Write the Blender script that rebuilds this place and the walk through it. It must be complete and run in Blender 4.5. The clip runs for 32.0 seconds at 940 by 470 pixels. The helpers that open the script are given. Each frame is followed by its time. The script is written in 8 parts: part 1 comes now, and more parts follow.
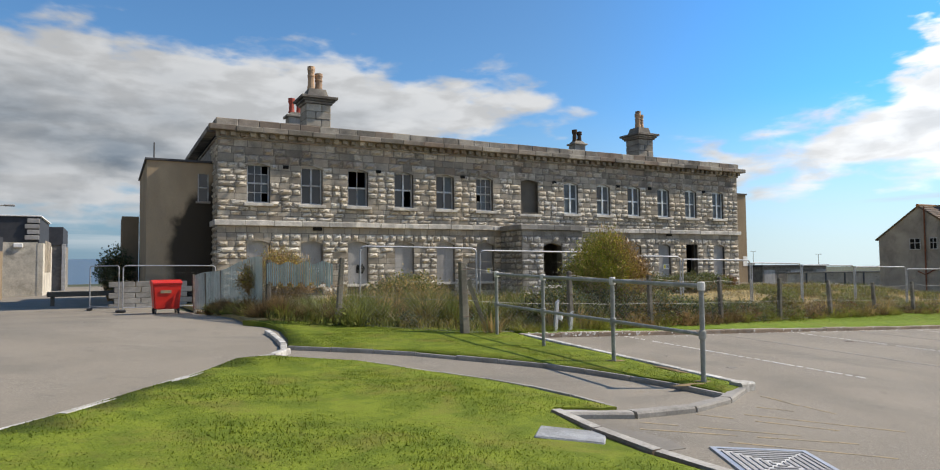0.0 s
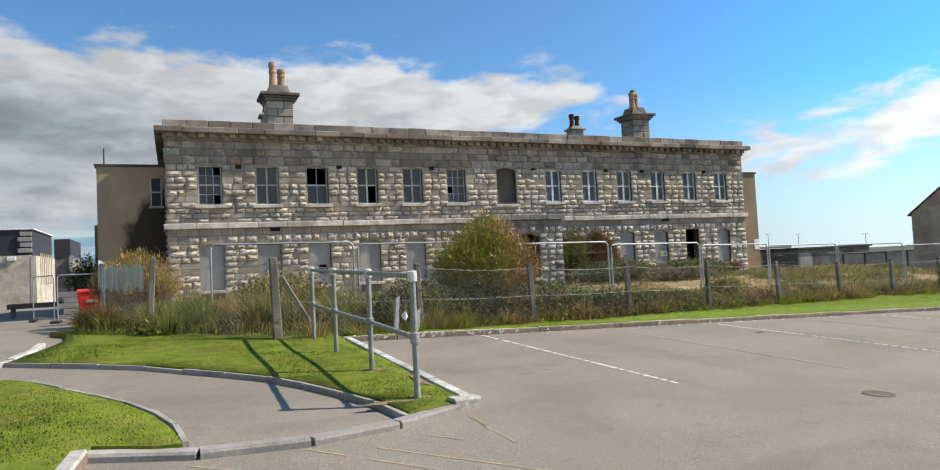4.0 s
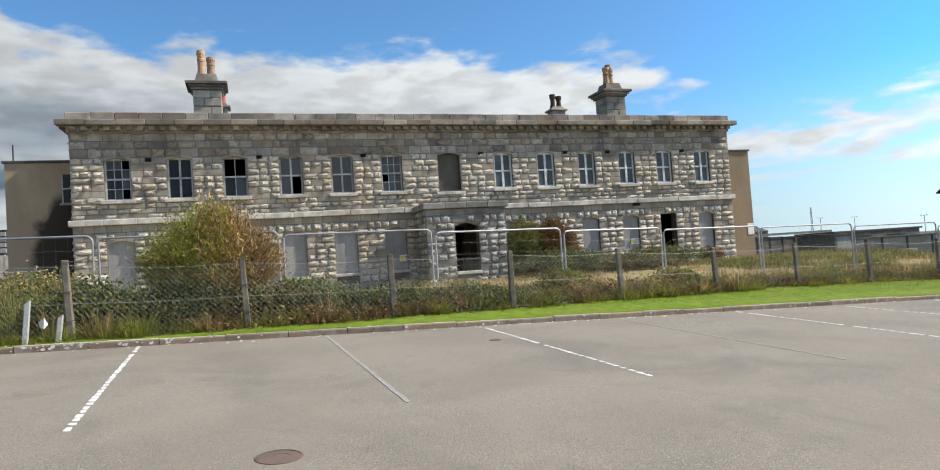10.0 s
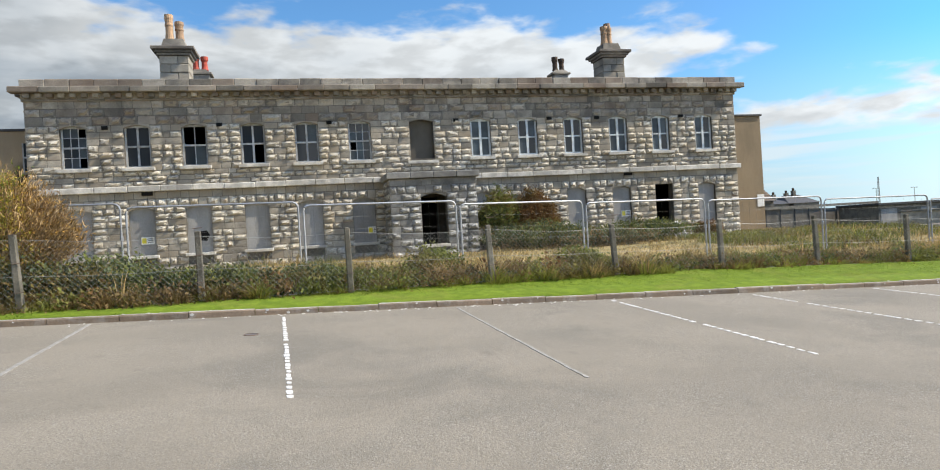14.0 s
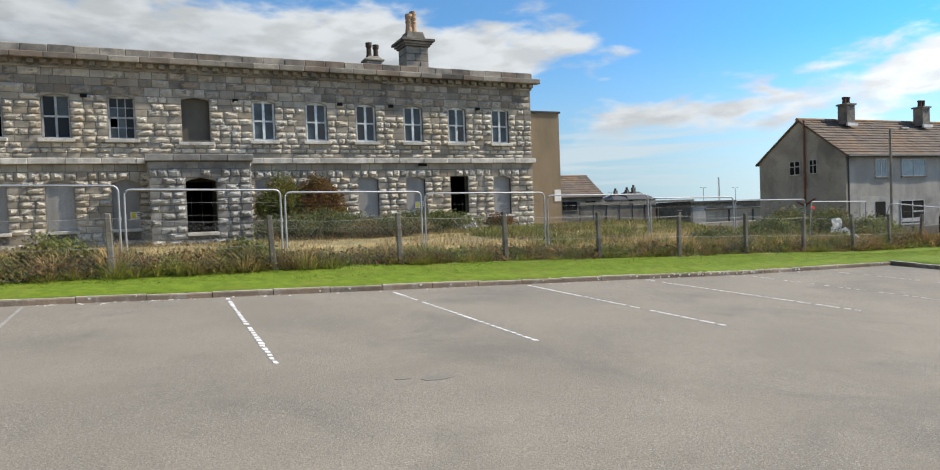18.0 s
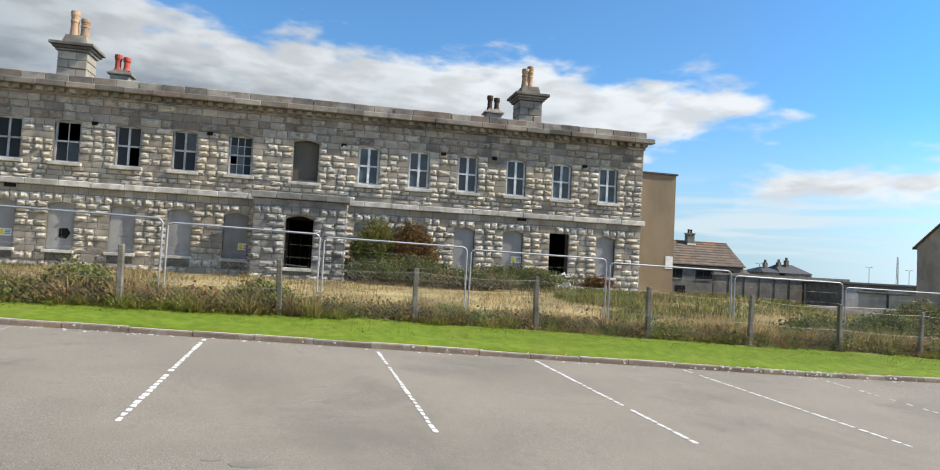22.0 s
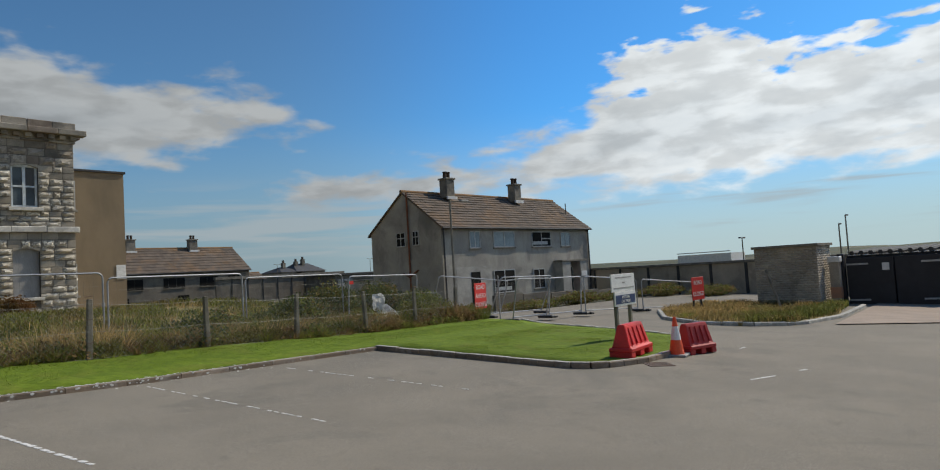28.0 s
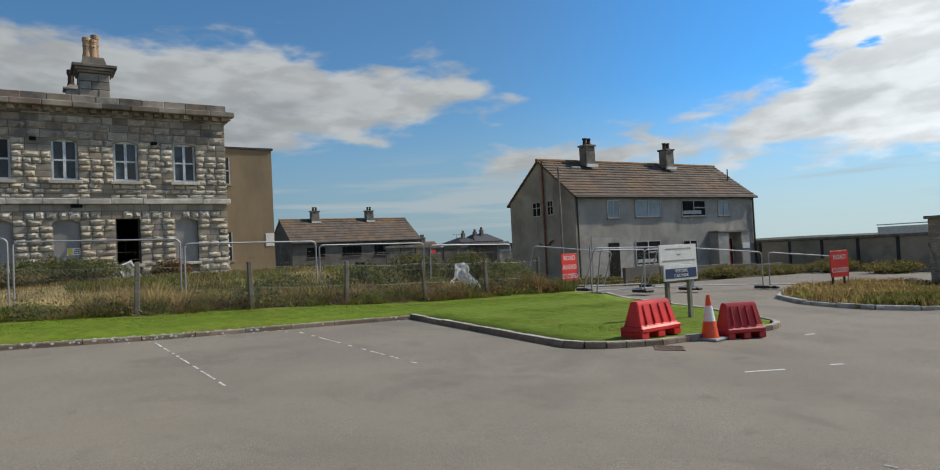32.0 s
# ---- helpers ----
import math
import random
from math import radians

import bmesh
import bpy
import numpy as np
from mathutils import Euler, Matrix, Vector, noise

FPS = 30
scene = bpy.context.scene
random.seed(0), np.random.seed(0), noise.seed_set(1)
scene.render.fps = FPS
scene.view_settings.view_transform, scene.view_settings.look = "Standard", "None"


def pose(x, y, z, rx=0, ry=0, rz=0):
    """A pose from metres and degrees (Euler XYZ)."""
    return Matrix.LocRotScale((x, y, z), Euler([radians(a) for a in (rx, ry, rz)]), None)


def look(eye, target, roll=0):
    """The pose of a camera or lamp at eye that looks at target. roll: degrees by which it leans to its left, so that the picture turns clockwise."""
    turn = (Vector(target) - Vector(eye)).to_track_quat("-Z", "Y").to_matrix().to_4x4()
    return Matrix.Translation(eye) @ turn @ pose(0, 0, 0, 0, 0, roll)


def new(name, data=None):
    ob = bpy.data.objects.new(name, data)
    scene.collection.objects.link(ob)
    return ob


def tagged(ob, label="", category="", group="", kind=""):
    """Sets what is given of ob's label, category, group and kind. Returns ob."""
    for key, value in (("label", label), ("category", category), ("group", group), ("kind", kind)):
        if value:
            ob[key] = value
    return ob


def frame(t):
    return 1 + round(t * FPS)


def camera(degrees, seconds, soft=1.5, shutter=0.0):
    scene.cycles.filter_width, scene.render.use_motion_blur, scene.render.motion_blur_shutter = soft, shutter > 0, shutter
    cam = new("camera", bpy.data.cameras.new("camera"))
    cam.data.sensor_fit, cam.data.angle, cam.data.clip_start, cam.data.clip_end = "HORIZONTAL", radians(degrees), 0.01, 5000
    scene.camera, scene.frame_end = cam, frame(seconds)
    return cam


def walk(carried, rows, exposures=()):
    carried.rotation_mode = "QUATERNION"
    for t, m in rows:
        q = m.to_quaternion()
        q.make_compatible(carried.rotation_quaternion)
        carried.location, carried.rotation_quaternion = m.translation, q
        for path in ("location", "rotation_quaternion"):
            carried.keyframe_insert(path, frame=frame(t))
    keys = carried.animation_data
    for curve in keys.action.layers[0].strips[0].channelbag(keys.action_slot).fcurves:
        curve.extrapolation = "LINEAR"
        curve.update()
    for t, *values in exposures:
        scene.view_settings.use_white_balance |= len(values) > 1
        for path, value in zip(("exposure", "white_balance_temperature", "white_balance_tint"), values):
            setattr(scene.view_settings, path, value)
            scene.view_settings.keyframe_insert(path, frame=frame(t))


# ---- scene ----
cam = camera(70.2, 32.0, 1.1)
PATH = [
    (0, (-5.215, -30.17, 1.963), (-4.268, -28.411, 2.059), -0.6),
    (0.5, (-4.668, -30.087, 1.958), (-3.631, -28.381, 2.081), -0.0),
    (1, (-4.1, -29.997, 1.918), (-2.988, -28.347, 2.116), -3.4),
    (1.5, (-3.616, -30.095, 1.891), (-2.528, -28.42, 1.989), -3.2),
    (2, (-3.125, -30.11, 1.896), (-2.124, -28.38, 1.971), -1.9),
    (2.5, (-2.627, -30.236, 1.839), (-1.699, -28.465, 1.88), -1.6),
    (3, (-2.148, -30.37, 1.809), (-1.32, -28.551, 1.88), -1.0),
    (3.5, (-1.605, -30.37, 1.796), (-0.79, -28.547, 1.897), -3.2),
    (5.5, (0.537, -30.592, 1.733), (1.343, -28.762, 1.755), -1.2),
    (6, (1.075, -30.337, 1.698), (1.863, -28.5, 1.763), -3.2),
    (6.5, (1.759, -30.389, 1.692), (2.406, -28.496, 1.713), -2.8),
    (7, (2.211, -30.315, 1.57), (2.831, -28.414, 1.631), -0.7),
    (7.5, (2.701, -30.154, 1.514), (3.27, -28.239, 1.608), -4.1),
    (8, (3.295, -30.243, 1.502), (4.058, -28.394, 1.501), -3.2),
    (8.5, (3.78, -30.317, 1.538), (4.722, -28.553, 1.521), -2.2),
    (9, (4.329, -30.502, 1.511), (5.238, -28.72, 1.501), -1.9),
    (9.5, (4.808, -30.352, 1.451), (5.629, -28.529, 1.464), -1.9),
    (10, (5.305, -30.384, 1.463), (5.942, -28.490, 1.538), -3.9),
    (10.5, (5.863, -30.368, 1.478), (6.378, -28.435, 1.45), 0.3),
    (11, (6.303, -30.328, 1.515), (6.755, -28.38, 1.513), -0.6),
    (11.5, (6.834, -30.239, 1.454), (7.116, -28.259, 1.433), -0.4),
    (12, (7.369, -30.12, 1.415), (7.635, -28.138, 1.375), 0.8),
    (12.5, (7.802, -30.071, 1.421), (8.108, -28.095, 1.417), -3.3),
    (13, (8.333, -30.033, 1.4), (8.699, -28.067, 1.375), -2.6),
    (13.5, (8.828, -29.901, 1.395), (9.268, -27.951, 1.4), -3.1),
    (15.5, (10.802, -30.038, 1.316), (11.432, -28.141, 1.251), -3.2),
    (16, (11.343, -30.042, 1.322), (12.19, -28.231, 1.263), -5.7),
    (16.5, (11.871, -30.143, 1.256), (12.786, -28.367, 1.16), -3.1),
    (17, (12.376, -30.237, 1.268), (13.347, -28.492, 1.155), -1.9),
    (17.5, (12.814, -30.411, 1.219), (13.695, -28.616, 1.2), -4.1),
    (18, (13.292, -30.52, 1.242), (14.121, -28.701, 1.184), -2.2),
    (18.5, (13.759, -30.542, 1.304), (14.391, -28.644, 1.292), -2.7),
    (19, (14.238, -30.597, 1.281), (14.574, -28.626, 1.279), -0.9),
    (19.5, (14.795, -30.585, 1.267), (15.162, -28.62, 1.205), -0.8),
    (20, (15.098, -30.544, 1.348), (15.514, -28.588, 1.347), 0.0),
    (20.5, (15.297, -30.577, 1.4), (15.457, -28.583, 1.435), 1.7),
    (21, (15.288, -30.623, 1.403), (15.15, -28.629, 1.473), -0.9),
    (21.5, (15.511, -30.542, 1.38), (15.292, -28.555, 1.438), -0.3),
    (22, (15.779, -30.506, 1.429), (16.199, -28.553, 1.523), 3.0),
    (22.5, (15.79, -30.429, 1.383), (16.155, -28.468, 1.525), 0.9),
    (23, (15.885, -30.359, 1.388), (15.593, -28.387, 1.549), 1.0),
    (23.5, (16.186, -30.413, 1.366), (16.366, -28.425, 1.494), 0.5),
    (24, (16.502, -30.504, 1.356), (17.095, -28.594, 1.387), 2.8),
    (24.5, (16.891, -30.529, 1.363), (17.849, -28.777, 1.471), 0.4),
    (25, (17.243, -30.644, 1.304), (18.524, -29.108, 1.315), -0.7),
    (25.5, (17.701, -30.642, 1.286), (19.14, -29.255, 1.355), 2.4),
    (26, (18.094, -30.571, 1.294), (19.611, -29.27, 1.374), -0.8),
    (26.5, (18.606, -30.587, 1.266), (20.113, -29.274, 1.348), -0.6),
    (28.5, (20.34, -31.003, 1.155), (21.863, -29.711, 1.27), -4.9),
    (29, (20.689, -31.368, 1.106), (22.017, -29.874, 1.178), -2.0),
    (29.5, (21.01, -31.74, 1.053), (22.306, -30.216, 1.049), -0.5),
    (30, (21.47, -31.933, 1.016), (22.76, -30.408, 1.12), -3.5),
    (30.5, (21.874, -32.164, 1.004), (23.158, -30.631, 1.039), -3.6),
    (31, (22.268, -32.312, 1.008), (23.608, -30.828, 1.019), -1.1),
    (31.5, (22.658, -32.465, 0.971), (23.948, -30.936, 0.997), -0.8),
    (32, (23.008, -32.575, 0.953), (24.113, -30.909, 1.008), -2.9),
]
EXPOSURES = [(0.0, 0.18, 7450, 12.6), (1.0, -0.20, 7400, 11.6), (2.0, 0.2, 7400, 11.6), (3.5, 0.3, 7400, 11.4), (6.0, 0.40, 7420, 11.4), (8.0, 0.46, 7520, 11.6), (9.0, 0.40, 7420, 11.0),
             (10.0, 0.42, 7300, 10.6), (12.0, 0.50, 7120, 10.0), (13.0, 0.54, 7200, 10.0), (15.5, 0.44, 7330, 10.4), (17.0, 0.26, 7300, 10.2), (18.0, 0.31, 7250, 10.2), (20.0, 0.50, 7150, 10.0), (22.0, 0.50, 7180, 10.2), (23.0, 0.50, 6980, 9.8),
             (24.0, 0.42, 7250, 10.2), (25.0, -0.22, 7200, 9.4), (26.0, -0.50, 7270, 9.0), (29.0, -0.50, 7300, 9.2), (30.0, -0.41, 7300, 9.2), (32.0, -0.31, 7300, 9.2)]
walk(cam, [(t, look(eye, target, roll)) for t, eye, target, roll in PATH], EXPOSURES)

# ---------------- world and sun ----------------
SUN_DIR = Vector((1.0, -0.25, 1.0)).normalized()


def math_node(nt, op, a, b=None, clamp=False):
    n = nt.nodes.new("ShaderNodeMath")
    n.operation, n.use_clamp = op, clamp
    for i, v in enumerate((a, b)):
        if v is None:
            continue
        if isinstance(v, (int, float)):
            n.inputs[i].default_value = v
        else:
            nt.links.new(v, n.inputs[i])
    return n.outputs[0]


def map_node(nt, value, a, b, c=0.0, d=1.0, smooth=True):
    n = nt.nodes.new("ShaderNodeMapRange")
    n.interpolation_type = "SMOOTHSTEP" if smooth else "LINEAR"
    for i, v in enumerate((a, b, c, d)):
        n.inputs[i + 1].default_value = v
    nt.links.new(value, n.inputs[0])
    return n.outputs[0]


def mix_node(nt, fac, a, b, blend="MIX"):
    n = nt.nodes.new("ShaderNodeMix")
    n.data_type, n.blend_type = "RGBA", blend
    for i, v in ((0, fac), (6, a), (7, b)):
        if isinstance(v, (int, float)):
            n.inputs[i].default_value = v
        elif isinstance(v, tuple):
            n.inputs[i].default_value = (*v[:3], 1.0)
        else:
            nt.links.new(v, n.inputs[i])
    return n.outputs[2]


def noise_node(nt, vector, scale, detail=4.0, rough=0.55, warp=0.0):
    n = nt.nodes.new("ShaderNodeTexNoise")
    n.inputs["Scale"].default_value = scale
    n.inputs["Detail"].default_value = detail
    n.inputs["Roughness"].default_value = rough
    n.inputs["Distortion"].default_value = warp
    nt.links.new(vector, n.inputs["Vector"])
    return n.outputs["Fac"]


def make_world():
    w = bpy.data.worlds.new("world")
    scene.world = w
    w.use_nodes = True
    nt = w.node_tree
    nt.nodes.clear()
    sky = nt.nodes.new("ShaderNodeTexSky")
    sky.sky_type = "NISHITA"
    sky.sun_disc = False
    sky.sun_elevation = math.asin(SUN_DIR.z)
    sky.sun_rotation = math.atan2(SUN_DIR.x, SUN_DIR.y)
    sky.air_density, sky.dust_density, sky.ozone_density = 1.0, 0.4, 2.5
    co = nt.nodes.new("ShaderNodeTexCoord")
    sep = nt.nodes.new("ShaderNodeSeparateXYZ")
    nt.links.new(co.outputs["Generated"], sep.inputs[0])
    x, y, z = sep.outputs
    # heaped cloud: noise on the sky dome, flattened a little
    flat = nt.nodes.new("ShaderNodeMapping")
    flat.inputs["Scale"].default_value = (1.0, 1.0, 2.9)
    flat.inputs["Location"].default_value = (0.35, 0.1, 0.0)
    nt.links.new(co.outputs["Generated"], flat.inputs["Vector"])
    dome = flat.outputs[0]
    big = noise_node(nt, dome, 4.2, 5.0, 0.52, 0.2)
    fine = noise_node(nt, dome, 17.0, 4.0, 0.5, 0.2)
    lump = math_node(nt, "ADD", math_node(nt, "MULTIPLY", big, 0.45), math_node(nt, "MULTIPLY", fine, 0.55))
    az = math_node(nt, "ARCTAN2", x, y)  # 0 straight ahead of the old building, + to the east
    turn = map_node(nt, az, -math.pi, math.pi, 0.0, 1.0, False)

    def line(rows):
        """A height that changes round the sky, from (degrees, height) pairs."""
        curve = nt.nodes.new("ShaderNodeFloatCurve")
        pts = curve.mapping.curves[0].points
        for k, (deg, value) in enumerate(rows):
            if k < 2:
                pts[k].location = ((deg + 180) / 360, value)
            else:
                pts.new((deg + 180) / 360, value)
        for p in pts:
            p.handle_type = "VECTOR"
        curve.mapping.update()
        nt.links.new(turn, curve.inputs["Value"])
        return curve.outputs[0]

    # the heaped bank behind the old building, and the long one over the houses
    west_top = line(((-180, 0.42), (-90, 0.50), (-40, 0.47), (-19, 0.405), (-15, 0.325), (-11, 0.305), (-6, 0.308), (-2, 0.326), (0, 0.303), (3, 0.322), (6, 0.315), (14, 0.328),
                     (18, 0.312), (20, 0.288), (26, 0.28), (29, 0.281), (34, 0.268), (36, 0.236), (38, 0.226), (39.5, 0.208), (42, 0.1), (95, 0.05), (120, 0.4), (180, 0.42)))
    west_foot = line(((-180, 0.0), (-45, 0.03), (-10, 0.045), (10, 0.08), (19, 0.15), (27, 0.173), (30, 0.192), (36, 0.204), (39, 0.216), (42, 0.3), (95, 0.3), (120, 0.1), (180, 0.0)))
    east_top = line(((-180, 0.0), (31, 0.05), (33, 0.12), (36, 0.138), (45, 0.156), (49, 0.164), (53, 0.173), (57, 0.19), (61, 0.205), (62.5, 0.27), (66, 0.325), (70, 0.338), (78, 0.32), (85, 0.33), (100, 0.47), (140, 0.44), (180, 0.0)))
    east_foot = line(((-180, 0.4), (31, 0.2), (33, 0.112), (40, 0.109), (53, 0.108), (66, 0.097), (85, 0.097), (120, 0.06), (170, 0.1), (180, 0.4)))
    bank_a = math_node(nt, "MINIMUM", math_node(nt, "SUBTRACT", west_top, z), math_node(nt, "SUBTRACT", z, west_foot))
    bank_b = math_node(nt, "MINIMUM", math_node(nt, "SUBTRACT", east_top, z), math_node(nt, "SUBTRACT", z, east_foot))
    room = math_node(nt, "MINIMUM", math_node(nt, "MAXIMUM", bank_a, bank_b), 0.10)
    broken = math_node(nt, "MULTIPLY", map_node(nt, az, 1.0, 1.15), map_node(nt, z, 0.17, 0.24))
    puff = math_node(nt, "MULTIPLY", math_node(nt, "SUBTRACT", lump, 0.5), math_node(nt, "ADD", math_node(nt, "MULTIPLY", broken, 0.34), 0.20))
    edge = math_node(nt, "ADD", room, puff)
    edge = math_node(nt, "SUBTRACT", edge, math_node(nt, "MULTIPLY", broken, 0.03))
    alpha = map_node(nt, edge, -0.010, 0.036)
    cover = math_node(nt, "MULTIPLY", edge, 4.0)
    west = map_node(nt, az, -0.35, 0.6, 1.0, 0.3)
    shade_noise = noise_node(nt, dome, 5.0, 6.0, 0.5, 0.2)
    thick = math_node(nt, "MULTIPLY", math_node(nt, "MULTIPLY", map_node(nt, cover, 0.05, 0.42), west), map_node(nt, shade_noise, 0.32, 0.66, 0.25, 0.95))
    thick = math_node(nt, "MULTIPLY", thick, map_node(nt, z, 0.12, 0.30, 1.25, 0.35))
    cloud = mix_node(nt, thick, (4.85, 5.45, 6.2), (1.05, 1.65, 2.45))
    glow = map_node(nt, az, -0.3, 0.45, 0.95, 1.14)
    glow = math_node(nt, "MULTIPLY", glow, map_node(nt, az, 0.75, 1.3, 1.0, 1.95))  # brighter towards the sun
    cloud = mix_node(nt, 1.0, cloud, glow, "MULTIPLY")
    folds = noise_node(nt, dome, 13.0, 5.0, 0.5, 0.2)
    cloud = mix_node(nt, 1.0, cloud, map_node(nt, folds, 0.38, 0.62, 0.84, 1.07), "MULTIPLY")
    east = map_node(nt, az, 0.55, 1.05)
    blue = mix_node(nt, 1.0, sky.outputs[0], mix_node(nt, east, (0.60, 1.07, 1.42), (0.37, 1.23, 2.04)), "MULTIPLY")
    haze = map_node(nt, z, 0.0, 0.24, 0.88, 0.0)
    far = mix_node(nt, map_node(nt, az, -0.15, 0.45), (1.5, 2.6, 4.1), (3.2, 4.6, 6.0))
    far = mix_node(nt, east, far, (6.3, 7.9, 9.1))
    blue = mix_node(nt, haze, blue, far)
    # thin level streaks low in the clear strip
    thin = nt.nodes.new("ShaderNodeMapping")
    thin.inputs["Scale"].default_value = (1.0, 1.0, 14.0)
    nt.links.new(co.outputs["Generated"], thin.inputs["Vector"])
    streaks = map_node(nt, noise_node(nt, thin.outputs[0], 3.0, 5.0, 0.5, 0.3), 0.50, 0.66, 0.0, 0.7)
    streaks = math_node(nt, "MULTIPLY", streaks, math_node(nt, "MULTIPLY", map_node(nt, z, 0.015, 0.05), map_node(nt, z, 0.16, 0.09)))
    blue = mix_node(nt, streaks, blue, (5.1, 6.1, 7.1))
    low = map_node(nt, z, 0.02, 0.10, 0.25, 1.0)
    color = mix_node(nt, math_node(nt, "MULTIPLY", alpha, low), blue, cloud)
    bg = nt.nodes.new("ShaderNodeBackground")
    bg.inputs["Strength"].default_value = 0.10
    nt.links.new(color, bg.inputs["Color"])
    out = nt.nodes.new("ShaderNodeOutputWorld")
    nt.links.new(bg.outputs[0], out.inputs[0])


make_world()
sun = new("sun", bpy.data.lights.new("sun", "SUN"))
sun.data.energy, sun.data.angle, sun.data.color = 5.0, radians(0.6), (1.0, 0.95, 0.87)
sun.matrix_world = look(SUN_DIR * 50, (0, 0, 0))


# ---------------- materials ----------------
def mat(name, c1, c2, scale=3.0, rough=0.85, bump=0.25, bscale=30.0, metal=0.0, stain=None, sscale=0.6, amount=0.5,
        rnd=0.0, stretch=1.0, depth=0.02, edge=0.15, leafy=0.0, odd=None, blotch=None):
    """Two tones in patches, a stain on a larger scale, fine relief; rnd varies the tone from piece to piece."""
    m = bpy.data.materials.new(name)
    m.use_nodes = True
    nt = m.node_tree
    bsdf = nt.nodes["Principled BSDF"]
    geo = nt.nodes.new("ShaderNodeNewGeometry")
    mapping = nt.nodes.new("ShaderNodeMapping")
    mapping.inputs["Scale"].default_value = (1, 1, stretch)
    nt.links.new(geo.outputs["Position"], mapping.inputs["Vector"])
    vec = mapping.outputs[0]
    grain = noise_node(nt, vec, bscale, 5.0, 0.65)
    patch = noise_node(nt, vec, scale, 5.0, 0.6, 0.3)
    color = mix_node(nt, map_node(nt, patch, 0.5 - edge, 0.5 + edge), c1, c2)
    color = mix_node(nt, 0.55, color, mix_node(nt, 1.0, color, map_node(nt, grain, 0.25, 0.75, 0.55, 1.45, False), "MULTIPLY"))
    if stain:
        dirt = noise_node(nt, vec, sscale, 6.0, 0.65, 0.6)
        color = mix_node(nt, map_node(nt, dirt, 0.48, 0.68, 0.0, amount), color, stain)
    if rnd:
        info = nt.nodes.new("ShaderNodeObjectInfo")
        isle = geo.outputs["Random Per Island"]
        tone = math_node(nt, "FRACT", math_node(nt, "ADD", info.outputs["Random"], isle))
        color = mix_node(nt, 1.0, color, map_node(nt, tone, 0.0, 1.0, 1.0 - rnd, 1.0 + rnd, False), "MULTIPLY")
        if odd:
            # some pieces are of a different bed of stone
            pick = math_node(nt, "FRACT", math_node(nt, "MULTIPLY", tone, 7.31))
            color = mix_node(nt, map_node(nt, pick, 0.55, 1.0, 0.0, 0.55, False), color, odd)
    if blotch:
        spread = noise_node(nt, vec, 0.33, 4.0, 0.6, 0.5)
        color = mix_node(nt, map_node(nt, spread, 0.50, 0.70, 0.0, 0.38), color, blotch)
    nt.links.new(color, bsdf.inputs["Base Color"])
    nt.links.new(map_node(nt, grain, 0.2, 0.8, max(0.05, rough - 0.12), min(1.0, rough + 0.1), False), bsdf.inputs["Roughness"])
    bsdf.inputs["Metallic"].default_value = metal
    if bump:
        b = nt.nodes.new("ShaderNodeBump")
        b.inputs["Strength"].default_value = bump
        b.inputs["Distance"].default_value = depth
        nt.links.new(math_node(nt, "ADD", grain, math_node(nt, "MULTIPLY", patch, 0.6)), b.inputs["Height"])
        nt.links.new(b.outputs[0], bsdf.inputs["Normal"])
    if leafy or "grass" in name:
        bsdf.inputs["Specular IOR Level"].default_value = 0.12
    elif rough > 0.85:
        bsdf.inputs["Specular IOR Level"].default_value = 0.25
    if leafy:
        # light shining through thin leaves
        glow = nt.nodes.new("ShaderNodeBsdfTranslucent")
        nt.links.new(color, glow.inputs["Color"])
        both = nt.nodes.new("ShaderNodeMixShader")
        both.inputs[0].default_value = leafy
        nt.links.new(bsdf.outputs[0], both.inputs[1])
        nt.links.new(glow.outputs[0], both.inputs[2])
        nt.links.new(both.outputs[0], nt.nodes["Material Output"].inputs["Surface"])
    return m


def glass_mat(name, tint=(0.02, 0.025, 0.03), rough=0.05):
    m = bpy.data.materials.new(name)
    m.use_nodes = True
    b = m.node_tree.nodes["Principled BSDF"]
    b.inputs["Base Color"].default_value = (*tint, 1)
    b.inputs["Roughness"].default_value = rough
    b.inputs["IOR"].default_value = 1.4
    return m


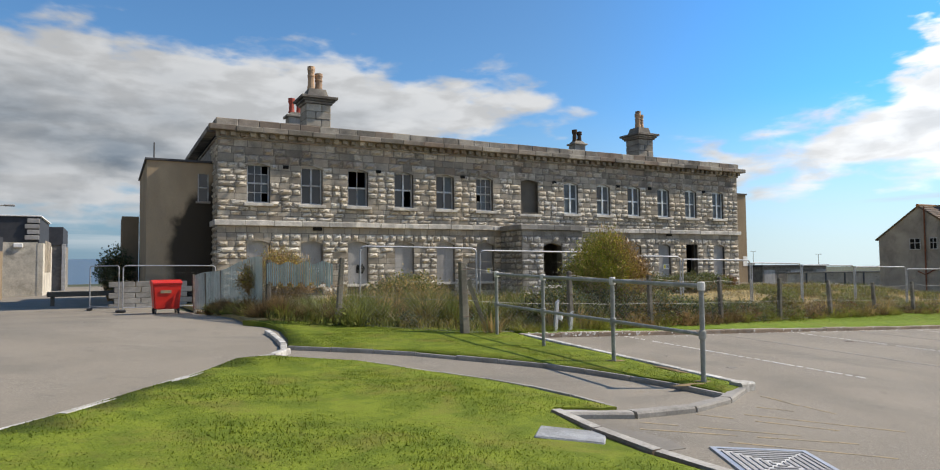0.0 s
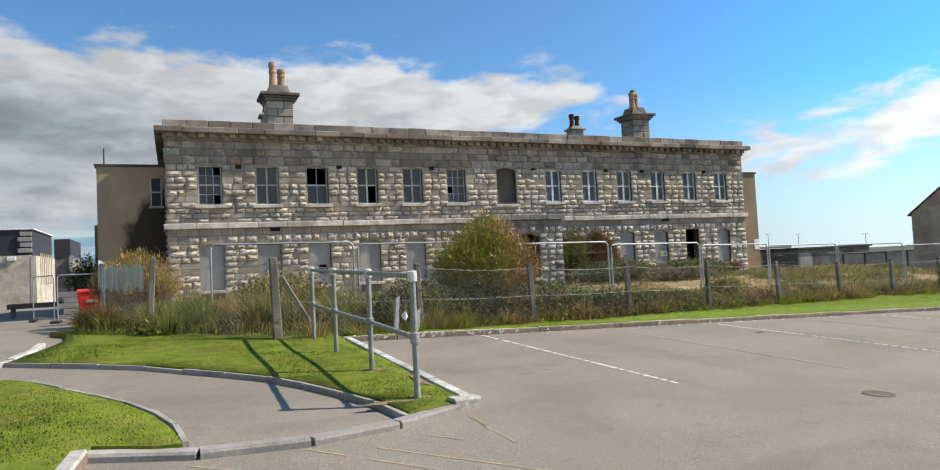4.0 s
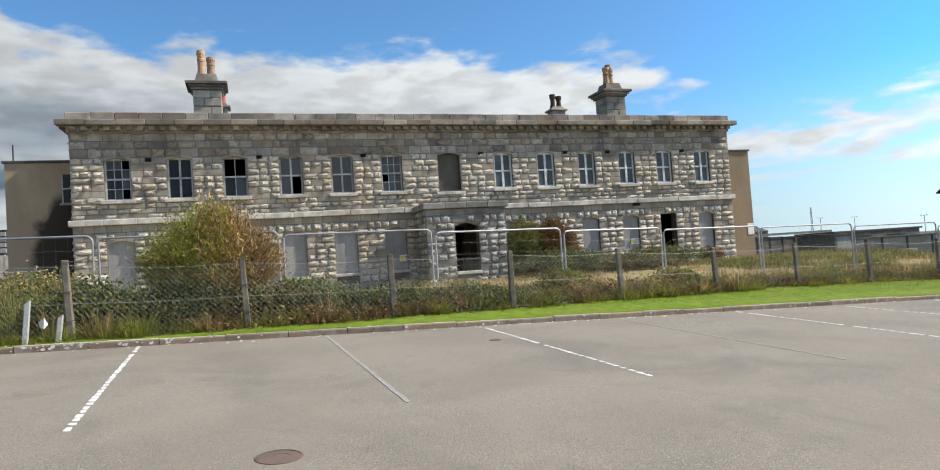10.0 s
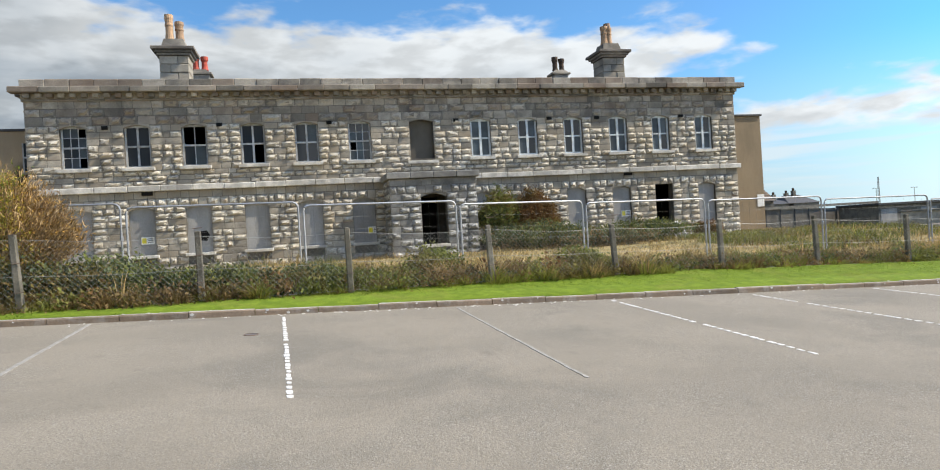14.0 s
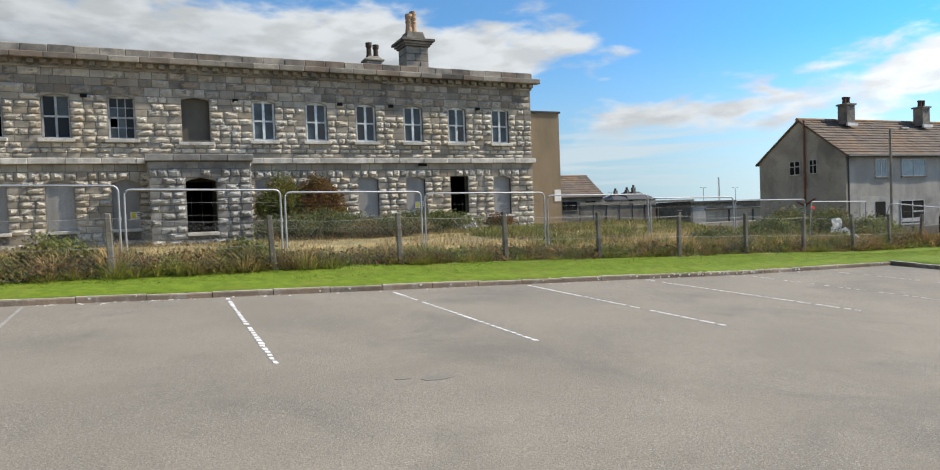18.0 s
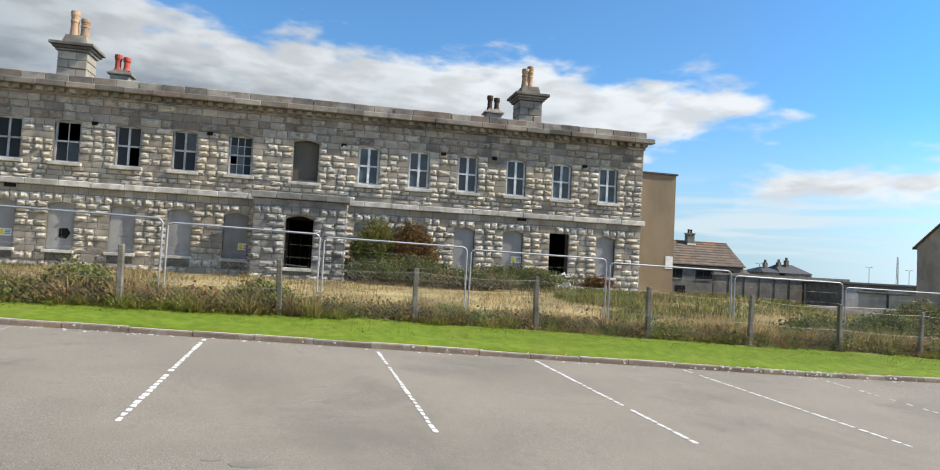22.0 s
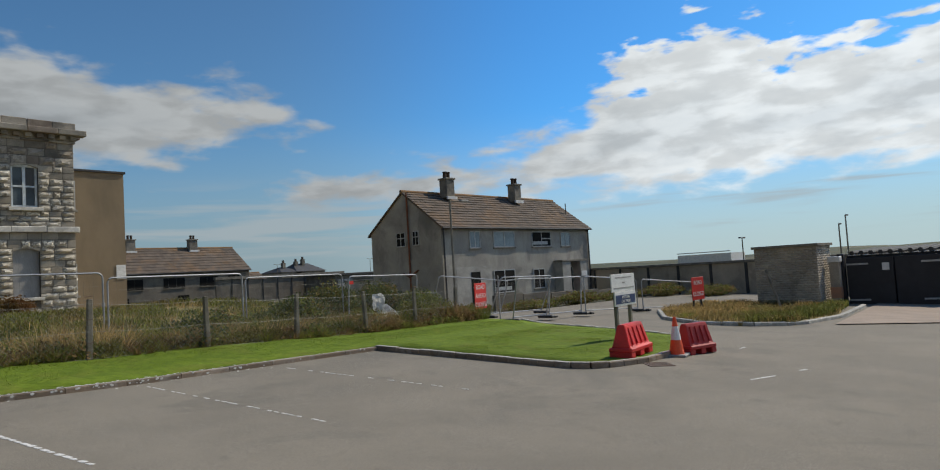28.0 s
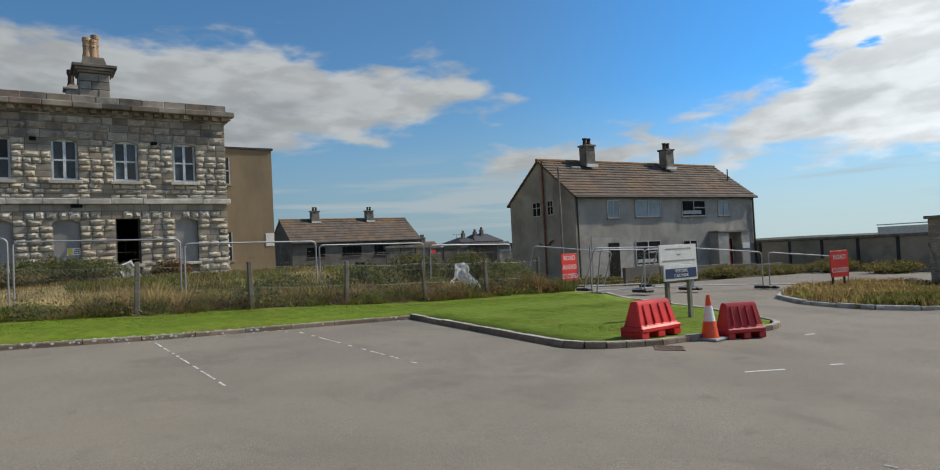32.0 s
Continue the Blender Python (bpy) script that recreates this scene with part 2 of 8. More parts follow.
M = dict(
    stone=mat("pale_rock_face", (0.61, 0.57, 0.49), (0.46, 0.425, 0.36), 1.6, 0.92, 0.8, 22, rnd=0.22, stain=(0.22, 0.205, 0.18), sscale=0.45, amount=0.5, depth=0.03, odd=(0.44, 0.37, 0.27), blotch=(0.46, 0.37, 0.25)),
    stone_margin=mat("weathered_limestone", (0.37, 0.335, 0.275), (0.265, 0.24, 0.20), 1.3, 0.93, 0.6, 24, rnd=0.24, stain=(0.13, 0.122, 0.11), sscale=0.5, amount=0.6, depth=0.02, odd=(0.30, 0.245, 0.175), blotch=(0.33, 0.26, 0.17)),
    # dark stained stone of parapet and caps; also puts cornice shade into colour
    stone_shade_stain=mat("shaded_stained_limestone", (0.325, 0.295, 0.245), (0.205, 0.188, 0.16), 1.2, 0.93, 0.6, 28, rnd=0.38, stain=(0.075, 0.072, 0.07), sscale=0.6, amount=0.65, depth=0.02, odd=(0.20, 0.135, 0.095)),
    # frieze faces: a darker copy, the cornice shade put into the colour
    frieze_face=mat("shaded_rock_face", (0.42, 0.38, 0.315), (0.30, 0.27, 0.225), 1.5, 0.93, 0.8, 22, rnd=0.3, stain=(0.12, 0.112, 0.10), sscale=0.45, amount=0.65, depth=0.03, odd=(0.30, 0.225, 0.15), blotch=(0.33, 0.26, 0.17)),
    # porch stone: weathered, and its less lit side put into the greyer colour
    porch_face=mat("shaded_grey_rock_face", (0.43, 0.425, 0.40), (0.30, 0.295, 0.28), 1.6, 0.92, 0.8, 22, rnd=0.25, stain=(0.14, 0.14, 0.135), sscale=0.6, amount=0.6, depth=0.03),
    porch_margin=mat("shaded_weathered_limestone", (0.25, 0.245, 0.23), (0.17, 0.167, 0.158), 1.3, 0.93, 0.6, 24, rnd=0.25, stain=(0.085, 0.085, 0.08), sscale=0.6, amount=0.65, depth=0.02),
    buff_stone=mat("buff_rubble_stone", (0.60, 0.55, 0.45), (0.47, 0.43, 0.35), 2.0, 0.93, 0.6, 18, stain=(0.18, 0.155, 0.12), sscale=0.8, amount=0.5),
    block=mat("weathered_block", (0.43, 0.385, 0.315), (0.33, 0.295, 0.245), 0.9, 0.94, 0.4, 30, rnd=0.12, stain=(0.15, 0.14, 0.12), sscale=0.6, amount=0.6),
    stone_smooth=mat("dressed_limestone", (0.36, 0.335, 0.29), (0.24, 0.225, 0.20), 1.2, 0.9, 0.35, 30, rnd=0.15, stain=(0.11, 0.105, 0.10), sscale=0.7, amount=0.65),
    stone_light=mat("washed_limestone", (0.62, 0.59, 0.53), (0.42, 0.40, 0.36), 2.2, 0.9, 0.4, 26, rnd=0.12, stain=(0.2, 0.19, 0.175), sscale=1.2, amount=0.5),
    mortar=mat("dark_mortar", (0.115, 0.105, 0.089), (0.075, 0.07, 0.06), 4, 0.95, 0.5, 40),
    render=mat("brown_render", (0.285, 0.218, 0.142), (0.232, 0.178, 0.116), 0.8, 0.93, 0.3, 60, stain=(0.20, 0.155, 0.105), sscale=0.35, amount=0.5, stretch=0.5),
    pebble=mat("grey_pebbledash", (0.41, 0.39, 0.345), (0.30, 0.287, 0.258), 0.7, 0.95, 0.6, 70, stain=(0.13, 0.125, 0.12), sscale=0.5, amount=0.6, stretch=0.8),
    asphalt=mat("worn_asphalt", (0.239, 0.211, 0.167), (0.204, 0.181, 0.144), 0.5, 0.92, 0.5, 60, stain=(0.142, 0.131, 0.108), sscale=0.45, amount=0.6, depth=0.012),
    grass=mat("mown_grass", (0.168, 0.212, 0.026), (0.105, 0.146, 0.018), 3.5, 0.9, 0.45, 40, stain=(0.19, 0.165, 0.045), sscale=1.4, amount=0.5, depth=0.04),
    blade=mat("grass_blade", (0.190, 0.244, 0.030), (0.118, 0.166, 0.020), 3.5, 0.7, 0.0, 20, rnd=0.3, stain=(0.25, 0.22, 0.06), sscale=1.4, amount=0.5, leafy=0.5),
    verge=mat("verge_grass", (0.148, 0.212, 0.024), (0.104, 0.158, 0.018), 5.0, 0.9, 0.4, 40, stain=(0.17, 0.165, 0.04), sscale=1.0, amount=0.4, depth=0.03),
    verge_blade=mat("verge_blade", (0.166, 0.238, 0.027), (0.118, 0.180, 0.020), 5.0, 0.7, 0.0, 20, rnd=0.25, stain=(0.23, 0.22, 0.06), sscale=1.0, amount=0.4, leafy=0.5),
    rough_ground=mat("dry_rough_ground", (0.46, 0.345, 0.155), (0.25, 0.21, 0.09), 0.6, 0.95, 0.8, 25, stain=(0.06, 0.055, 0.03), sscale=0.5, amount=0.5, depth=0.05),
    straw=mat("dry_grass", (0.55, 0.39, 0.17), (0.28, 0.205, 0.09), 0.55, 0.8, 0.0, 20, rnd=0.35, stain=(0.11, 0.12, 0.042), sscale=0.33, amount=0.95, leafy=0.4),
    weed=mat("green_weed", (0.21, 0.225, 0.06), (0.125, 0.15, 0.042), 0.9, 0.75, 0.0, 20, rnd=0.4, stain=(0.24, 0.15, 0.065), sscale=0.7, amount=0.8, leafy=0.4),
    tuft=mat("yellow_green_tuft", (0.30, 0.31, 0.07), (0.20, 0.23, 0.05), 0.9, 0.75, 0.0, 20, rnd=0.35, stain=(0.36, 0.25, 0.10), sscale=0.9, amount=0.7, leafy=0.4),
    brown_weed=mat("brown_dock", (0.29, 0.185, 0.088), (0.185, 0.125, 0.06), 0.9, 0.8, 0.0, 20, rnd=0.4, stain=(0.10, 0.11, 0.04), sscale=0.8, amount=0.7, leafy=0.4),
    ivy=mat("dark_ivy", (0.125, 0.152, 0.075), (0.08, 0.105, 0.05), 1.0, 0.6, 0.0, 20, rnd=0.4, stain=(0.11, 0.06, 0.03), sscale=1.1, amount=0.4, leafy=0.4),
    gold=mat("golden_leaf", (0.56, 0.45, 0.075), (0.36, 0.35, 0.055), 1.0, 0.75, 0.0, 20, rnd=0.25, stain=(0.38, 0.25, 0.10), sscale=0.9, amount=0.6, leafy=0.4),
    bush_green=mat("bush_green_leaf", (0.24, 0.30, 0.045), (0.15, 0.20, 0.03), 1.0, 0.75, 0.0, 20, rnd=0.35, leafy=0.4),
    amber=mat("amber_leaf", (0.52, 0.31, 0.075), (0.36, 0.205, 0.06), 1.0, 0.75, 0.0, 20, rnd=0.35, stain=(0.24, 0.135, 0.06), sscale=0.9, amount=0.6, leafy=0.4),
    twig=mat("dry_twig", (0.40, 0.27, 0.125), (0.26, 0.17, 0.08), 2.0, 0.85, 0.0, 20, rnd=0.35),
    rust_leaf=mat("rust_leaf", (0.20, 0.10, 0.042), (0.12, 0.085, 0.032), 0.9, 0.75, 0.0, 20, rnd=0.3, leafy=0.4),
    kerb=mat("kerb_concrete", (0.335, 0.318, 0.283), (0.245, 0.232, 0.207), 1.5, 0.9, 0.4, 35, rnd=0.15, stain=(0.16, 0.15, 0.13), sscale=1.2, amount=0.55),
    kerb_lichen=mat("lichened_kerb", (0.30, 0.265, 0.225), (0.21, 0.185, 0.155), 1.5, 0.9, 0.4, 35, rnd=0.15, stain=(0.66, 0.65, 0.61), sscale=7.0, amount=0.75),
    rust_red=mat("red_oxide_iron", (0.20, 0.088, 0.066), (0.14, 0.07, 0.054), 5.0, 0.8, 0.3, 50),
    dull_red=mat("dull_red_plastic", (0.46, 0.026, 0.028), (0.37, 0.022, 0.024), 1.5, 0.6, 0.08, 40),
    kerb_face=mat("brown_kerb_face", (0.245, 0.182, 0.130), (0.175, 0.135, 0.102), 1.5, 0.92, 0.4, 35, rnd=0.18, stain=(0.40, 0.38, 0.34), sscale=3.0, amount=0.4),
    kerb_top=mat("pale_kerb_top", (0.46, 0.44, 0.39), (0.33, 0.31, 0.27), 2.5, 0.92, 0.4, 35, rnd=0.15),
    dark_patch_render=mat("dark_patch_render", (0.37, 0.288, 0.19), (0.295, 0.23, 0.154), 0.8, 0.93, 0.3, 60, stain=(0.27, 0.22, 0.155), sscale=0.35, amount=0.5, stretch=0.5),
    tar=mat("tar_seam", (0.185, 0.167, 0.136), (0.160, 0.145, 0.118), 4.0, 0.8, 0.2, 40),
    lichen=mat("lichen_white", (0.66, 0.65, 0.61), (0.52, 0.51, 0.47), 5, 0.95, 0.3, 50),
    concrete=mat("post_concrete", (0.25, 0.228, 0.19), (0.165, 0.15, 0.128), 2.5, 0.92, 0.5, 40, rnd=0.2, stain=(0.10, 0.10, 0.08), sscale=1.8, amount=0.5),
    post=mat("dark_post_concrete", (0.20, 0.178, 0.142), (0.125, 0.112, 0.09), 2.5, 0.92, 0.5, 40, rnd=0.3, stain=(0.08, 0.08, 0.06), sscale=1.8, amount=0.5),
    galv=mat("galvanised_steel", (0.42, 0.43, 0.44), (0.33, 0.34, 0.35), 3.0, 0.5, 0.05, 60, metal=0.6, rnd=0.12),
    wire=mat("fence_wire", (0.26, 0.265, 0.24), (0.17, 0.17, 0.155), 3.0, 0.6, 0.0, 60, metal=0.2),
    rail=mat("grey_rail_paint", (0.255, 0.265, 0.24), (0.195, 0.20, 0.18), 3.0, 0.6, 0.1, 50, stain=(0.50, 0.485, 0.44), sscale=5.0, amount=0.4),
    board=mat("grey_boarding", (0.33, 0.325, 0.31), (0.25, 0.245, 0.235), 1.1, 0.8, 0.1, 40, rnd=0.12, stain=(0.16, 0.155, 0.15), sscale=0.9, amount=0.5, stretch=0.35),
    brown_board=mat("brown_boarding", (0.10, 0.088, 0.068), (0.075, 0.066, 0.05), 1.0, 0.8, 0.1, 30),
    # near-black for insides: their lack of light is put into the colour
    dark=mat("unlit_interior", (0.012, 0.011, 0.010), (0.007, 0.007, 0.006), 2.0, 0.95, 0.0, 20),
    sash_pale=mat("pale_blue_sash_paint", (0.66, 0.72, 0.74), (0.52, 0.57, 0.59), 6.0, 0.7, 0.2, 60, rnd=0.12, stain=(0.22, 0.21, 0.19), sscale=4.0, amount=0.45),
    sash=mat("flaking_sash_paint", (0.50, 0.52, 0.52), (0.36, 0.375, 0.38), 6.0, 0.7, 0.2, 60, rnd=0.15, stain=(0.15, 0.135, 0.115), sscale=4.0, amount=0.5),
    glass=glass_mat("window_glass"),
    pane_board=mat("blue_grey_pane", (0.055, 0.077, 0.088), (0.028, 0.038, 0.044), 1.7, 0.5, 0.0, 30, rnd=0.4),
    lead=mat("dark_flashing", (0.055, 0.055, 0.058), (0.035, 0.035, 0.037), 2.0, 0.7, 0.1, 30),
    pot=mat("terracotta_pot", (0.42, 0.27, 0.16), (0.33, 0.215, 0.135), 4.0, 0.85, 0.2, 40, rnd=0.2, stain=(0.20, 0.15, 0.11), sscale=3.0, amount=0.5),
    red_pot=mat("red_terracotta", (0.45, 0.075, 0.045), (0.34, 0.06, 0.035), 4.0, 0.8, 0.2, 40),
    dark_pot=mat("sooty_pot", (0.10, 0.065, 0.045), (0.06, 0.045, 0.035), 4.0, 0.9, 0.2, 40),
    tile=mat("roof_tile", (0.150, 0.118, 0.094), (0.110, 0.090, 0.074), 1.2, 0.9, 0.3, 40, rnd=0.12, stain=(0.25, 0.145, 0.07), sscale=0.45, amount=0.5),
    shed_roof=mat("brown_shed_roof", (0.36, 0.285, 0.205), (0.29, 0.235, 0.175), 0.6, 0.9, 0.3, 30),
    # darker copy of the pebbledash; holds the far house's shade, also used on walls
    dark_pebble=mat("dull_brown_pebbledash", (0.20, 0.178, 0.145), (0.145, 0.13, 0.11), 0.7, 0.95, 0.6, 70, stain=(0.09, 0.083, 0.075), sscale=0.5, amount=0.6),
    ridge_tile=mat("lichened_ridge_tile", (0.30, 0.17, 0.075), (0.22, 0.13, 0.07), 1.5, 0.9, 0.3, 40, stain=(0.15, 0.11, 0.085), sscale=0.8, amount=0.6),
    # pale blue panes: the sky's reflection is put into the colour
    house_pane=mat("reflecting_blue_pane", (0.24, 0.32, 0.36), (0.15, 0.21, 0.24), 0.9, 0.3, 0.0, 30, rnd=0.25),
    red_plastic=mat("faded_red_plastic", (0.76, 0.030, 0.030), (0.64, 0.024, 0.025), 1.5, 0.5, 0.08, 40, stain=(0.24, 0.014, 0.016), sscale=1.4, amount=0.5),
    bin_red=mat("red_bin_plastic", (0.70, 0.030, 0.018), (0.60, 0.024, 0.015), 1.0, 0.4, 0.03, 30),
    black=mat("black_plastic", (0.025, 0.025, 0.026), (0.018, 0.018, 0.018), 3.0, 0.6, 0.05, 40),
    white=mat("white_paint", (0.78, 0.78, 0.76), (0.68, 0.68, 0.66), 4.0, 0.7, 0.05, 50),
    road_white=mat("road_white", (0.70, 0.69, 0.66), (0.55, 0.54, 0.51), 8.0, 0.85, 0.3, 60),
    faint_white=mat("worn_road_white", (0.32, 0.308, 0.28), (0.245, 0.235, 0.21), 8.0, 0.9, 0.3, 60),
    road_yellow=mat("worn_road_yellow", (0.35, 0.272, 0.158), (0.25, 0.213, 0.155), 7.0, 0.9, 0.2, 60),
    rust=mat("rusty_iron", (0.15, 0.095, 0.07), (0.11, 0.08, 0.065), 5.0, 0.85, 0.3, 50),
    iron=mat("drain_iron", (0.12, 0.10, 0.09), (0.085, 0.075, 0.07), 4.0, 0.8, 0.3, 50),
    slab=mat("pale_slab", (0.50, 0.50, 0.49), (0.40, 0.40, 0.39), 4.0, 0.9, 0.5, 50, rnd=0.1),
    slab_grey=mat("blue_grey_slab", (0.34, 0.355, 0.36), (0.26, 0.272, 0.275), 5.0, 0.9, 0.5, 50, stain=(0.18, 0.18, 0.17), sscale=3.0, amount=0.5),
    kerb_pale=mat("whitened_kerb", (0.47, 0.455, 0.41), (0.32, 0.305, 0.27), 3.0, 0.92, 0.4, 35, rnd=0.15, stain=(0.70, 0.69, 0.65), sscale=5.0, amount=0.7),
    sign_red=mat("sign_red", (0.72, 0.035, 0.025), (0.64, 0.03, 0.022), 2.0, 0.5, 0.0, 30),
    sign_navy=mat("sign_navy", (0.012, 0.035, 0.12), (0.01, 0.03, 0.10), 2.0, 0.5, 0.0, 30),
    sign_yellow=mat("sign_yellow", (0.75, 0.62, 0.03), (0.7, 0.58, 0.03), 2.0, 0.5, 0.0, 30),
    ink=mat("dark_ink", (0.05, 0.055, 0.07), (0.04, 0.045, 0.06), 2.0, 0.7, 0.0, 30),
    netting=mat("green_netting", (0.42, 0.53, 0.51), (0.32, 0.43, 0.41), 3.0, 0.7, 0.0, 40, rnd=0.2),
    cone_orange=mat("cone_orange", (0.85, 0.10, 0.03), (0.75, 0.085, 0.025), 2.0, 0.5, 0.0, 30),
    faded_orange=mat("faded_orange_paint", (0.46, 0.24, 0.15), (0.38, 0.22, 0.15), 3.0, 0.85, 0.1, 40),
    pale_render=mat("patched_pale_render", (0.47, 0.45, 0.41), (0.37, 0.355, 0.325), 1.2, 0.92, 0.3, 50, stain=(0.24, 0.23, 0.21), sscale=1.0, amount=0.6),
    thin_plastic=mat("thin_white_plastic", (0.90, 0.90, 0.88), (0.80, 0.80, 0.78), 3.0, 0.6, 0.0, 30, leafy=0.55),
    soil=mat("bare_soil", (0.26, 0.185, 0.095), (0.17, 0.13, 0.065), 6.0, 0.95, 0.6, 40),
    orange_pipe=mat("rust_red_pipe", (0.24, 0.085, 0.04), (0.16, 0.065, 0.035), 3.0, 0.8, 0.1, 40),
    panel_tan=mat("tan_wall_panel", (0.45, 0.39, 0.305), (0.36, 0.315, 0.25), 0.8, 0.92, 0.2, 40, rnd=0.1, stain=(0.19, 0.17, 0.14), sscale=0.7, amount=0.5),
    gate_dark=mat("dark_gate_paint", (0.022, 0.023, 0.03), (0.016, 0.017, 0.022), 2.0, 0.6, 0.1, 30),
    far_green=mat("heath_green", (0.07, 0.08, 0.042), (0.045, 0.053, 0.03), 0.05, 0.95, 0.0, 3, stain=(0.2, 0.17, 0.1), sscale=0.03, amount=0.6),
    sea=mat("sea_water", (0.035, 0.10, 0.17), (0.03, 0.09, 0.155), 0.004, 0.35, 0.0, 1),
    pave_pink=mat("pinkish_paving", (0.36, 0.28, 0.22), (0.30, 0.24, 0.19), 1.0, 0.9, 0.3, 40),
    slate=mat("dark_cladding", (0.035, 0.038, 0.045), (0.025, 0.028, 0.034), 2.0, 0.7, 0.1, 30),
)


def dark_patch(m):
    """A ragged near-black patch low on the west wing, rising towards the main block."""
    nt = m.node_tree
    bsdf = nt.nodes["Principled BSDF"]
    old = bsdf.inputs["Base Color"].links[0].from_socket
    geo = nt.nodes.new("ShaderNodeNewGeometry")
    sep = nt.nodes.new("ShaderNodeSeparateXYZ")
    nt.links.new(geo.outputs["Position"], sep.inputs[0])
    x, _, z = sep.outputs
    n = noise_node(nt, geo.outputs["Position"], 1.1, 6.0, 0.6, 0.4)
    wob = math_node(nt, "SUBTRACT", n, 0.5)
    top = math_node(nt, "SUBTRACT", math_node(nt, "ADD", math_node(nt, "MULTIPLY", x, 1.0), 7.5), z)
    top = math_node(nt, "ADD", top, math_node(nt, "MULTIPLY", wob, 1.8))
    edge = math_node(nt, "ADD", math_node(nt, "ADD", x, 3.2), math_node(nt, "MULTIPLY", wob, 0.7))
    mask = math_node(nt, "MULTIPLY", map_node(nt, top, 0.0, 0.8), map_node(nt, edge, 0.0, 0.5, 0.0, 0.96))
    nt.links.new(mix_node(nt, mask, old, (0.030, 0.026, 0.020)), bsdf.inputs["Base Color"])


dark_patch(M["dark_patch_render"])


def flecks(m):
    """Pale and dark aggregate showing through worn asphalt, more of it in some patches than in others."""
    nt = m.node_tree
    bsdf = nt.nodes["Principled BSDF"]
    old = bsdf.inputs["Base Color"].links[0].from_socket
    geo = nt.nodes.new("ShaderNodeNewGeometry")
    pos = geo.outputs["Position"]
    grit = noise_node(nt, pos, 95.0, 2.0, 0.6)
    worn = map_node(nt, noise_node(nt, pos, 0.8, 5.0, 0.6), 0.38, 0.62, 0.25, 1.0)
    pale = math_node(nt, "MULTIPLY", map_node(nt, grit, 0.57, 0.68, 0.0, 0.75), worn)
    pits = math_node(nt, "MULTIPLY", map_node(nt, grit, 0.44, 0.33, 0.0, 0.7), worn)
    color = mix_node(nt, pits, mix_node(nt, pale, old, (0.40, 0.38, 0.335)), (0.085, 0.078, 0.066))
    streak = noise_node(nt, pos, 2.6, 4.0, 0.6, 0.4)
    color = mix_node(nt, map_node(nt, streak, 0.60, 0.74, 0.0, 0.35), color, (0.13, 0.112, 0.092))
    nt.links.new(color, bsdf.inputs["Base Color"])


flecks(M["asphalt"])


# ---------------- mesh helpers ----------------
def link(name, bm, material, parent=None, label=""):
    me = bpy.data.meshes.new(name)
    bm.to_mesh(me)
    bm.free()
    for m in (material if isinstance(material, (list, tuple)) else [material]):
        me.materials.append(m)
    ob = new(name, me)
    if parent:
        ob.parent = parent
    if label:
        ob["label"] = label
    return ob


def part(name, bm, material, parent, label=""):
    return link(name, bm, material, parent, label)


def thing(name, label, category, at=(0, 0, 0), rz=0.0, group="", kind=""):
    ob = new(name)
    ob.matrix_basis = pose(*at, 0, 0, rz)
    ob.empty_display_size = 0.2
    return tagged(ob, label, category, group, kind)


def box(bm, x0, x1, y0, y1, z0, z1, bevel=0.0):
    r = bmesh.ops.create_cube(bm, size=1.0)
    bmesh.ops.transform(bm, verts=r["verts"], matrix=Matrix.Translation(((x0 + x1) / 2, (y0 + y1) / 2, (z0 + z1) / 2))
                        @ Matrix.Diagonal((abs(x1 - x0), abs(y1 - y0), abs(z1 - z0), 1)))
    if bevel:
        edges = list({e for v in r["verts"] for e in v.link_edges})
        bmesh.ops.bevel(bm, geom=edges, offset=bevel, segments=1, affect="EDGES")
    return bm


def boxed(x0, x1, y0, y1, z0, z1, bevel=0.0):
    return box(bmesh.new(), x0, x1, y0, y1, z0, z1, bevel)


def tube(bm, pts, r, sides=8, r2=None):
    """A round bar along a line of points."""
    pts = [Vector(p) for p in pts]
    rings = []
    for i, p in enumerate(pts):
        d = (pts[min(i + 1, len(pts) - 1)] - pts[max(i - 1, 0)]).normalized()
        a = d.cross(Vector((0, 0, 1)) if abs(d.z) < 0.9 else Vector((1, 0, 0))).normalized()
        b = d.cross(a)
        rad = r if r2 is None else r + (r2 - r) * i / (len(pts) - 1)
        rings.append([bm.verts.new(p + rad * (math.cos(k * math.tau / sides) * a + math.sin(k * math.tau / sides) * b)) for k in range(sides)])
    for u, v in zip(rings, rings[1:]):
        for k in range(sides):
            bm.faces.new((u[k], u[(k + 1) % sides], v[(k + 1) % sides], v[k]))
    bm.faces.new(rings[0])
    bm.faces.new(rings[-1][::-1])
    return bm


def lathe(bm, profile, sides=14, at=(0, 0, 0)):
    """A turned shape from (radius, height) pairs."""
    rings = [[bm.verts.new((at[0] + r * math.cos(k * math.tau / sides), at[1] + r * math.sin(k * math.tau / sides), at[2] + z)) for k in range(sides)] for r, z in profile]
    for u, v in zip(rings, rings[1:]):
        for k in range(sides):
            bm.faces.new((u[k], u[(k + 1) % sides], v[(k + 1) % sides], v[k]))
    bm.faces.new(rings[0][::-1])
    bm.faces.new(rings[-1])
    return bm


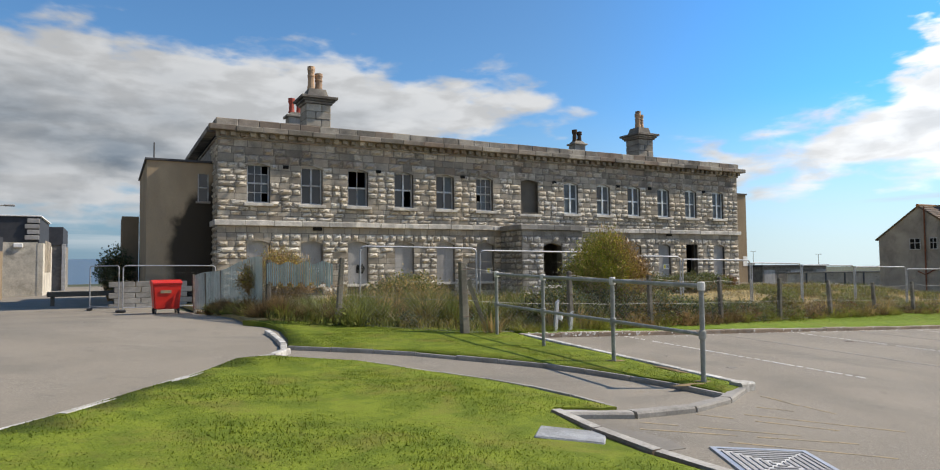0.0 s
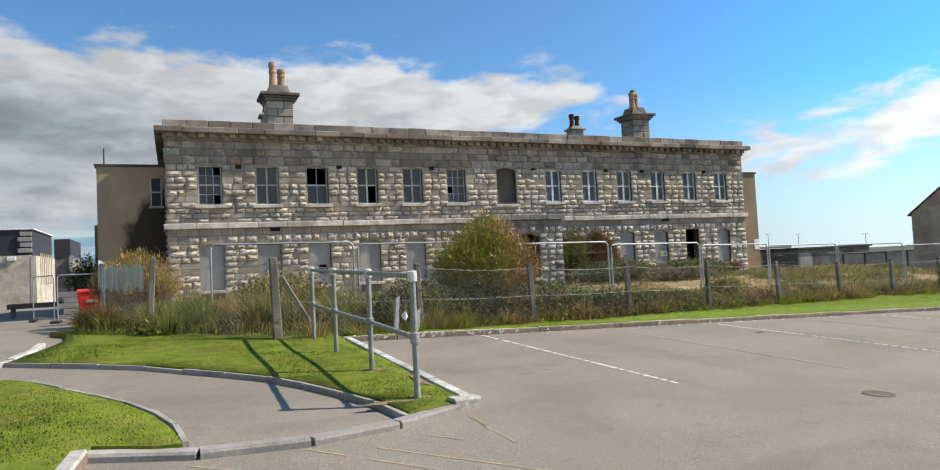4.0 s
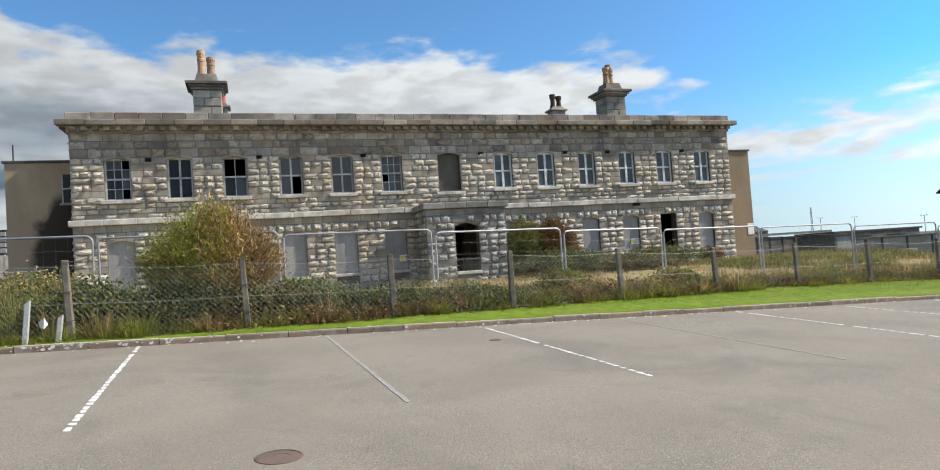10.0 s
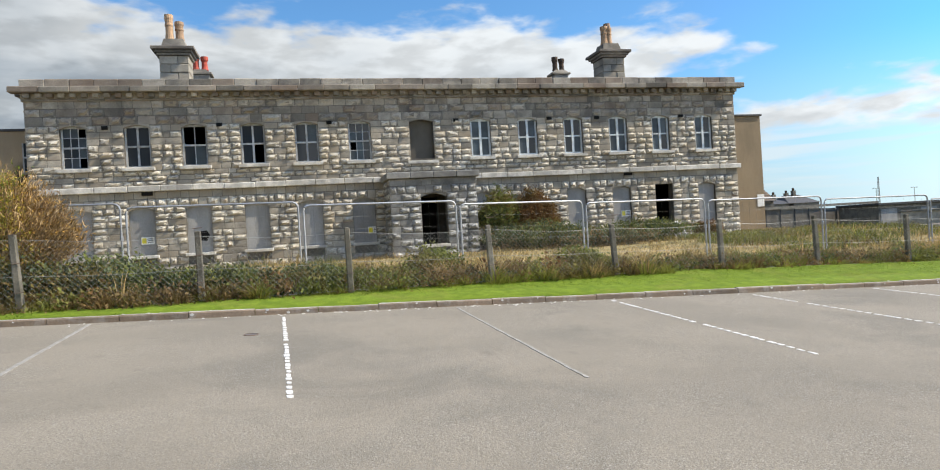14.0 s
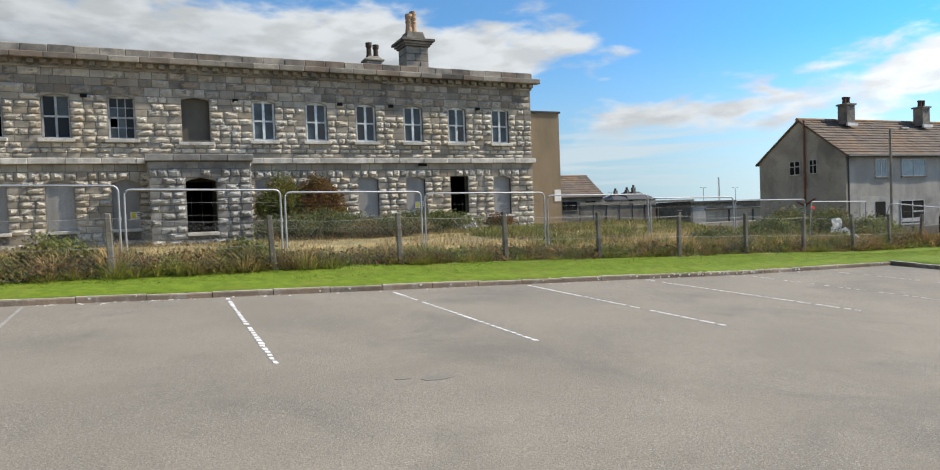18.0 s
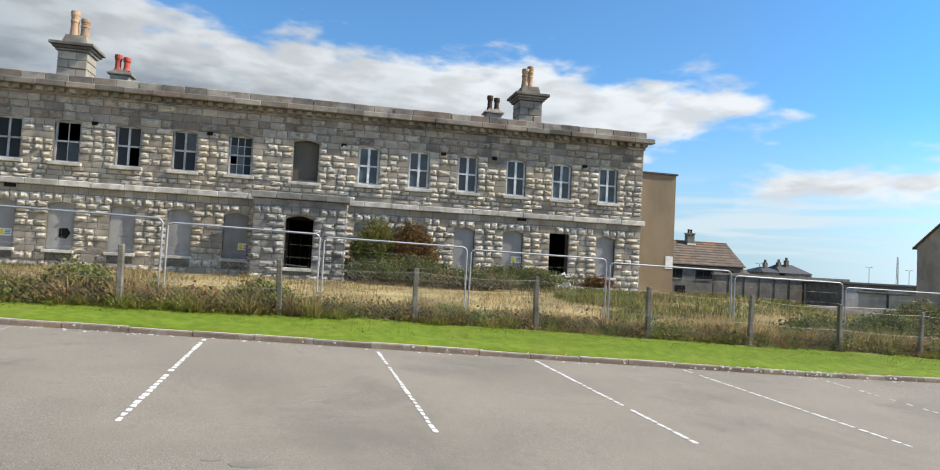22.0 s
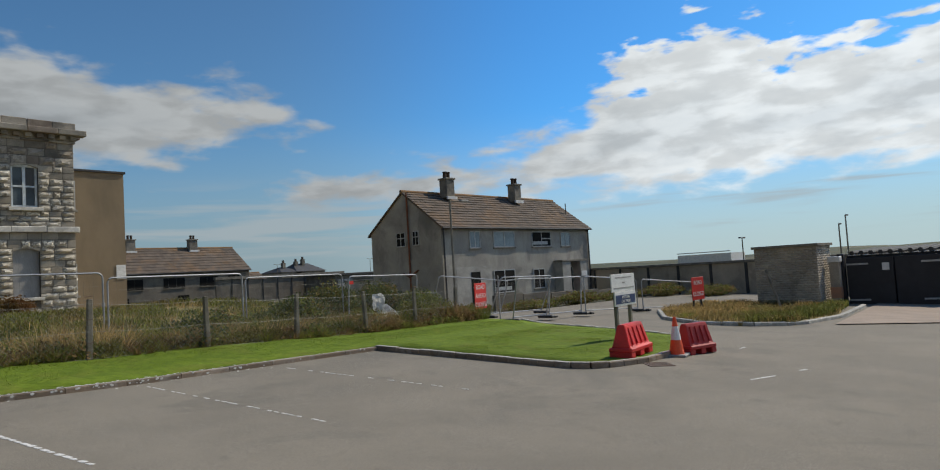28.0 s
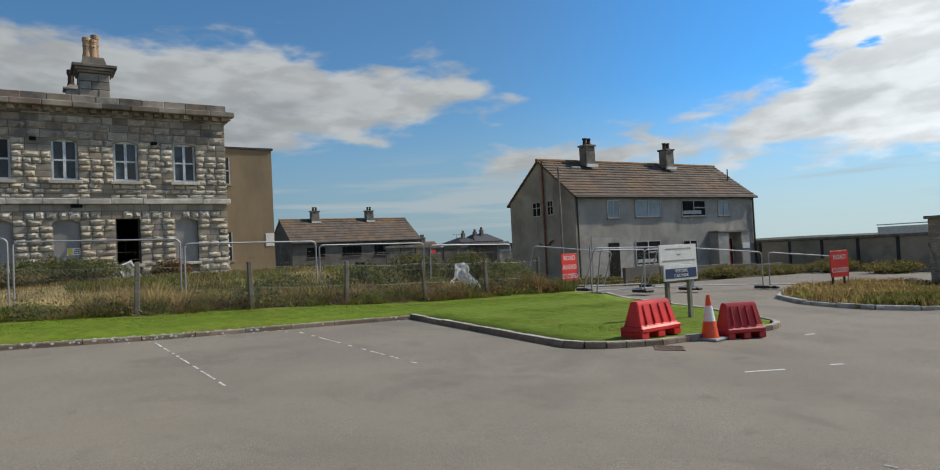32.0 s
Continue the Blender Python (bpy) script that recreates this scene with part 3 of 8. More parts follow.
def prism(bm, pts, axis, a, b):
    """A flat outline pushed from a to b along an axis ('x' or 'y')."""
    def at(p, t):
        return (t, p[0], p[1]) if axis == "x" else (p[0], t, p[1])
    u, v = [bm.verts.new(at(p, a)) for p in pts], [bm.verts.new(at(p, b)) for p in pts]
    bm.faces.new(u)
    bm.faces.new(v[::-1])
    for k in range(len(pts)):
        j = (k + 1) % len(pts)
        bm.faces.new((u[j], u[k], v[k], v[j]))
    bmesh.ops.recalc_face_normals(bm, faces=bm.faces)
    return bm


# ---------------- lie of the land ----------------
def smooth(a, b, x):
    t = min(1.0, max(0.0, (x - a) / (b - a)))
    return t * t * (3 - 2 * t)


def car_park_z(x, y):
    x = max(x, -14.0)
    return 0.735 - 0.0412 * min(x, 25) - 0.025 * (min(max(x, 25), 62) - 25) + 0.037 * (max(y, -60) + 19.7)


def bank(x, y):
    """The verge rises to the foot of the fence."""
    return 0.185 * smooth(3, 11, x) * (1 - 0.6 * smooth(26, 33, x)) * (smooth(-19.55, -18.2, y) - smooth(-17.0, -14.5, y))


def land(x, y):
    """The ground with the bank of the verge on it."""
    return level(x, y) + bank(x, y)


def level(x, y):
    """Height of the ground: the car park falls to the south-east, the old building stands on a level shelf."""
    if y < -17:
        return car_park_z(x, y)
    shelf = 0.47 - 1.55 * smooth(33, 46, x)
    k = smooth(-17, -4, y)
    return car_park_z(x, -17) * (1 - k) + shelf * k


def sheet(name, pts, off, material, step=2.0, label="", category="", kind="structure", relief=0.0):
    """A surface with the given outline that follows the land."""
    bm = bmesh.new()
    bm.faces.new([bm.verts.new((x, y, 0)) for x, y in pts])
    bmesh.ops.recalc_face_normals(bm, faces=bm.faces)
    if bm.faces[:][0].normal.z < 0:
        bmesh.ops.reverse_faces(bm, faces=bm.faces)
    for axis in (0, 1):
        lo, hi = min(p[axis] for p in pts), max(p[axis] for p in pts)
        k = math.floor(lo / step) + 1
        while k * step < hi:
            no = (1, 0, 0) if axis == 0 else (0, 1, 0)
            co = (k * step, 0, 0) if axis == 0 else (0, k * step, 0)
            bmesh.ops.bisect_plane(bm, geom=bm.verts[:] + bm.edges[:] + bm.faces[:], plane_co=co, plane_no=no)
            k += 1
    bmesh.ops.bisect_plane(bm, geom=bm.verts[:] + bm.edges[:] + bm.faces[:], plane_co=(25, 0, 0), plane_no=(1, 0, 0))  # the fall eases here
    bmesh.ops.triangulate(bm, faces=bm.faces)
    for v in bm.verts:
        v.co.z = (level if name.startswith("road") else land)(v.co.x, v.co.y) + off
        if relief:
            v.co.z += relief * (noise.noise(Vector((v.co.x * 0.7, v.co.y * 0.7, 3.0))))
    if off > 0.02:
        rim = [e for e in bm.edges if e.is_boundary]
        skirt = bmesh.ops.extrude_edge_only(bm, edges=rim)["geom"]
        for v in skirt:
            if isinstance(v, bmesh.types.BMVert):
                v.co.z = land(v.co.x, v.co.y) - 0.06
    ob = link(name, bm, material)
    for f in ob.data.polygons:
        f.use_smooth = abs(f.normal.z) > 0.5
    return tagged(ob, label, category, "", kind)


def make_ground():
    xs = [-900, -500, -250, -120, -70] + [-45 + 3 * i for i in range(52)] + [125, 150, 200, 300, 500, 900]
    ys = [-900, -400, -200, -110] + [-75 + 3 * i for i in range(55)] + [110, 140, 200, 300, 500, 900]
    bm = bmesh.new()
    grid = []
    for x in xs:
        row = []
        for y in ys:
            z = level(max(-45, min(x, 105)), max(-75, min(y, 85))) - 0.09
            far = math.hypot(x - 15, y + 5)
            z += 2.6 * smooth(95, 160, x) * smooth(-80, -20, y) * (0.8 + 0.6 * noise.noise(Vector((x * 0.02, y * 0.02, 0))))
            z -= 26 * smooth(60, 300, y) * smooth(40, -20, x)
            z -= 30 * smooth(300, 900, far)
            row.append(bm.verts.new((x, y, z)))
        grid.append(row)
    for i in range(len(xs) - 1):
        for j in range(len(ys) - 1):
            bm.faces.new((grid[i][j], grid[i + 1][j], grid[i + 1][j + 1], grid[i][j + 1]))
    ob = link("ground", bm, M["far_green"])
    for f in ob.data.polygons:
        f.use_smooth = True
    tagged(ob, "rough heath and grass ground running to the horizon", "ground", "", "structure")


make_ground()
# sea beyond the slope
bm = bmesh.new()
bm.faces.new([bm.verts.new(p) for p in ((-4000, 320, -6), (20, 320, -6), (20, 4600, 74), (-4000, 4600, 74))])
tagged(link("water", bm, M["sea"]), "hazy blue sea on the horizon", "sea", "", "structure")

sheet("road", [(-45, -64), (61, -64), (61, -12), (-45, -12)], -0.012, M["asphalt"], 3.0, "worn grey asphalt car park and road", "car park")
sheet("road_side", [(-14, -12.0), (-2.2, -12.0), (-3.2, 2), (-4.6, 45), (-14, 45)], -0.012, M["asphalt"], 3.0, "worn grey asphalt lane beside the old building", "road")

VERGE = [(1.5, -19.76), (30.0, -19.45), (30.14, -24.45), (30.34, -24.72), (30.64, -24.91), (31.4, -25.12), (34.5, -25.12), (35.2, -24.75), (36.1, -22.6),
         (37.0, -18.4), (36.8, -16.6), (28, -17.2), (1.5, -17.6)]
NOOK = [(1.42, -17.7), (1.42, -24.66), (0.98, -24.86), (0.75, -24.92), (0.71, -24.72), (0.63, -24.23), (0.56, -24.10), (0.41, -23.72), (0.23, -23.29), (-0.09, -22.71), (-0.36, -22.37), (-0.68, -22.1), (-0.93, -21.82), (-1.28, -21.43),
        (-2.04, -20.94), (-2.95, -20.45), (-2.72, -19.4), (-2.6, -18.4), (-2.68, -17.5), (-3.0, -17.0)]
LAWN = [(-8.5, -27.05), (-5.9, -24.45), (-5.62, -24.12), (-5.16, -23.53), (-4.45, -22.56), (-3.84, -21.62), (-3.4, -21.45), (-3.0, -21.75), (-2.5, -22.1), (-1.96, -22.85),
        (-1.52, -23.53), (-1.16, -24.33), (-1.06, -24.85), (-1.02, -25.24), (-1.2, -25.21), (-1.6, -25.02), (-1.74, -25.8), (-1.78, -26.4), (-1.64, -27.6), (-1.9, -29.0), (-9.5, -29.1)]
ISLAND = [(40.45, -25.5), (39.5, -24.3), (39.7, -22.9), (40.7, -21.6), (44, -19.9), (49.8, -19.6), (50.0, -24.9), (44, -25.9)]
NEAR_ISLAND = [(30.75, -30.1), (31.6, -30.06), (33.6, -30.5), (36, -31.1), (36, -33), (30.75, -33)]
ROUGH = [(-2.9, -16.9), (1.4, -17.65), (28, -17.25), (36.8, -16.65), (36.6, -9.0), (47.5, -7.5), (47.5, 18), (-3.0, 18), (-2.4, -3.5)]
sheet("verge", VERGE, 0.07, M["verge"], 1.0, "mown green grass verge along the kerb", "grass", relief=0.03)
sheet("verge_nook", NOOK, 0.048, M["grass"], 0.6, "mown green grass between the path and the car park", "grass", relief=0.02)
sheet("lawn", LAWN, 0.058, M["grass"], 0.6, "mown green lawn with a curved edge", "grass", relief=0.04)
sheet("verge_island", ISLAND, 0.08, M["rough_ground"], 1.0, "patch of rough dry grass at the road corner", "grass", relief=0.06)
sheet("verge_near", NEAR_ISLAND, 0.10, M["grass"], 0.6, "small kerbed grass island", "grass", relief=0.02)
sheet("rough_ground", ROUGH, 0.05, M["rough_ground"], 1.0, "overgrown dry ground in front of the old building", "ground", relief=0.10)
sheet("pavement", [(41, -26.4), (60, -25.3), (60, -32), (43.5, -29.5)], 0.02, M["pave_pink"], 2.0, "pale pinkish paved apron before the gate", "pavement")


# ---------------- the old stone building ----------------
X0, X1 = -1.2, 30.93          # ends of the front
BASE, STRING, TOP = 0.35, 3.86, 7.66
LEFT_X = [0.0, 2.36, 4.56, 6.9, 9.14, 11.43]
RIGHT_X = [17.0, 19.3, 21.6, 23.95, 26.25, 28.65]
UP = [(x, x + 0.98) for x in LEFT_X] + [(14.16, 15.24)] + [(x, x + 0.95) for x in RIGHT_X]
UP_Z = (4.88, 6.63)
LOW_Z = (1.24, 3.22)
PORCH = (12.85, 16.55, -2.1)

building = thing("stone_building", "derelict two-storey grey limestone barrack block with rock-faced stonework", "building")


def wall_cells(x0, x1, z0, z1, holes):
    """The rectangles of a wall left over round its openings."""
    xs = sorted({x0, x1, *[v for h in holes for v in h[:2]]})
    for a, b in zip(xs, xs[1:]):
        cuts = sorted((h[2], h[3]) for h in holes if h[0] <= a + 1e-6 and h[1] >= b - 1e-6)
        z = z0
        for lo, hi in cuts:
            if lo > z:
                yield a, b, z, lo
            z = hi
        if z < z1:
            yield a, b, z, z1


HOLES = [(a, b, *UP_Z) for a, b in UP] + [(a, b, *LOW_Z) for a, b in UP if a != 14.16] + [(14.16, 15.24, BASE, 3.1)]
bm = bmesh.new()
for a, b, lo, hi in wall_cells(X0, X1, BASE, TOP, HOLES):
    box(bm, a, b, 0.0, 0.45, lo, hi)
part("front_wall", bm, M["mortar"], building, "dark recessed mortar joints")
part("side_wall", boxed(X0, X0 + 0.45, 0.45, 12, BASE, TOP), M["stone_smooth"], building)
part("side_wall", boxed(X1 - 0.45, X1, 0.45, 12, BASE, TOP), M["stone_smooth"], building)
part("back_wall", boxed(X0, X1, 12, 12.4, BASE, TOP), M["stone_smooth"], building)
part("roof", boxed(X0, X1, 0.3, 12.2, 7.9, 8.1), M["lead"], building, "flat dark roof")
# floor and added partition are near-black, so the rooms look unlit
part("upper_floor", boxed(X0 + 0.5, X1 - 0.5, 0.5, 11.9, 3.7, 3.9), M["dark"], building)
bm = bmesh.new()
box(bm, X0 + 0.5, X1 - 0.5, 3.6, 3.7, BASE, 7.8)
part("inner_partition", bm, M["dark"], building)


def blocky(name, owner, m, x0, x1, y0, y1, z0, z1, length, bevel=0.022, jitter=0.012):
    """A run of dressed blocks with open joints, each a part."""
    n = max(1, round((x1 - x0) / length))
    for i in range(n):
        a, b = x0 + (x1 - x0) * i / n, x0 + (x1 - x0) * (i + 1) / n
        j = random.uniform(-jitter, jitter)
        part(name, boxed(a + 0.004, b - 0.004, y0 + j, y1, z0 + j * 0.5, z1 + j, bevel), M[m], owner)


def cornice():
    random.seed(5)
    for name, length, y, x_out, lo, hi, m in (("string_course", 1.25, -0.15, 0.15, STRING, 4.10, "stone_light"), ("corbel_course", 1.0, -0.09, 0.08, 7.62, 7.70, "stone_shade_stain"),
                                    ("cornice", 1.1, -0.44, 0.42, 7.92, 8.15, "stone_shade_stain"), ("parapet", 0.9, -0.12, 0.1, 8.15, 8.50, "stone_shade_stain")):
        blocky(name + "_block", building, m, X0 - x_out, X1 + x_out, y, 0.0 if y < -0.2 or y == -0.15 else 0.3, lo, hi, length)
        for side in (0, 1):
            xa, xb = (X0 - x_out, X0 + 0.3) if side == 0 else (X1 - 0.3, X1 + x_out)
            for k in range(9):
                part(name + "_block", boxed(xa, xb, 0.31 + k * 1.3, 0.30 + (k + 1) * 1.3, lo, hi, 0.01), M[m], building)
    # bed and modillions: the shade below the cornice is in their darker stone
    bm = bmesh.new()
    prism(bm, [(0.0, 7.70), (-0.04, 7.70), (-0.04, 7.87), (-0.09, 7.92), (0.0, 7.92)], "x", X0 - 0.1, X1 + 0.1)
    part("cornice_bed", bm, M["stone_shade_stain"], building)
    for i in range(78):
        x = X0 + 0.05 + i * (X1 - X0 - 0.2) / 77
        part("modillion", boxed(x, x + 0.23, -0.25, -0.05, 7.74, 7.915, 0.012), M["stone_shade_stain"], building)


cornice()


def sash_window(x0, x1, style, low=False):
    z0, z1 = UP_Z
    w = thing("sash_window", {"six": "weathered grey timber sash window with small panes", "cross": "weathered grey timber casement with a cross bar",
              "open": "weathered grey timber sash with an empty upper half", "blue": "pale blue-grey timber casement with a broad cross bar"}[style], "window", group="upper windows")
    pale = style == "blue"
    y = 0.10 if pale else 0.15
    paint = M["sash_pale" if pale else "sash"]
    f = bmesh.new()
    t = 0.085 if pale else 0.065
    box(f, x0, x0 + t, y, y + 0.1, z0, z1)
    box(f, x1 - t, x1, y, y + 0.1, z0, z1)
    box(f, x0 + t, x1 - t, y, y + 0.1, z0, z0 + t)
    box(f, x0 + t, x1 - t, y, y + 0.1, z1 - t - 0.03, z1)
    part("frame", f, paint, w)
    mid = (z0 + z1) / 2 - (0.02 if style == "blue" else 0.0)
    r = bmesh.new()
    box(r, x0 + t, x1 - t, y - 0.01, y + 0.08, mid - 0.035, mid + 0.035)
    part("meeting_rail", r, paint, w)
    cx = (x0 + x1) / 2
    if style in ("cross", "blue"):
        g = 0.055 if pale else 0.04
        part("mullion", boxed(cx - g, cx + g, y - 0.012, y + 0.08, z0 + t, z1 - t - 0.03), paint, w)
        cols = [x0 + t, cx, x1 - t]
    elif style == "six":
        cols = [x0 + t + (x1 - x0 - 2 * t) * k / 3 for k in range(4)]
    else:
        cols = [x0 + t, cx, x1 - t]
    rows = [z0 + t, mid, z1 - t - 0.03]
    if style == "six":
        rows = [z0 + t, (z0 + t + mid) / 2, mid, (mid + z1 - t) / 2, z1 - t - 0.03]
    for c in cols[1:-1]:
        if style in ("six", "open"):
            part("glazing_bar", boxed(c - 0.014, c + 0.014, y + 0.012, y + 0.07, z0 + t, z1 - t - 0.03), paint, w)
    for z in rows[1:-1]:
        if abs(z - mid) > 0.05:
            part("glazing_bar", boxed(x0 + t, x1 - t, y + 0.014, y + 0.068, z - 0.013, z + 0.013), paint, w)
    for i, (a, b) in enumerate(zip(cols, cols[1:])):
        for j, (lo, hi) in enumerate(zip(rows, rows[1:])):
            if style == "open" and j >= 1:
                continue
            if random.random() < 0.06 and style != "blue":
                continue
            extra = "pane_board" if random.random() < (0.8 if pale else 0.25) else "glass"
            part("pane", boxed(a + 0.004, b - 0.004, y + 0.035, y + 0.042, lo, hi), M[extra], w)
            if extra != "pane_board" and random.random() < 0.1:
                part("curtain", boxed(a + 0.01, b - 0.01, y + 0.16, y + 0.165, lo, hi - 0.02), M["board"], w, "faded blind behind the glass")
    sill = bmesh.new()
    box(sill, x0 - 0.14, x1 + 0.14, -0.16, 0.2, z0 - 0.15, z0 - 0.005, 0.015)
    part("sill", sill, M["stone_light"], w, "pale stone sill")
    # segmental stone head fitted over the frame
    head = bmesh.new()
    pts = [(x0 - 0.001, z1 + 0.02)] + [(x0 + (x1 - x0) * k / 8, z1 - 0.13 * (1 - math.sin(math.pi * k / 8))) for k in range(9)] + [(x1 + 0.001, z1 + 0.02)]
    prism(head, pts, "y", -0.01, 0.095)
    part("arched_head", head, M["stone_margin"], w)


random.seed(11)
for (a, b), style in zip(UP, ["six", "cross", "open", "cross", "cross", "six", None, "blue", "blue", "blue", "blue", "blue", "blue"]):
    if style:
        sash_window(a, b, style)


def boarded_window(x0, x1):
    z0, z1 = LOW_Z
    w = thing("boarded_window", "ground-floor window blocked with flat grey boarding", "window", group="boarded windows")
    b = bmesh.new()
    pts = [(x0, z0)] + [(x1, z0)] + [(x1 - (x1 - x0) * k / 10, z1 - 0.10 * (1 - math.sin(math.pi * k / 10))) for k in range(11)]
    prism(b, pts, "y", 0.12, 0.15)
    part("board", b, M["board"], w)
    head = bmesh.new()
    prism(head, [(x0 - 0.001, z1 + 0.02)] + [(x0 + (x1 - x0) * k / 8, z1 - 0.13 * (1 - math.sin(math.pi * k / 8))) for k in range(9)] + [(x1 + 0.001, z1 + 0.02)], "y", -0.01, 0.115)
    part("arched_head", head, M["stone_margin"], w)
    part("sill", boxed(x0 - 0.1, x1 + 0.1, -0.14, 0.12, z0 - 0.13, z0 - 0.003, 0.015), M["stone_light"], w, "pale stone sill")
    return w


for (a, b) in UP:
    if a not in (14.16, 26.25):
        boarded_window(a, b)
# blind recess over the porch
blind = thing("blind_opening", "blocked brown opening above the porch", "window")
bm = bmesh.new()
prism(bm, [(14.16, 4.78), (15.24, 4.78)] + [(15.24 - 1.08 * k / 10, 6.70 - 0.12 * (1 - math.sin(math.pi * k / 10))) for k in range(11)], "y", 0.20, 0.24)
part("board", bm, M["brown_board"], blind)
bm = bmesh.new()
prism(bm, [(14.159, 6.66)] + [(14.16 + 1.08 * k / 10, 6.64 - 0.10 * (1 - math.sin(math.pi * k / 10))) for k in range(11)] + [(15.241, 6.66)], "y", -0.02, 0.19)
part("arched_head", bm, M["stone_margin"], blind)
part("sill", boxed(14.0, 15.4, -0.15, 0.2, 4.64, 4.775, 0.015), M["stone_light"], blind, "pale stone sill")
# the open doorway
doorway = thing("doorway", "open dark ground-floor doorway with a stone sill", "doorway")
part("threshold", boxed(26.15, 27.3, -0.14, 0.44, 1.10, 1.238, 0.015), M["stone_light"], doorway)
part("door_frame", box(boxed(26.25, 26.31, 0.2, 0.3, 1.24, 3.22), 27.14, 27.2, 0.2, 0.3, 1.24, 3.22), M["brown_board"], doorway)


# rock-faced stones: a few lumpy faces, shared by all
def rock_mesh(seed, flat=False):
    """A block with a darker drafted margin and a broken, paler boss; flat ones have a tooled face only."""
    rng = random.Random(seed)
    bm = bmesh.new()
    us, vs = [0, 0.13, 0.34, 0.68, 0.87, 1], [0, 0.19, 0.42, 0.66, 0.84, 1]
    nx, nz = len(us), len(vs)
    front = []
    for j in range(nz):
        row = []
        for i in range(nx):
            edge = i in (0, nx - 1) or j in (0, nz - 1)
            ring = not edge and (i in (1, nx - 2) or j in (1, nz - 2))
            u, v = us[i], vs[j]
            if not edge:
                u += rng.uniform(-0.07, 0.07)
                v += rng.uniform(-0.075, 0.075)
            if flat:
                y = -0.20 if edge else -rng.uniform(0.22, 0.40)
            else:
                y = -0.10 if edge else -rng.uniform(0.12, 0.62) if ring else -rng.uniform(0.5, 1.3) * (1.1 - 0.3 * (v - 0.5))
            row.append(bm.verts.new((u - 0.5, y, v - 0.5)))
        front.append(row)
    for j in range(nz - 1):
        for i in range(nx - 1):
            q = (front[j][i], front[j][i + 1], front[j + 1][i + 1], front[j + 1][i])
            inner = 0 < i < nx - 2 and 0 < j < nz - 2
            if rng.random() < 0.8:
                fs = [bm.faces.new(q[:3]), bm.faces.new((q[0], q[2], q[3]))]
            else:
                fs = [bm.faces.new(q)]
            for f in fs:
                # inner faces mostly take the paler stone, margins the darker one
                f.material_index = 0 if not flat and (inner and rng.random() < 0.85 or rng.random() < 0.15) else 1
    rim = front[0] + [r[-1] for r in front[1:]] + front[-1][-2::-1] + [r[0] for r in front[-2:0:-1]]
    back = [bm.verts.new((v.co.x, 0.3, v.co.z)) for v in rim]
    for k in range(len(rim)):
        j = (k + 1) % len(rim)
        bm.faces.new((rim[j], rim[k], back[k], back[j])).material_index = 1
    me = bpy.data.meshes.new("stone")
    bm.to_mesh(me)
    bm.free()
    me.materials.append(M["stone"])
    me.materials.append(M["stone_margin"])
    return me


ROCKS = [rock_mesh(s, s >= 12) for s in range(18)]
PORCH_ROCKS = [me.copy() for me in ROCKS]
for me in PORCH_ROCKS:
    me.materials[0], me.materials[1] = M["porch_face"], M["porch_margin"]
ROUGH_COUNT = 12
STONE_DATA = [(np.array([v.co[:] for v in me.vertices]), [tuple(f.vertices) for f in me.polygons], [f.material_index for f in me.polygons]) for me in ROCKS]


def pick_rock(out, rng):
    """Shallow stones have the tooled face, deep ones the broken boss."""
    return rng.randrange(ROUGH_COUNT, len(ROCKS)) if out < 0.048 else rng.randrange(ROUGH_COUNT)


def stone_course(x0, x1, z0, z1, holes, length, out, rng):
    """Stones of one course as (x, z, width, height, bulge), broken round the openings."""
    spans = [(x0, x1)]
    for a, b, lo, hi in holes:
        if lo < z1 - 0.02 and hi > z0 + 0.02:
            spans = [s for p, q in spans for s in ((p, min(q, a)), (max(p, b), q)) if s[1] - s[0] > 0.05]
    for p, q in spans:
        n = max(1, round((q - p) / length * rng.uniform(0.85, 1.2)))
        cuts = [p + (q - p) * (k + (rng.uniform(-0.22, 0.22) if 0 < k < n else 0)) / n for k in range(n + 1)]
        for a, b in zip(cuts, cuts[1:]):
            yield (a + b) / 2, (z0 + z1) / 2, b - a - 0.018, z1 - z0 - 0.020, out * (rng.uniform(0.3, 0.45) if rng.random() < 0.22 else rng.uniform(0.6, 1.1))


def courses(lo, hi, height):
    n = max(1, round((hi - lo) / height))
    return [(lo + (hi - lo) * k / n, lo + (hi - lo) * (k + 1) / n) for k in range(n)]


rng = random.Random(3)
holes = [(a, b, c - 0.15, d) for a, b, c, d in HOLES] + [(PORCH[0] + 0.05, PORCH[1] - 0.05, BASE, 4.1)]
STONES = []
for lo, hi in courses(0.45, 1.12, 0.33) + courses(1.12, LOW_Z[1], 0.262):
    STONES += [(*s, lo) for s in stone_course(X0 - 0.02, X1 + 0.02, lo, hi, holes, 0.5, 0.09, rng)]
STONES += [(*s, 3.2) for s in stone_course(X0 - 0.02, X1 + 0.02, LOW_Z[1], 3.56, holes, 0.38, 0.095, rng)]
STONES += [(*s, 3.6) for s in stone_course(X0 - 0.02, X1 + 0.02, 3.56, STRING, holes, 0.5, 0.03, rng)]
for lo, hi in courses(4.10, 4.73, 0.21):
    STONES += [(*s, lo) for s in stone_course(X0 - 0.02, X1 + 0.02, lo, hi, holes, 0.5, 0.075, rng)]
for lo, hi in courses(4.73, UP_Z[1], 0.27):
    STONES += [(*s, lo) for s in stone_course(X0 - 0.02, X1 + 0.02, lo, hi, holes, 0.47, 0.085 if hi < 5.9 else 0.07, rng)]
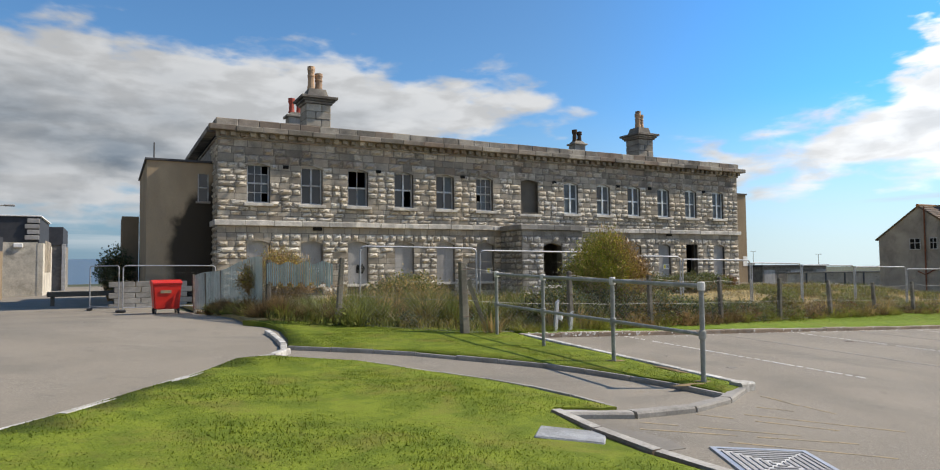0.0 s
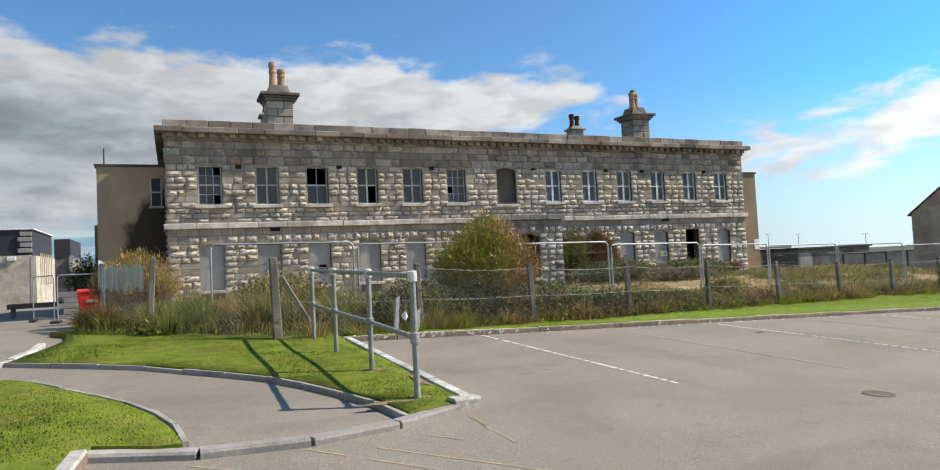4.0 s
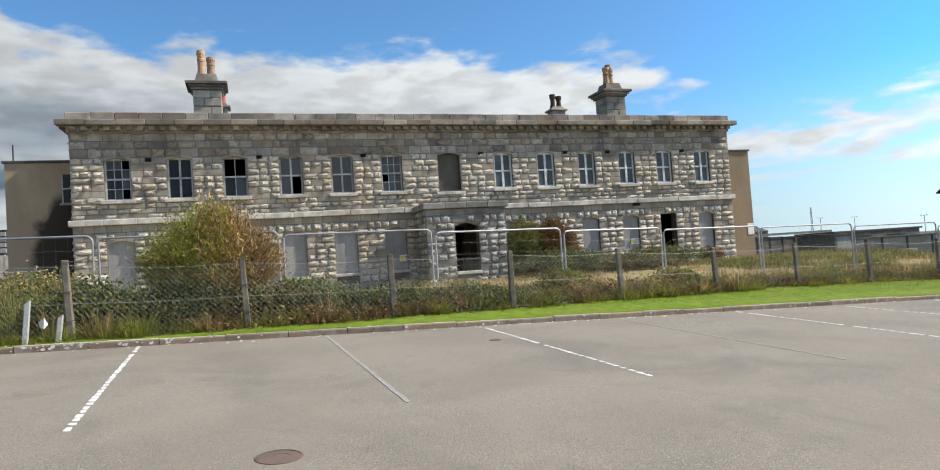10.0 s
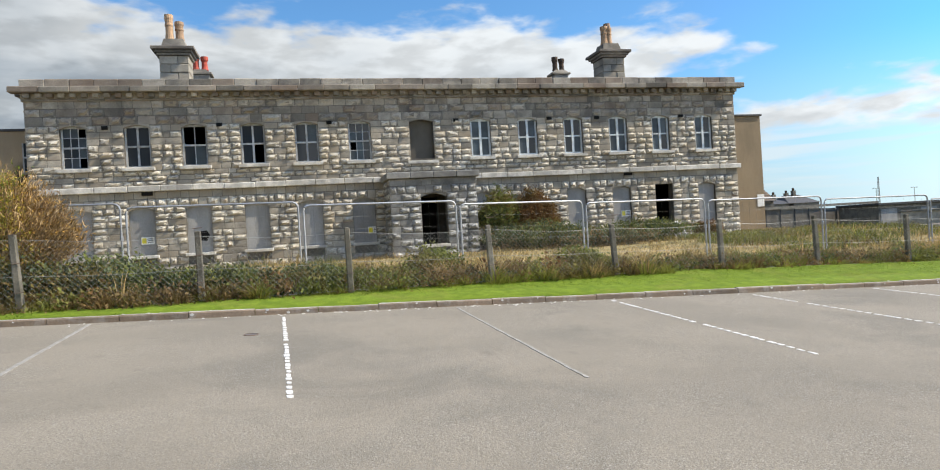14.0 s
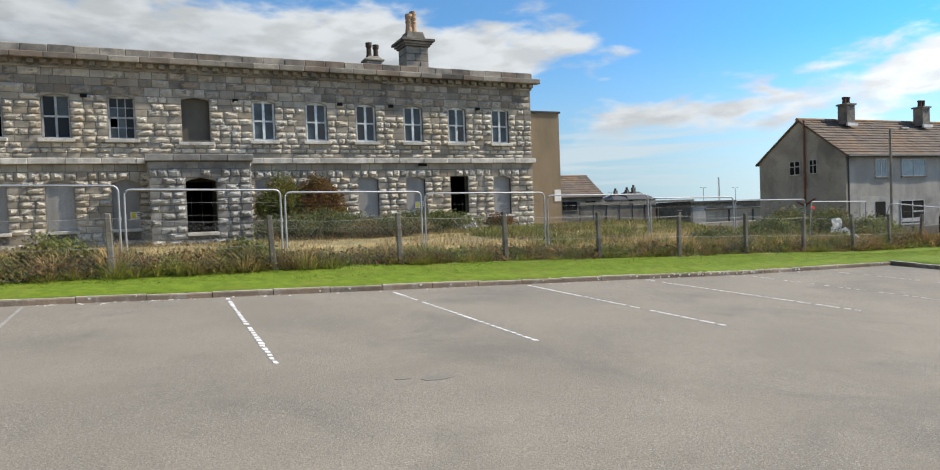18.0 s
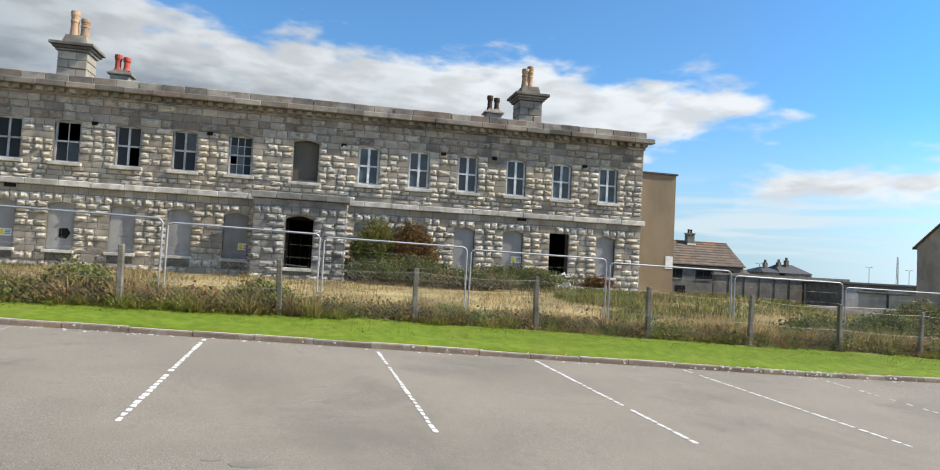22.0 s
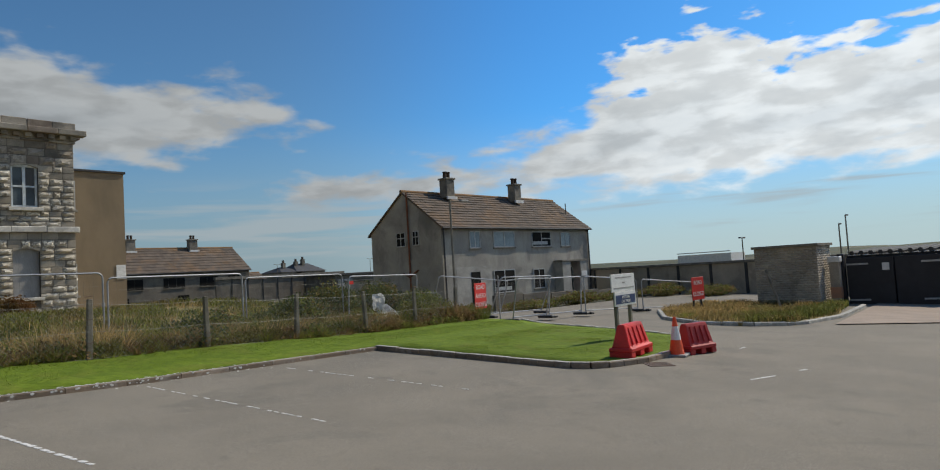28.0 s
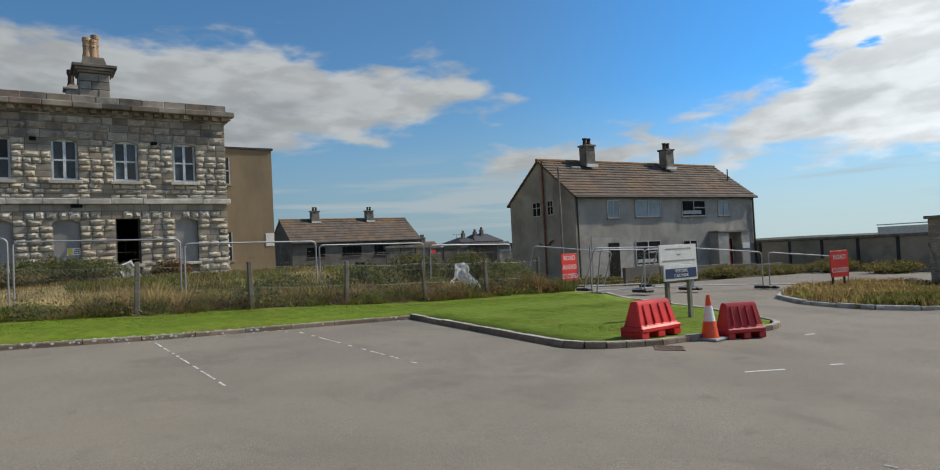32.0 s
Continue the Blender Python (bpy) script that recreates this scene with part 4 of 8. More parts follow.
STONES += [(*s, 6.63) for s in stone_course(X0 - 0.02, X1 + 0.02, UP_Z[1], 7.0, holes, 0.62, 0.075, rng)]
for lo, hi in courses(7.0, 7.64, 0.32):
    STONES += [(*s, lo) for s in stone_course(X0 - 0.02, X1 + 0.02, lo, hi, holes, 0.6, 0.07, rng)]


def joined_stones(name, stones, parent, rng, turn=None, margin="stone_margin", face="stone"):
    verts, faces, mats = [], [], []
    for x, z, w, h, out, *_ in stones:
        co, fs, ms = STONE_DATA[pick_rock(out, rng)]
        n = len(verts)
        p = co * (w, out, h) + (x, 0.0, z)
        verts += [tuple(v) for v in (turn(p) if turn else p)]
        faces += [tuple(i + n for i in f) for f in fs]
        mats += ms
    me = bpy.data.meshes.new(name)
    me.from_pydata(verts, [], faces)
    me.materials.append(M[face])
    me.materials.append(M[margin])
    me.polygons.foreach_set("material_index", mats)
    ob = new(name, me)
    ob.parent = parent
    tagged(ob, "rock-faced grey limestone blocks", "", "", "stuff")
    return ob


near = [s for s in STONES if s[0] > 8.9 and s[0] < 21.3 and s[1] < 3.6 or (s[0] > 12.4 and s[0] < 17 and s[1] < 4.9)]
near = sorted(near, key=lambda s: abs(s[0] - 15))[:290]
chosen = {id(s) for s in near}
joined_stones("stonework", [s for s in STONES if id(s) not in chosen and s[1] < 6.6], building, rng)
# the courses under the cornice get the darker stone with shade in it
joined_stones("frieze_stonework", [s for s in STONES if id(s) not in chosen and s[1] >= 6.6], building, rng, None, "stone_shade_stain", "frieze_face")
for x, z, w, h, out, _ in near:
    ob = new("stone", ROCKS[pick_rock(out, rng)])
    ob.parent = building
    ob.matrix_basis = Matrix.Translation((x, 0.0, z)) @ Matrix.Diagonal((w, out, h, 1))
# returns of the two ends
side_right = [s for lo, hi in courses(0.45, STRING, 0.27) + courses(4.1, 7.64, 0.26) for s in stone_course(0.0, 2.2, lo, hi, [], 0.5, 0.08, rng)]
joined_stones("end_stonework", side_right, building, rng, lambda p: np.stack([X1 - p[:, 1], p[:, 0], p[:, 2]], 1))
joined_stones("end_stonework", side_right, building, rng, lambda p: np.stack([X0 + p[:, 1], 2.2 - p[:, 0], p[:, 2]], 1))

# small vents
for x, z in ((1.55, 6.45), (5.95, 6.5), (10.5, 6.5), (16.2, 6.5), (20.75, 6.5), (27.75, 6.5), (23.2, 6.5), (2.9, 3.7), (24.6, 3.72)):
    part("air_vent", boxed(x, x + (0.24 if z > 5 else 0.42), -0.075, 0.02, z, z + 0.15, 0.008), M["dark"], building, "dark iron air vent")

# porch
porch = thing("porch", "square rock-faced stone porch with an arched doorway and moulded cap", "porch")
pa, pb, py = PORCH
bm = bmesh.new()
for a, b, lo, hi in wall_cells(pa, pb, BASE, 3.7, [(14.13, 15.24, 1.0, 3.16)]):
    box(bm, a, b, py, py + 0.4, lo, hi)
part("front_wall", bm, M["mortar"], porch)
part("side_wall", boxed(pa, pa + 0.4, py + 0.4, -0.01, BASE, 3.7), M["mortar"], porch)
part("side_wall", boxed(pb - 0.4, pb, py + 0.4, -0.01, BASE, 3.7), M["mortar"], porch)
part("roof", boxed(pa, pb, py, -0.01, 3.7, 3.76), M["stone_smooth"], porch)
blocky("cap_stone", porch, "porch_margin", pa - 0.14, pb + 0.14, py - 0.14, -0.16, 3.80, 4.06, 1.0)
arch = bmesh.new()
prism(arch, [(14.13, 3.17)] + [(14.13 + 1.11 * k / 10, 3.14 - 0.14 * (1 - math.sin(math.pi * k / 10))) for k in range(11)] + [(15.24, 3.17)], "y", py + 0.03, py + 0.3)
part("arch", arch, M["stone_smooth"], porch)
part("threshold", boxed(14.1, 15.27, py - 0.1, py + 0.4, 0.86, 0.998, 0.015), M["stone_light"], porch)
ph = [(14.13, 15.24, 0.86, 3.16)]
front = [s for lo, hi in courses(0.45, 3.16, 0.27) for s in stone_course(pa - 0.02, pb + 0.02, lo, hi, ph, 0.48, 0.10, rng)]
front += list(stone_course(pa - 0.02, pb + 0.02, 3.16, 3.5, [], 0.4, 0.09, rng)) + list(stone_course(pa - 0.02, pb + 0.02, 3.5, 3.79, [], 0.7, 0.03, rng))
for x, z, w, h, out in front:
    ob = new("stone", PORCH_ROCKS[pick_rock(out, rng)])
    ob.parent = porch
    ob.matrix_basis = Matrix.Translation((x, py, z)) @ Matrix.Diagonal((w, out, h, 1))
flank = [s for lo, hi in courses(0.45, 3.79, 0.27) for s in stone_course(0, 2.1, lo, hi, [], 0.5, 0.09, rng)]
joined_stones("flank_stonework", flank, porch, rng, lambda p: np.stack([pb - p[:, 1], py + p[:, 0], p[:, 2]], 1), "porch_margin", "porch_face")
joined_stones("flank_stonework", flank, porch, rng, lambda p: np.stack([pa + p[:, 1], py + 2.1 - p[:, 0], p[:, 2]], 1), "porch_margin", "porch_face")


def stone_chimney(x0, x1, y0, y1, pots):
    c = thing("chimney_stack", "square dressed-stone chimney stack with a projecting cap and clay pots", "chimney", group="stone chimneys")
    part("base", boxed(x0 - 0.06, x1 + 0.06, y0 - 0.06, y1 + 0.06, 8.05, 8.75, 0.02), M["stone_smooth"], c)
    for k in range(4):
        lo = 8.75 + k * 0.385
        half = (x0 + x1) / 2 + (0.15 if k % 2 else -0.15)
        part("shaft_block", boxed(x0, half - 0.004, y0 + random.uniform(-0.015, 0.015), y1, lo, lo + 0.372, 0.025), M["stone_margin"], c)
        part("shaft_block", boxed(half + 0.004, x1, y0 + random.uniform(-0.015, 0.015), y1, lo, lo + 0.372, 0.025), M["stone_margin"], c)
    for k, (g, lo, hi) in enumerate(((0.09, 10.29, 10.4), (0.18, 10.4, 10.52), (0.30, 10.52, 10.66))):
        part("cap_course", boxed(x0 - g, x1 + g, y0 - g, y1 + g, lo, hi - 0.002, 0.015), M["stone_shade_stain"], c)
    cap = bmesh.new()
    r = bmesh.ops.create_cone(cap, segments=4, radius1=1, radius2=0.78, depth=1, cap_ends=True)
    bmesh.ops.transform(cap, verts=r["verts"], matrix=Matrix.Translation(((x0 + x1) / 2, (y0 + y1) / 2, 10.89)) @ Matrix.Diagonal(((x1 - x0) * 0.62, (y1 - y0) * 0.62, 0.44, 1)) @ pose(0, 0, 0, 0, 0, 45))
    part("flaunching", cap, M["stone_shade_stain"], c)
    for px, pyy, h, m, r0 in pots:
        bm = bmesh.new()
        prof = [(r0 * 1.1, 0), (r0 * 1.05, h * 0.1), (r0 * 0.9, h * 0.3), (r0 * 0.88, h * 0.55), (r0 * 0.98, h * 0.58), (r0 * 0.98, h * 0.65), (r0 * 0.86, h * 0.68), (r0 * 0.95, h * 0.8), (r0 * 1.05, h * 0.86), (r0 * 1.0, h), (r0 * 0.7, h), (r0 * 0.65, h * 0.9)]
        lathe(bm, prof, 14, ((x0 + x1) / 2 + px, (y0 + y1) / 2 + pyy, 11.08))
        part("chimney_pot", bm, M[m], c, "banded clay pot")


stone_chimney(3.35, 4.6, 2.9, 4.15, [(-0.22, 0, 1.25, "pot", 0.19), (0.2, 0.1, 0.95, "pot", 0.2)])
stone_chimney(25.25, 26.5, 2.9, 4.15, [(-0.24, -0.15, 0.98, "pot", 0.2), (0.12, 0.2, 1.25, "pot", 0.18), (0.0, -0.2, 0.9, "pot", 0.17)])


def back_stack(x, y, z, pot, n):
    c = thing("rear_chimney", "low rear chimney stack with short clay pots", "chimney", group="rear chimneys")
    part("stack", boxed(x - 0.48, x + 0.48, y - 0.4, y + 0.4, 8.05, z - 0.92, 0.02), M["stone_smooth"], c)
    part("slab", boxed(x - 0.62, x + 0.62, y - 0.5, y + 0.5, z - 0.922, z - 0.80, 0.02), M["stone_margin"], c)
    cap = bmesh.new()
    r = bmesh.ops.create_cone(cap, segments=4, radius1=1, radius2=0.6, depth=1, cap_ends=True)
    bmesh.ops.transform(cap, verts=r["verts"], matrix=Matrix.Translation((x, y, z - 0.70)) @ Matrix.Diagonal((0.72, 0.58, 0.20, 1)) @ pose(0, 0, 0, 0, 0, 45))
    part("flaunching", cap, M["stone_shade_stain"], c)
    for i in range(n):
        h = 0.85 if i % 2 == 0 else 0.74
        bm = lathe(bmesh.new(), [(0.2, 0), (0.16, 0.15), (0.15, h * 0.6), (0.2, h * 0.75), (0.2, h), (0.13, h)], 12, (x - 0.22 + i * 0.44 / max(1, n - 1), y, z - 0.61))
        part("chimney_pot", bm, M[pot], c)


back_stack(4.3, 9.1, 11.75, "red_pot", 2)
back_stack(25.5, 9.8, 11.9, "dark_pot", 2)


def wing(name, x0, x1, y0, y1, top, label, win, m="render"):
    w = thing(name, label, "building")
    part("wall", boxed(x0, x1, y0, y1, 0.3, top - 0.1), M[m], w)
    part("parapet_flashing", boxed(x0 - 0.08, x1 + 0.08, y0 - 0.08, y1 + 0.08, top - 0.1, top, 0.01), M["lead"], w, "dark lead edge")
    for a, b, lo, hi in win:
        pane = part("window", boxed(a, b, y0 - 0.012, y0 + 0.03, lo, hi), M["glass"], w, "dark sash window")
        part("window_frame", box(box(boxed(a, a + 0.05, y0 - 0.03, y0, lo, hi), b - 0.05, b, y0 - 0.03, y0, lo, hi), a + 0.05, b - 0.05, y0 - 0.028, y0, (lo + hi) / 2 - 0.03, (lo + hi) / 2 + 0.03), M["sash"], pane)
        part("sill", boxed(a - 0.08, b + 0.08, y0 - 0.1, y0 + 0.02, lo - 0.1, lo - 0.002, 0.01), M["stone_smooth"], w)
    return w


left_wing = wing("west_wing", -3.88, X0 - 0.02, 1.42, 9, 6.8, "brown rendered side wing with a ragged dark patch", [(-1.85, -1.4, 5.0, 6.2)], "dark_patch_render")
part("rear_block", boxed(-4.7, -3.9, 9.0, 13.0, 0.3, 4.8), M["render"], left_wing, "lower rear block")
wing("east_wing", X1 + 0.02, 33.6, 1.5, 9, 6.85, "brown rendered side wing with a flat roof", [(31.05, 31.5, 5.0, 6.3), (31.05, 31.5, 1.2, 2.6)])
part("aerial_pole", tube(bmesh.new(), [(-3.6, 1.6, 6.7), (-3.6, 1.6, 7.5)], 0.03, 6), M["lead"], left_wing)


# ---------------- pebble-dashed houses ----------------
def hip_tiles(bm, a, b, c, d, rows, cols, rng):
    """Tiles on the slope a-b (eave) to d-c (ridge), each a thin lapped slab."""
    a, b, c, d = map(Vector, (a, b, c, d))
    up = ((d - a) + (c - b)) / 2
    nrm = (b - a).cross(d - a).normalized()
    for j in range(rows):
        p, q = a + (d - a) * j / rows, b + (c - b) * j / rows
        p2, q2 = a + (d - a) * (j + 1.12) / rows, b + (c - b) * (j + 1.12) / rows
        for i in range(cols):
            u0, u1 = (i + 0.03) / cols, (i + 0.97) / cols
            lift = 0.055 + rng.uniform(-0.008, 0.010)
            lo0, lo1 = p + (q - p) * u0, p + (q - p) * u1
            hi0, hi1 = p2 + (q2 - p2) * u0, p2 + (q2 - p2) * u1
            v = [bm.verts.new(x) for x in (lo0 + nrm * lift, lo1 + nrm * lift, hi1 + nrm * 0.012, hi0 + nrm * 0.012, lo0, lo1)]
            bm.faces.new(v[:4])
            bm.faces.new((v[4], v[5], v[1], v[0]))


def house(name, label, at, rz, length, depth, eave, ridge, fronts, gables, chimneys, tiles, group="", wall="pebble"):
    h = thing(name, label, "house", at, rz, group)
    L, D = length, depth
    part("wall", box(bmesh.new(), 0, L, 0, D, -0.4, eave - 0.02), M[wall], h)
    for x in (0, L - 0.25):
        g = prism(bmesh.new(), [(0, eave - 0.02), (D, eave - 0.02), (D / 2, ridge - 0.03)], "x", x, x + 0.25)
        part("gable", g, M[wall], h)
    o = 0.22
    drop = o * (ridge - eave) / (D / 2)
    roof = bmesh.new()
    prism(roof, [(-o, eave - drop), (D / 2, ridge), (D + o, eave - drop), (D + o, eave - drop - 0.1), (D / 2, ridge - 0.1), (-o, eave - drop - 0.1)], "x", -0.12, L + 0.12)
    part("roof", roof, M["tile"], h)
    rng = random.Random(len(name))
    t = bmesh.new()
    hip_tiles(t, (-0.14, -o, eave - drop), (L + 0.14, -o, eave - drop), (L + 0.14, D / 2, ridge), (-0.14, D / 2, ridge), *tiles, rng)
    tagged(part("tiling", t, M["tile"], h, "lapped brown concrete roof tiles with orange lichen"), kind="stuff")
    ridge_bm = tube(bmesh.new(), [(-0.14, D / 2, ridge + 0.01), (L + 0.14, D / 2, ridge + 0.01)], 0.11, 8)
    part("ridge", ridge_bm, M["ridge_tile"], h)
    part("gutter", tube(bmesh.new(), [(-0.1, -o - 0.05, eave - drop - 0.04), (L + 0.1, -o - 0.05, eave - drop - 0.04)], 0.06, 8), M["lead"], h)
    for x0, x1, z0, z1, kind in fronts:
        w = part("window" if kind != "door" else "door", boxed(x0, x1, -0.03, 0.01, z0, z1), M["house_pane" if kind == "blue" else "dark"], h)
        if kind in ("blue", "bars", "dark"):
            f = bmesh.new()
            for c in ([x0, (x0 + x1) / 2, x1] if x1 - x0 > 0.8 else [x0, x1]):
                box(f, c - 0.03, c + 0.03, -0.05, 0.0, z0, z1)
            box(f, x0, x1, -0.048, 0.0, z0 - 0.03, z0 + 0.03)
            box(f, x0, x1, -0.048, 0.0, z1 - 0.03, z1 + 0.03)
            if kind == "bars":
                box(f, (x0 + x1) / 2, x1, -0.046, 0.0, (z0 + z1) / 2, (z0 + z1) / 2 + 0.07)
                box(f, x0 + 0.1, x1 - 0.4, -0.046, 0.0, z0 + 0.12, z0 + 0.34)
            part("window_frame", f, M["sash"], w)
        part("sill", boxed(x0 - 0.06, x1 + 0.06, -0.09, 0.0, z0 - 0.1, z0 - 0.032, 0.008), M["concrete"], h)
    for y0, y1, z0, z1 in gables:
        w = part("window", boxed(-0.03, 0.01, y0, y1, z0, z1), M["dark"], h)
        f = bmesh.new()
        for c in (y0, (y0 + y1) / 2, y1):
            box(f, -0.05, 0.0, c - 0.025, c + 0.025, z0, z1)
        for z in (z0, z0 + (z1 - z0) * 0.6, z1):
            box(f, -0.048, 0.0, y0, y1, z - 0.025, z + 0.025)
        part("window_frame", f, M["sash"], w)
    for x, yy, wd, hgt in chimneys:
        zc = ridge - 0.3
        c = part("chimney", boxed(x - wd / 2, x + wd / 2, yy - 0.32, yy + 0.32, zc, zc + hgt, 0.015), M["concrete"], h)
        part("chimney_cap", boxed(x - wd / 2 - 0.07, x + wd / 2 + 0.07, yy - 0.39, yy + 0.39, zc + hgt, zc + hgt + 0.1, 0.01), M["concrete"], c)
        part("flashing", boxed(x - wd / 2 - 0.05, x + wd / 2 + 0.12, yy - 0.42, yy - 0.3, zc - 0.12, zc + 0.06), M["white"], c)
        for k in (-0.16, 0.16):
            part("chimney_pot", lathe(bmesh.new(), [(0.13, 0), (0.11, 0.3), (0.14, 0.34), (0.14, 0.42), (0.1, 0.42)], 10, (x + k, yy, zc + hgt + 0.1)), M["dark_pot"], c)
    return h


Z0 = -1.15
front = [(2.4, 3.3, 3.75, 4.74, "blue"), (4.62, 6.7, 3.77, 4.74, "blue"), (8.6, 10.75, 3.75, 4.72, "bars"), (12.0, 13.1, 3.74, 4.68, "blue"),
         (2.35, 3.18, 0.2, 2.29, "door"), (4.47, 6.53, 0.91, 2.3, "bars"), (8.55, 9.78, 0.96, 2.22, "dark"), (12.3, 13.2, 0.25, 2.25, "dark")]
main_house = house("semi_detached_house", "derelict two-storey grey pebble-dashed house with a brown tiled roof", (48.35, -4.98, Z0), -2.15, 15.65, 6.2, 5.13, 7.41,
                   front, [(3.04, 3.8, 4.1, 4.92), (1.86, 2.36, 4.1, 4.92)], [(3.4, 2.55, 0.72, 1.16), (10.35, 2.55, 0.72, 1.16)], (13, 46))
part("soil_pipe", tube(bmesh.new(), [(-0.08, 2.7, 0.6), (-0.08, 2.68, 3.5), (-0.1, 2.64, 7.3)], 0.055, 8), M["orange_pipe"], main_house, "rust-red iron soil pipe")
part("branch_pipe", tube(bmesh.new(), [(-0.09, 3.25, 2.45), (-0.1, 2.7, 2.2), (-0.09, 2.2, 2.5), (-0.12, 1.95, 2.6)], 0.05, 6), M["orange_pipe"], main_house)
part("door_canopy", boxed(10.95, 14.1, -0.75, 0.0, 2.62, 2.74, 0.01), M["concrete"], main_house)
for a, b in ((11.0, 12.0), (13.25, 14.05)):
    part("porch_wall", boxed(a, b, -0.7, 0.0, 0, 2.6), M["pale_render"], main_house, "pale rendered entrance screen")
part("render_patch", boxed(1.1, 4.3, -0.012, 0.002, 0.1, 2.62), M["pale_render"], main_house, "pale patched render round the door")
part("front_door", boxed(12.3, 12.95, -0.07, -0.035, 0.25, 2.2), M["red_plastic"], main_house, "red front door")
part("door_notice", boxed(13.3, 14.0, -0.74, -0.705, 1.55, 1.9), M["white"], main_house)
part("downpipe", tube(bmesh.new(), [(0.12, -0.08, 0), (0.12, -0.08, 5.0)], 0.05, 6), M["lead"], main_house)
part("downpipe", tube(bmesh.new(), [(15.5, -0.08, 0), (15.5, -0.08, 5.0)], 0.06, 6), M["lead"], main_house)
part("rear_vent_pole", tube(bmesh.new(), [(15.0, 1.4, 5.8), (15.0, 1.4, 7.0)], 0.04, 6), M["lead"], main_house)

# the shade on this house's front is put into its darker wall colour
far = house("far_house", "low pebble-dashed house with a brown tiled roof beyond the weeds", (46.0, 35.7, -1.0), 0.0, 15.2, 7.1, 4.1, 6.6,
            [(1.6, 3.6, 2.4, 3.4, "plain"), (5.6, 7.8, 2.4, 3.4, "plain"), (9.4, 11.4, 2.4, 3.4, "plain"), (12.6, 14.0, 2.5, 3.4, "plain"), (1.0, 2.2, 0.1, 1.6, "plain"), (7.0, 8.2, 0.1, 1.6, "plain")], [], [(3.8, 3.2, 0.9, 1.15), (10.4, 3.2, 0.9, 1.15)], (9, 40), wall="dark_pebble")
house("farther_house", "distant low roofed house", (66, 50, -1.2), 0.0, 7.0, 5.0, 2.9, 4.1, [(2, 3, 1.2, 2.2, "dark")], [], [(5.0, 2.4, 0.7, 0.9)], (5, 14))
cluster = thing("distant_roofs", "distant dark hipped roofs with three sooty chimney stacks", "house")
for x0, x1, z1 in ((92.2, 97.0, 4.0), (95.5, 102.5, 4.6)):
    roof = bmesh.new()
    lo = [roof.verts.new(p) for p in ((x0, 75, 3.2), (x1, 75, 3.2), (x1, 82, 3.2), (x0, 82, 3.2))]
    hi = [roof.verts.new(p) for p in ((x0 + 1.8, 78.5, z1 + 0.2), (x1 - 1.8, 78.5, z1 + 0.2))]
    for f in ((lo[0], lo[1], hi[1], hi[0]), (lo[1], lo[2], hi[1]), (lo[2], lo[3], hi[0], hi[1]), (lo[3], lo[0], hi[0]), tuple(lo[::-1])):
        roof.faces.new(f)
    part("roof", roof, M["lead"], cluster)
    part("wall", boxed(x0 + 0.2, x1 - 0.2, 75.2, 81.8, -2.0, 3.2), M["concrete"], cluster)
for x, top in ((94.6, 5.0), (97.4, 5.2), (99.0, 5.6)):
    c = part("chimney", boxed(x - 0.3, x + 0.3, 77.5, 78.2, 3.6, top), M["concrete"], cluster)
    for k in (-0.14, 0.14):
        part("chimney_pot", lathe(bmesh.new(), [(0.12, 0), (0.1, 0.45), (0.13, 0.5)], 8, (x + k, 77.85, top)), M["dark_pot"], c)


# garages and low walls between the two buildings
def garage_row(x0, x1, y, z, top, label, bays):
    g = thing("garage_row", label, "garage")
    part("wall", boxed(x0, x1, y, y + 5, z, top - 0.2), M["concrete"], g)
    part("roof_edge", boxed(x0 - 0.2, x1 + 0.2, y - 0.25, y + 5.2, top - 0.2, top, 0.01), M["lead"], g)
    step = (x1 - x0) / bays
    for i in range(bays):
        part("garage_door", boxed(x0 + i * step + 0.25, x0 + (i + 1) * step - 0.25, y - 0.03, y + 0.02, z, top - 0.6), M["brown_board" if i % 2 else "board"], g)
    return g


garage_row(63.8, 76, 24, -1.4, 1.85, "row of low flat-roofed garages with dark doors", 5)
wall = thing("yard_wall", "long panelled wall with dark piers behind the weeds", "wall")
for k in range(9):
    part("panel", boxed(54 + k * 1.75, 55.65 + k * 1.75, 30, 30.2, -1.3, 1.9 - 0.04 * k), M["dark_pebble"], wall)
    part("pier", boxed(55.66 + k * 1.75, 55.74 + k * 1.75, 29.95, 30.2, -1.3, 1.9 - 0.04 * k), M["lead"], wall)
part("coping", boxed(53.9, 69.8, 29.85, 30.3, 1.9, 2.15), M["concrete"], wall)
yard = thing("yard_bank", "low dark stone wall among the weeds", "wall")
part("wall_body", boxed(43.5, 60, 12, 12.4, -1.3, -0.1, 0.04), M["stone_shade_stain"], yard)


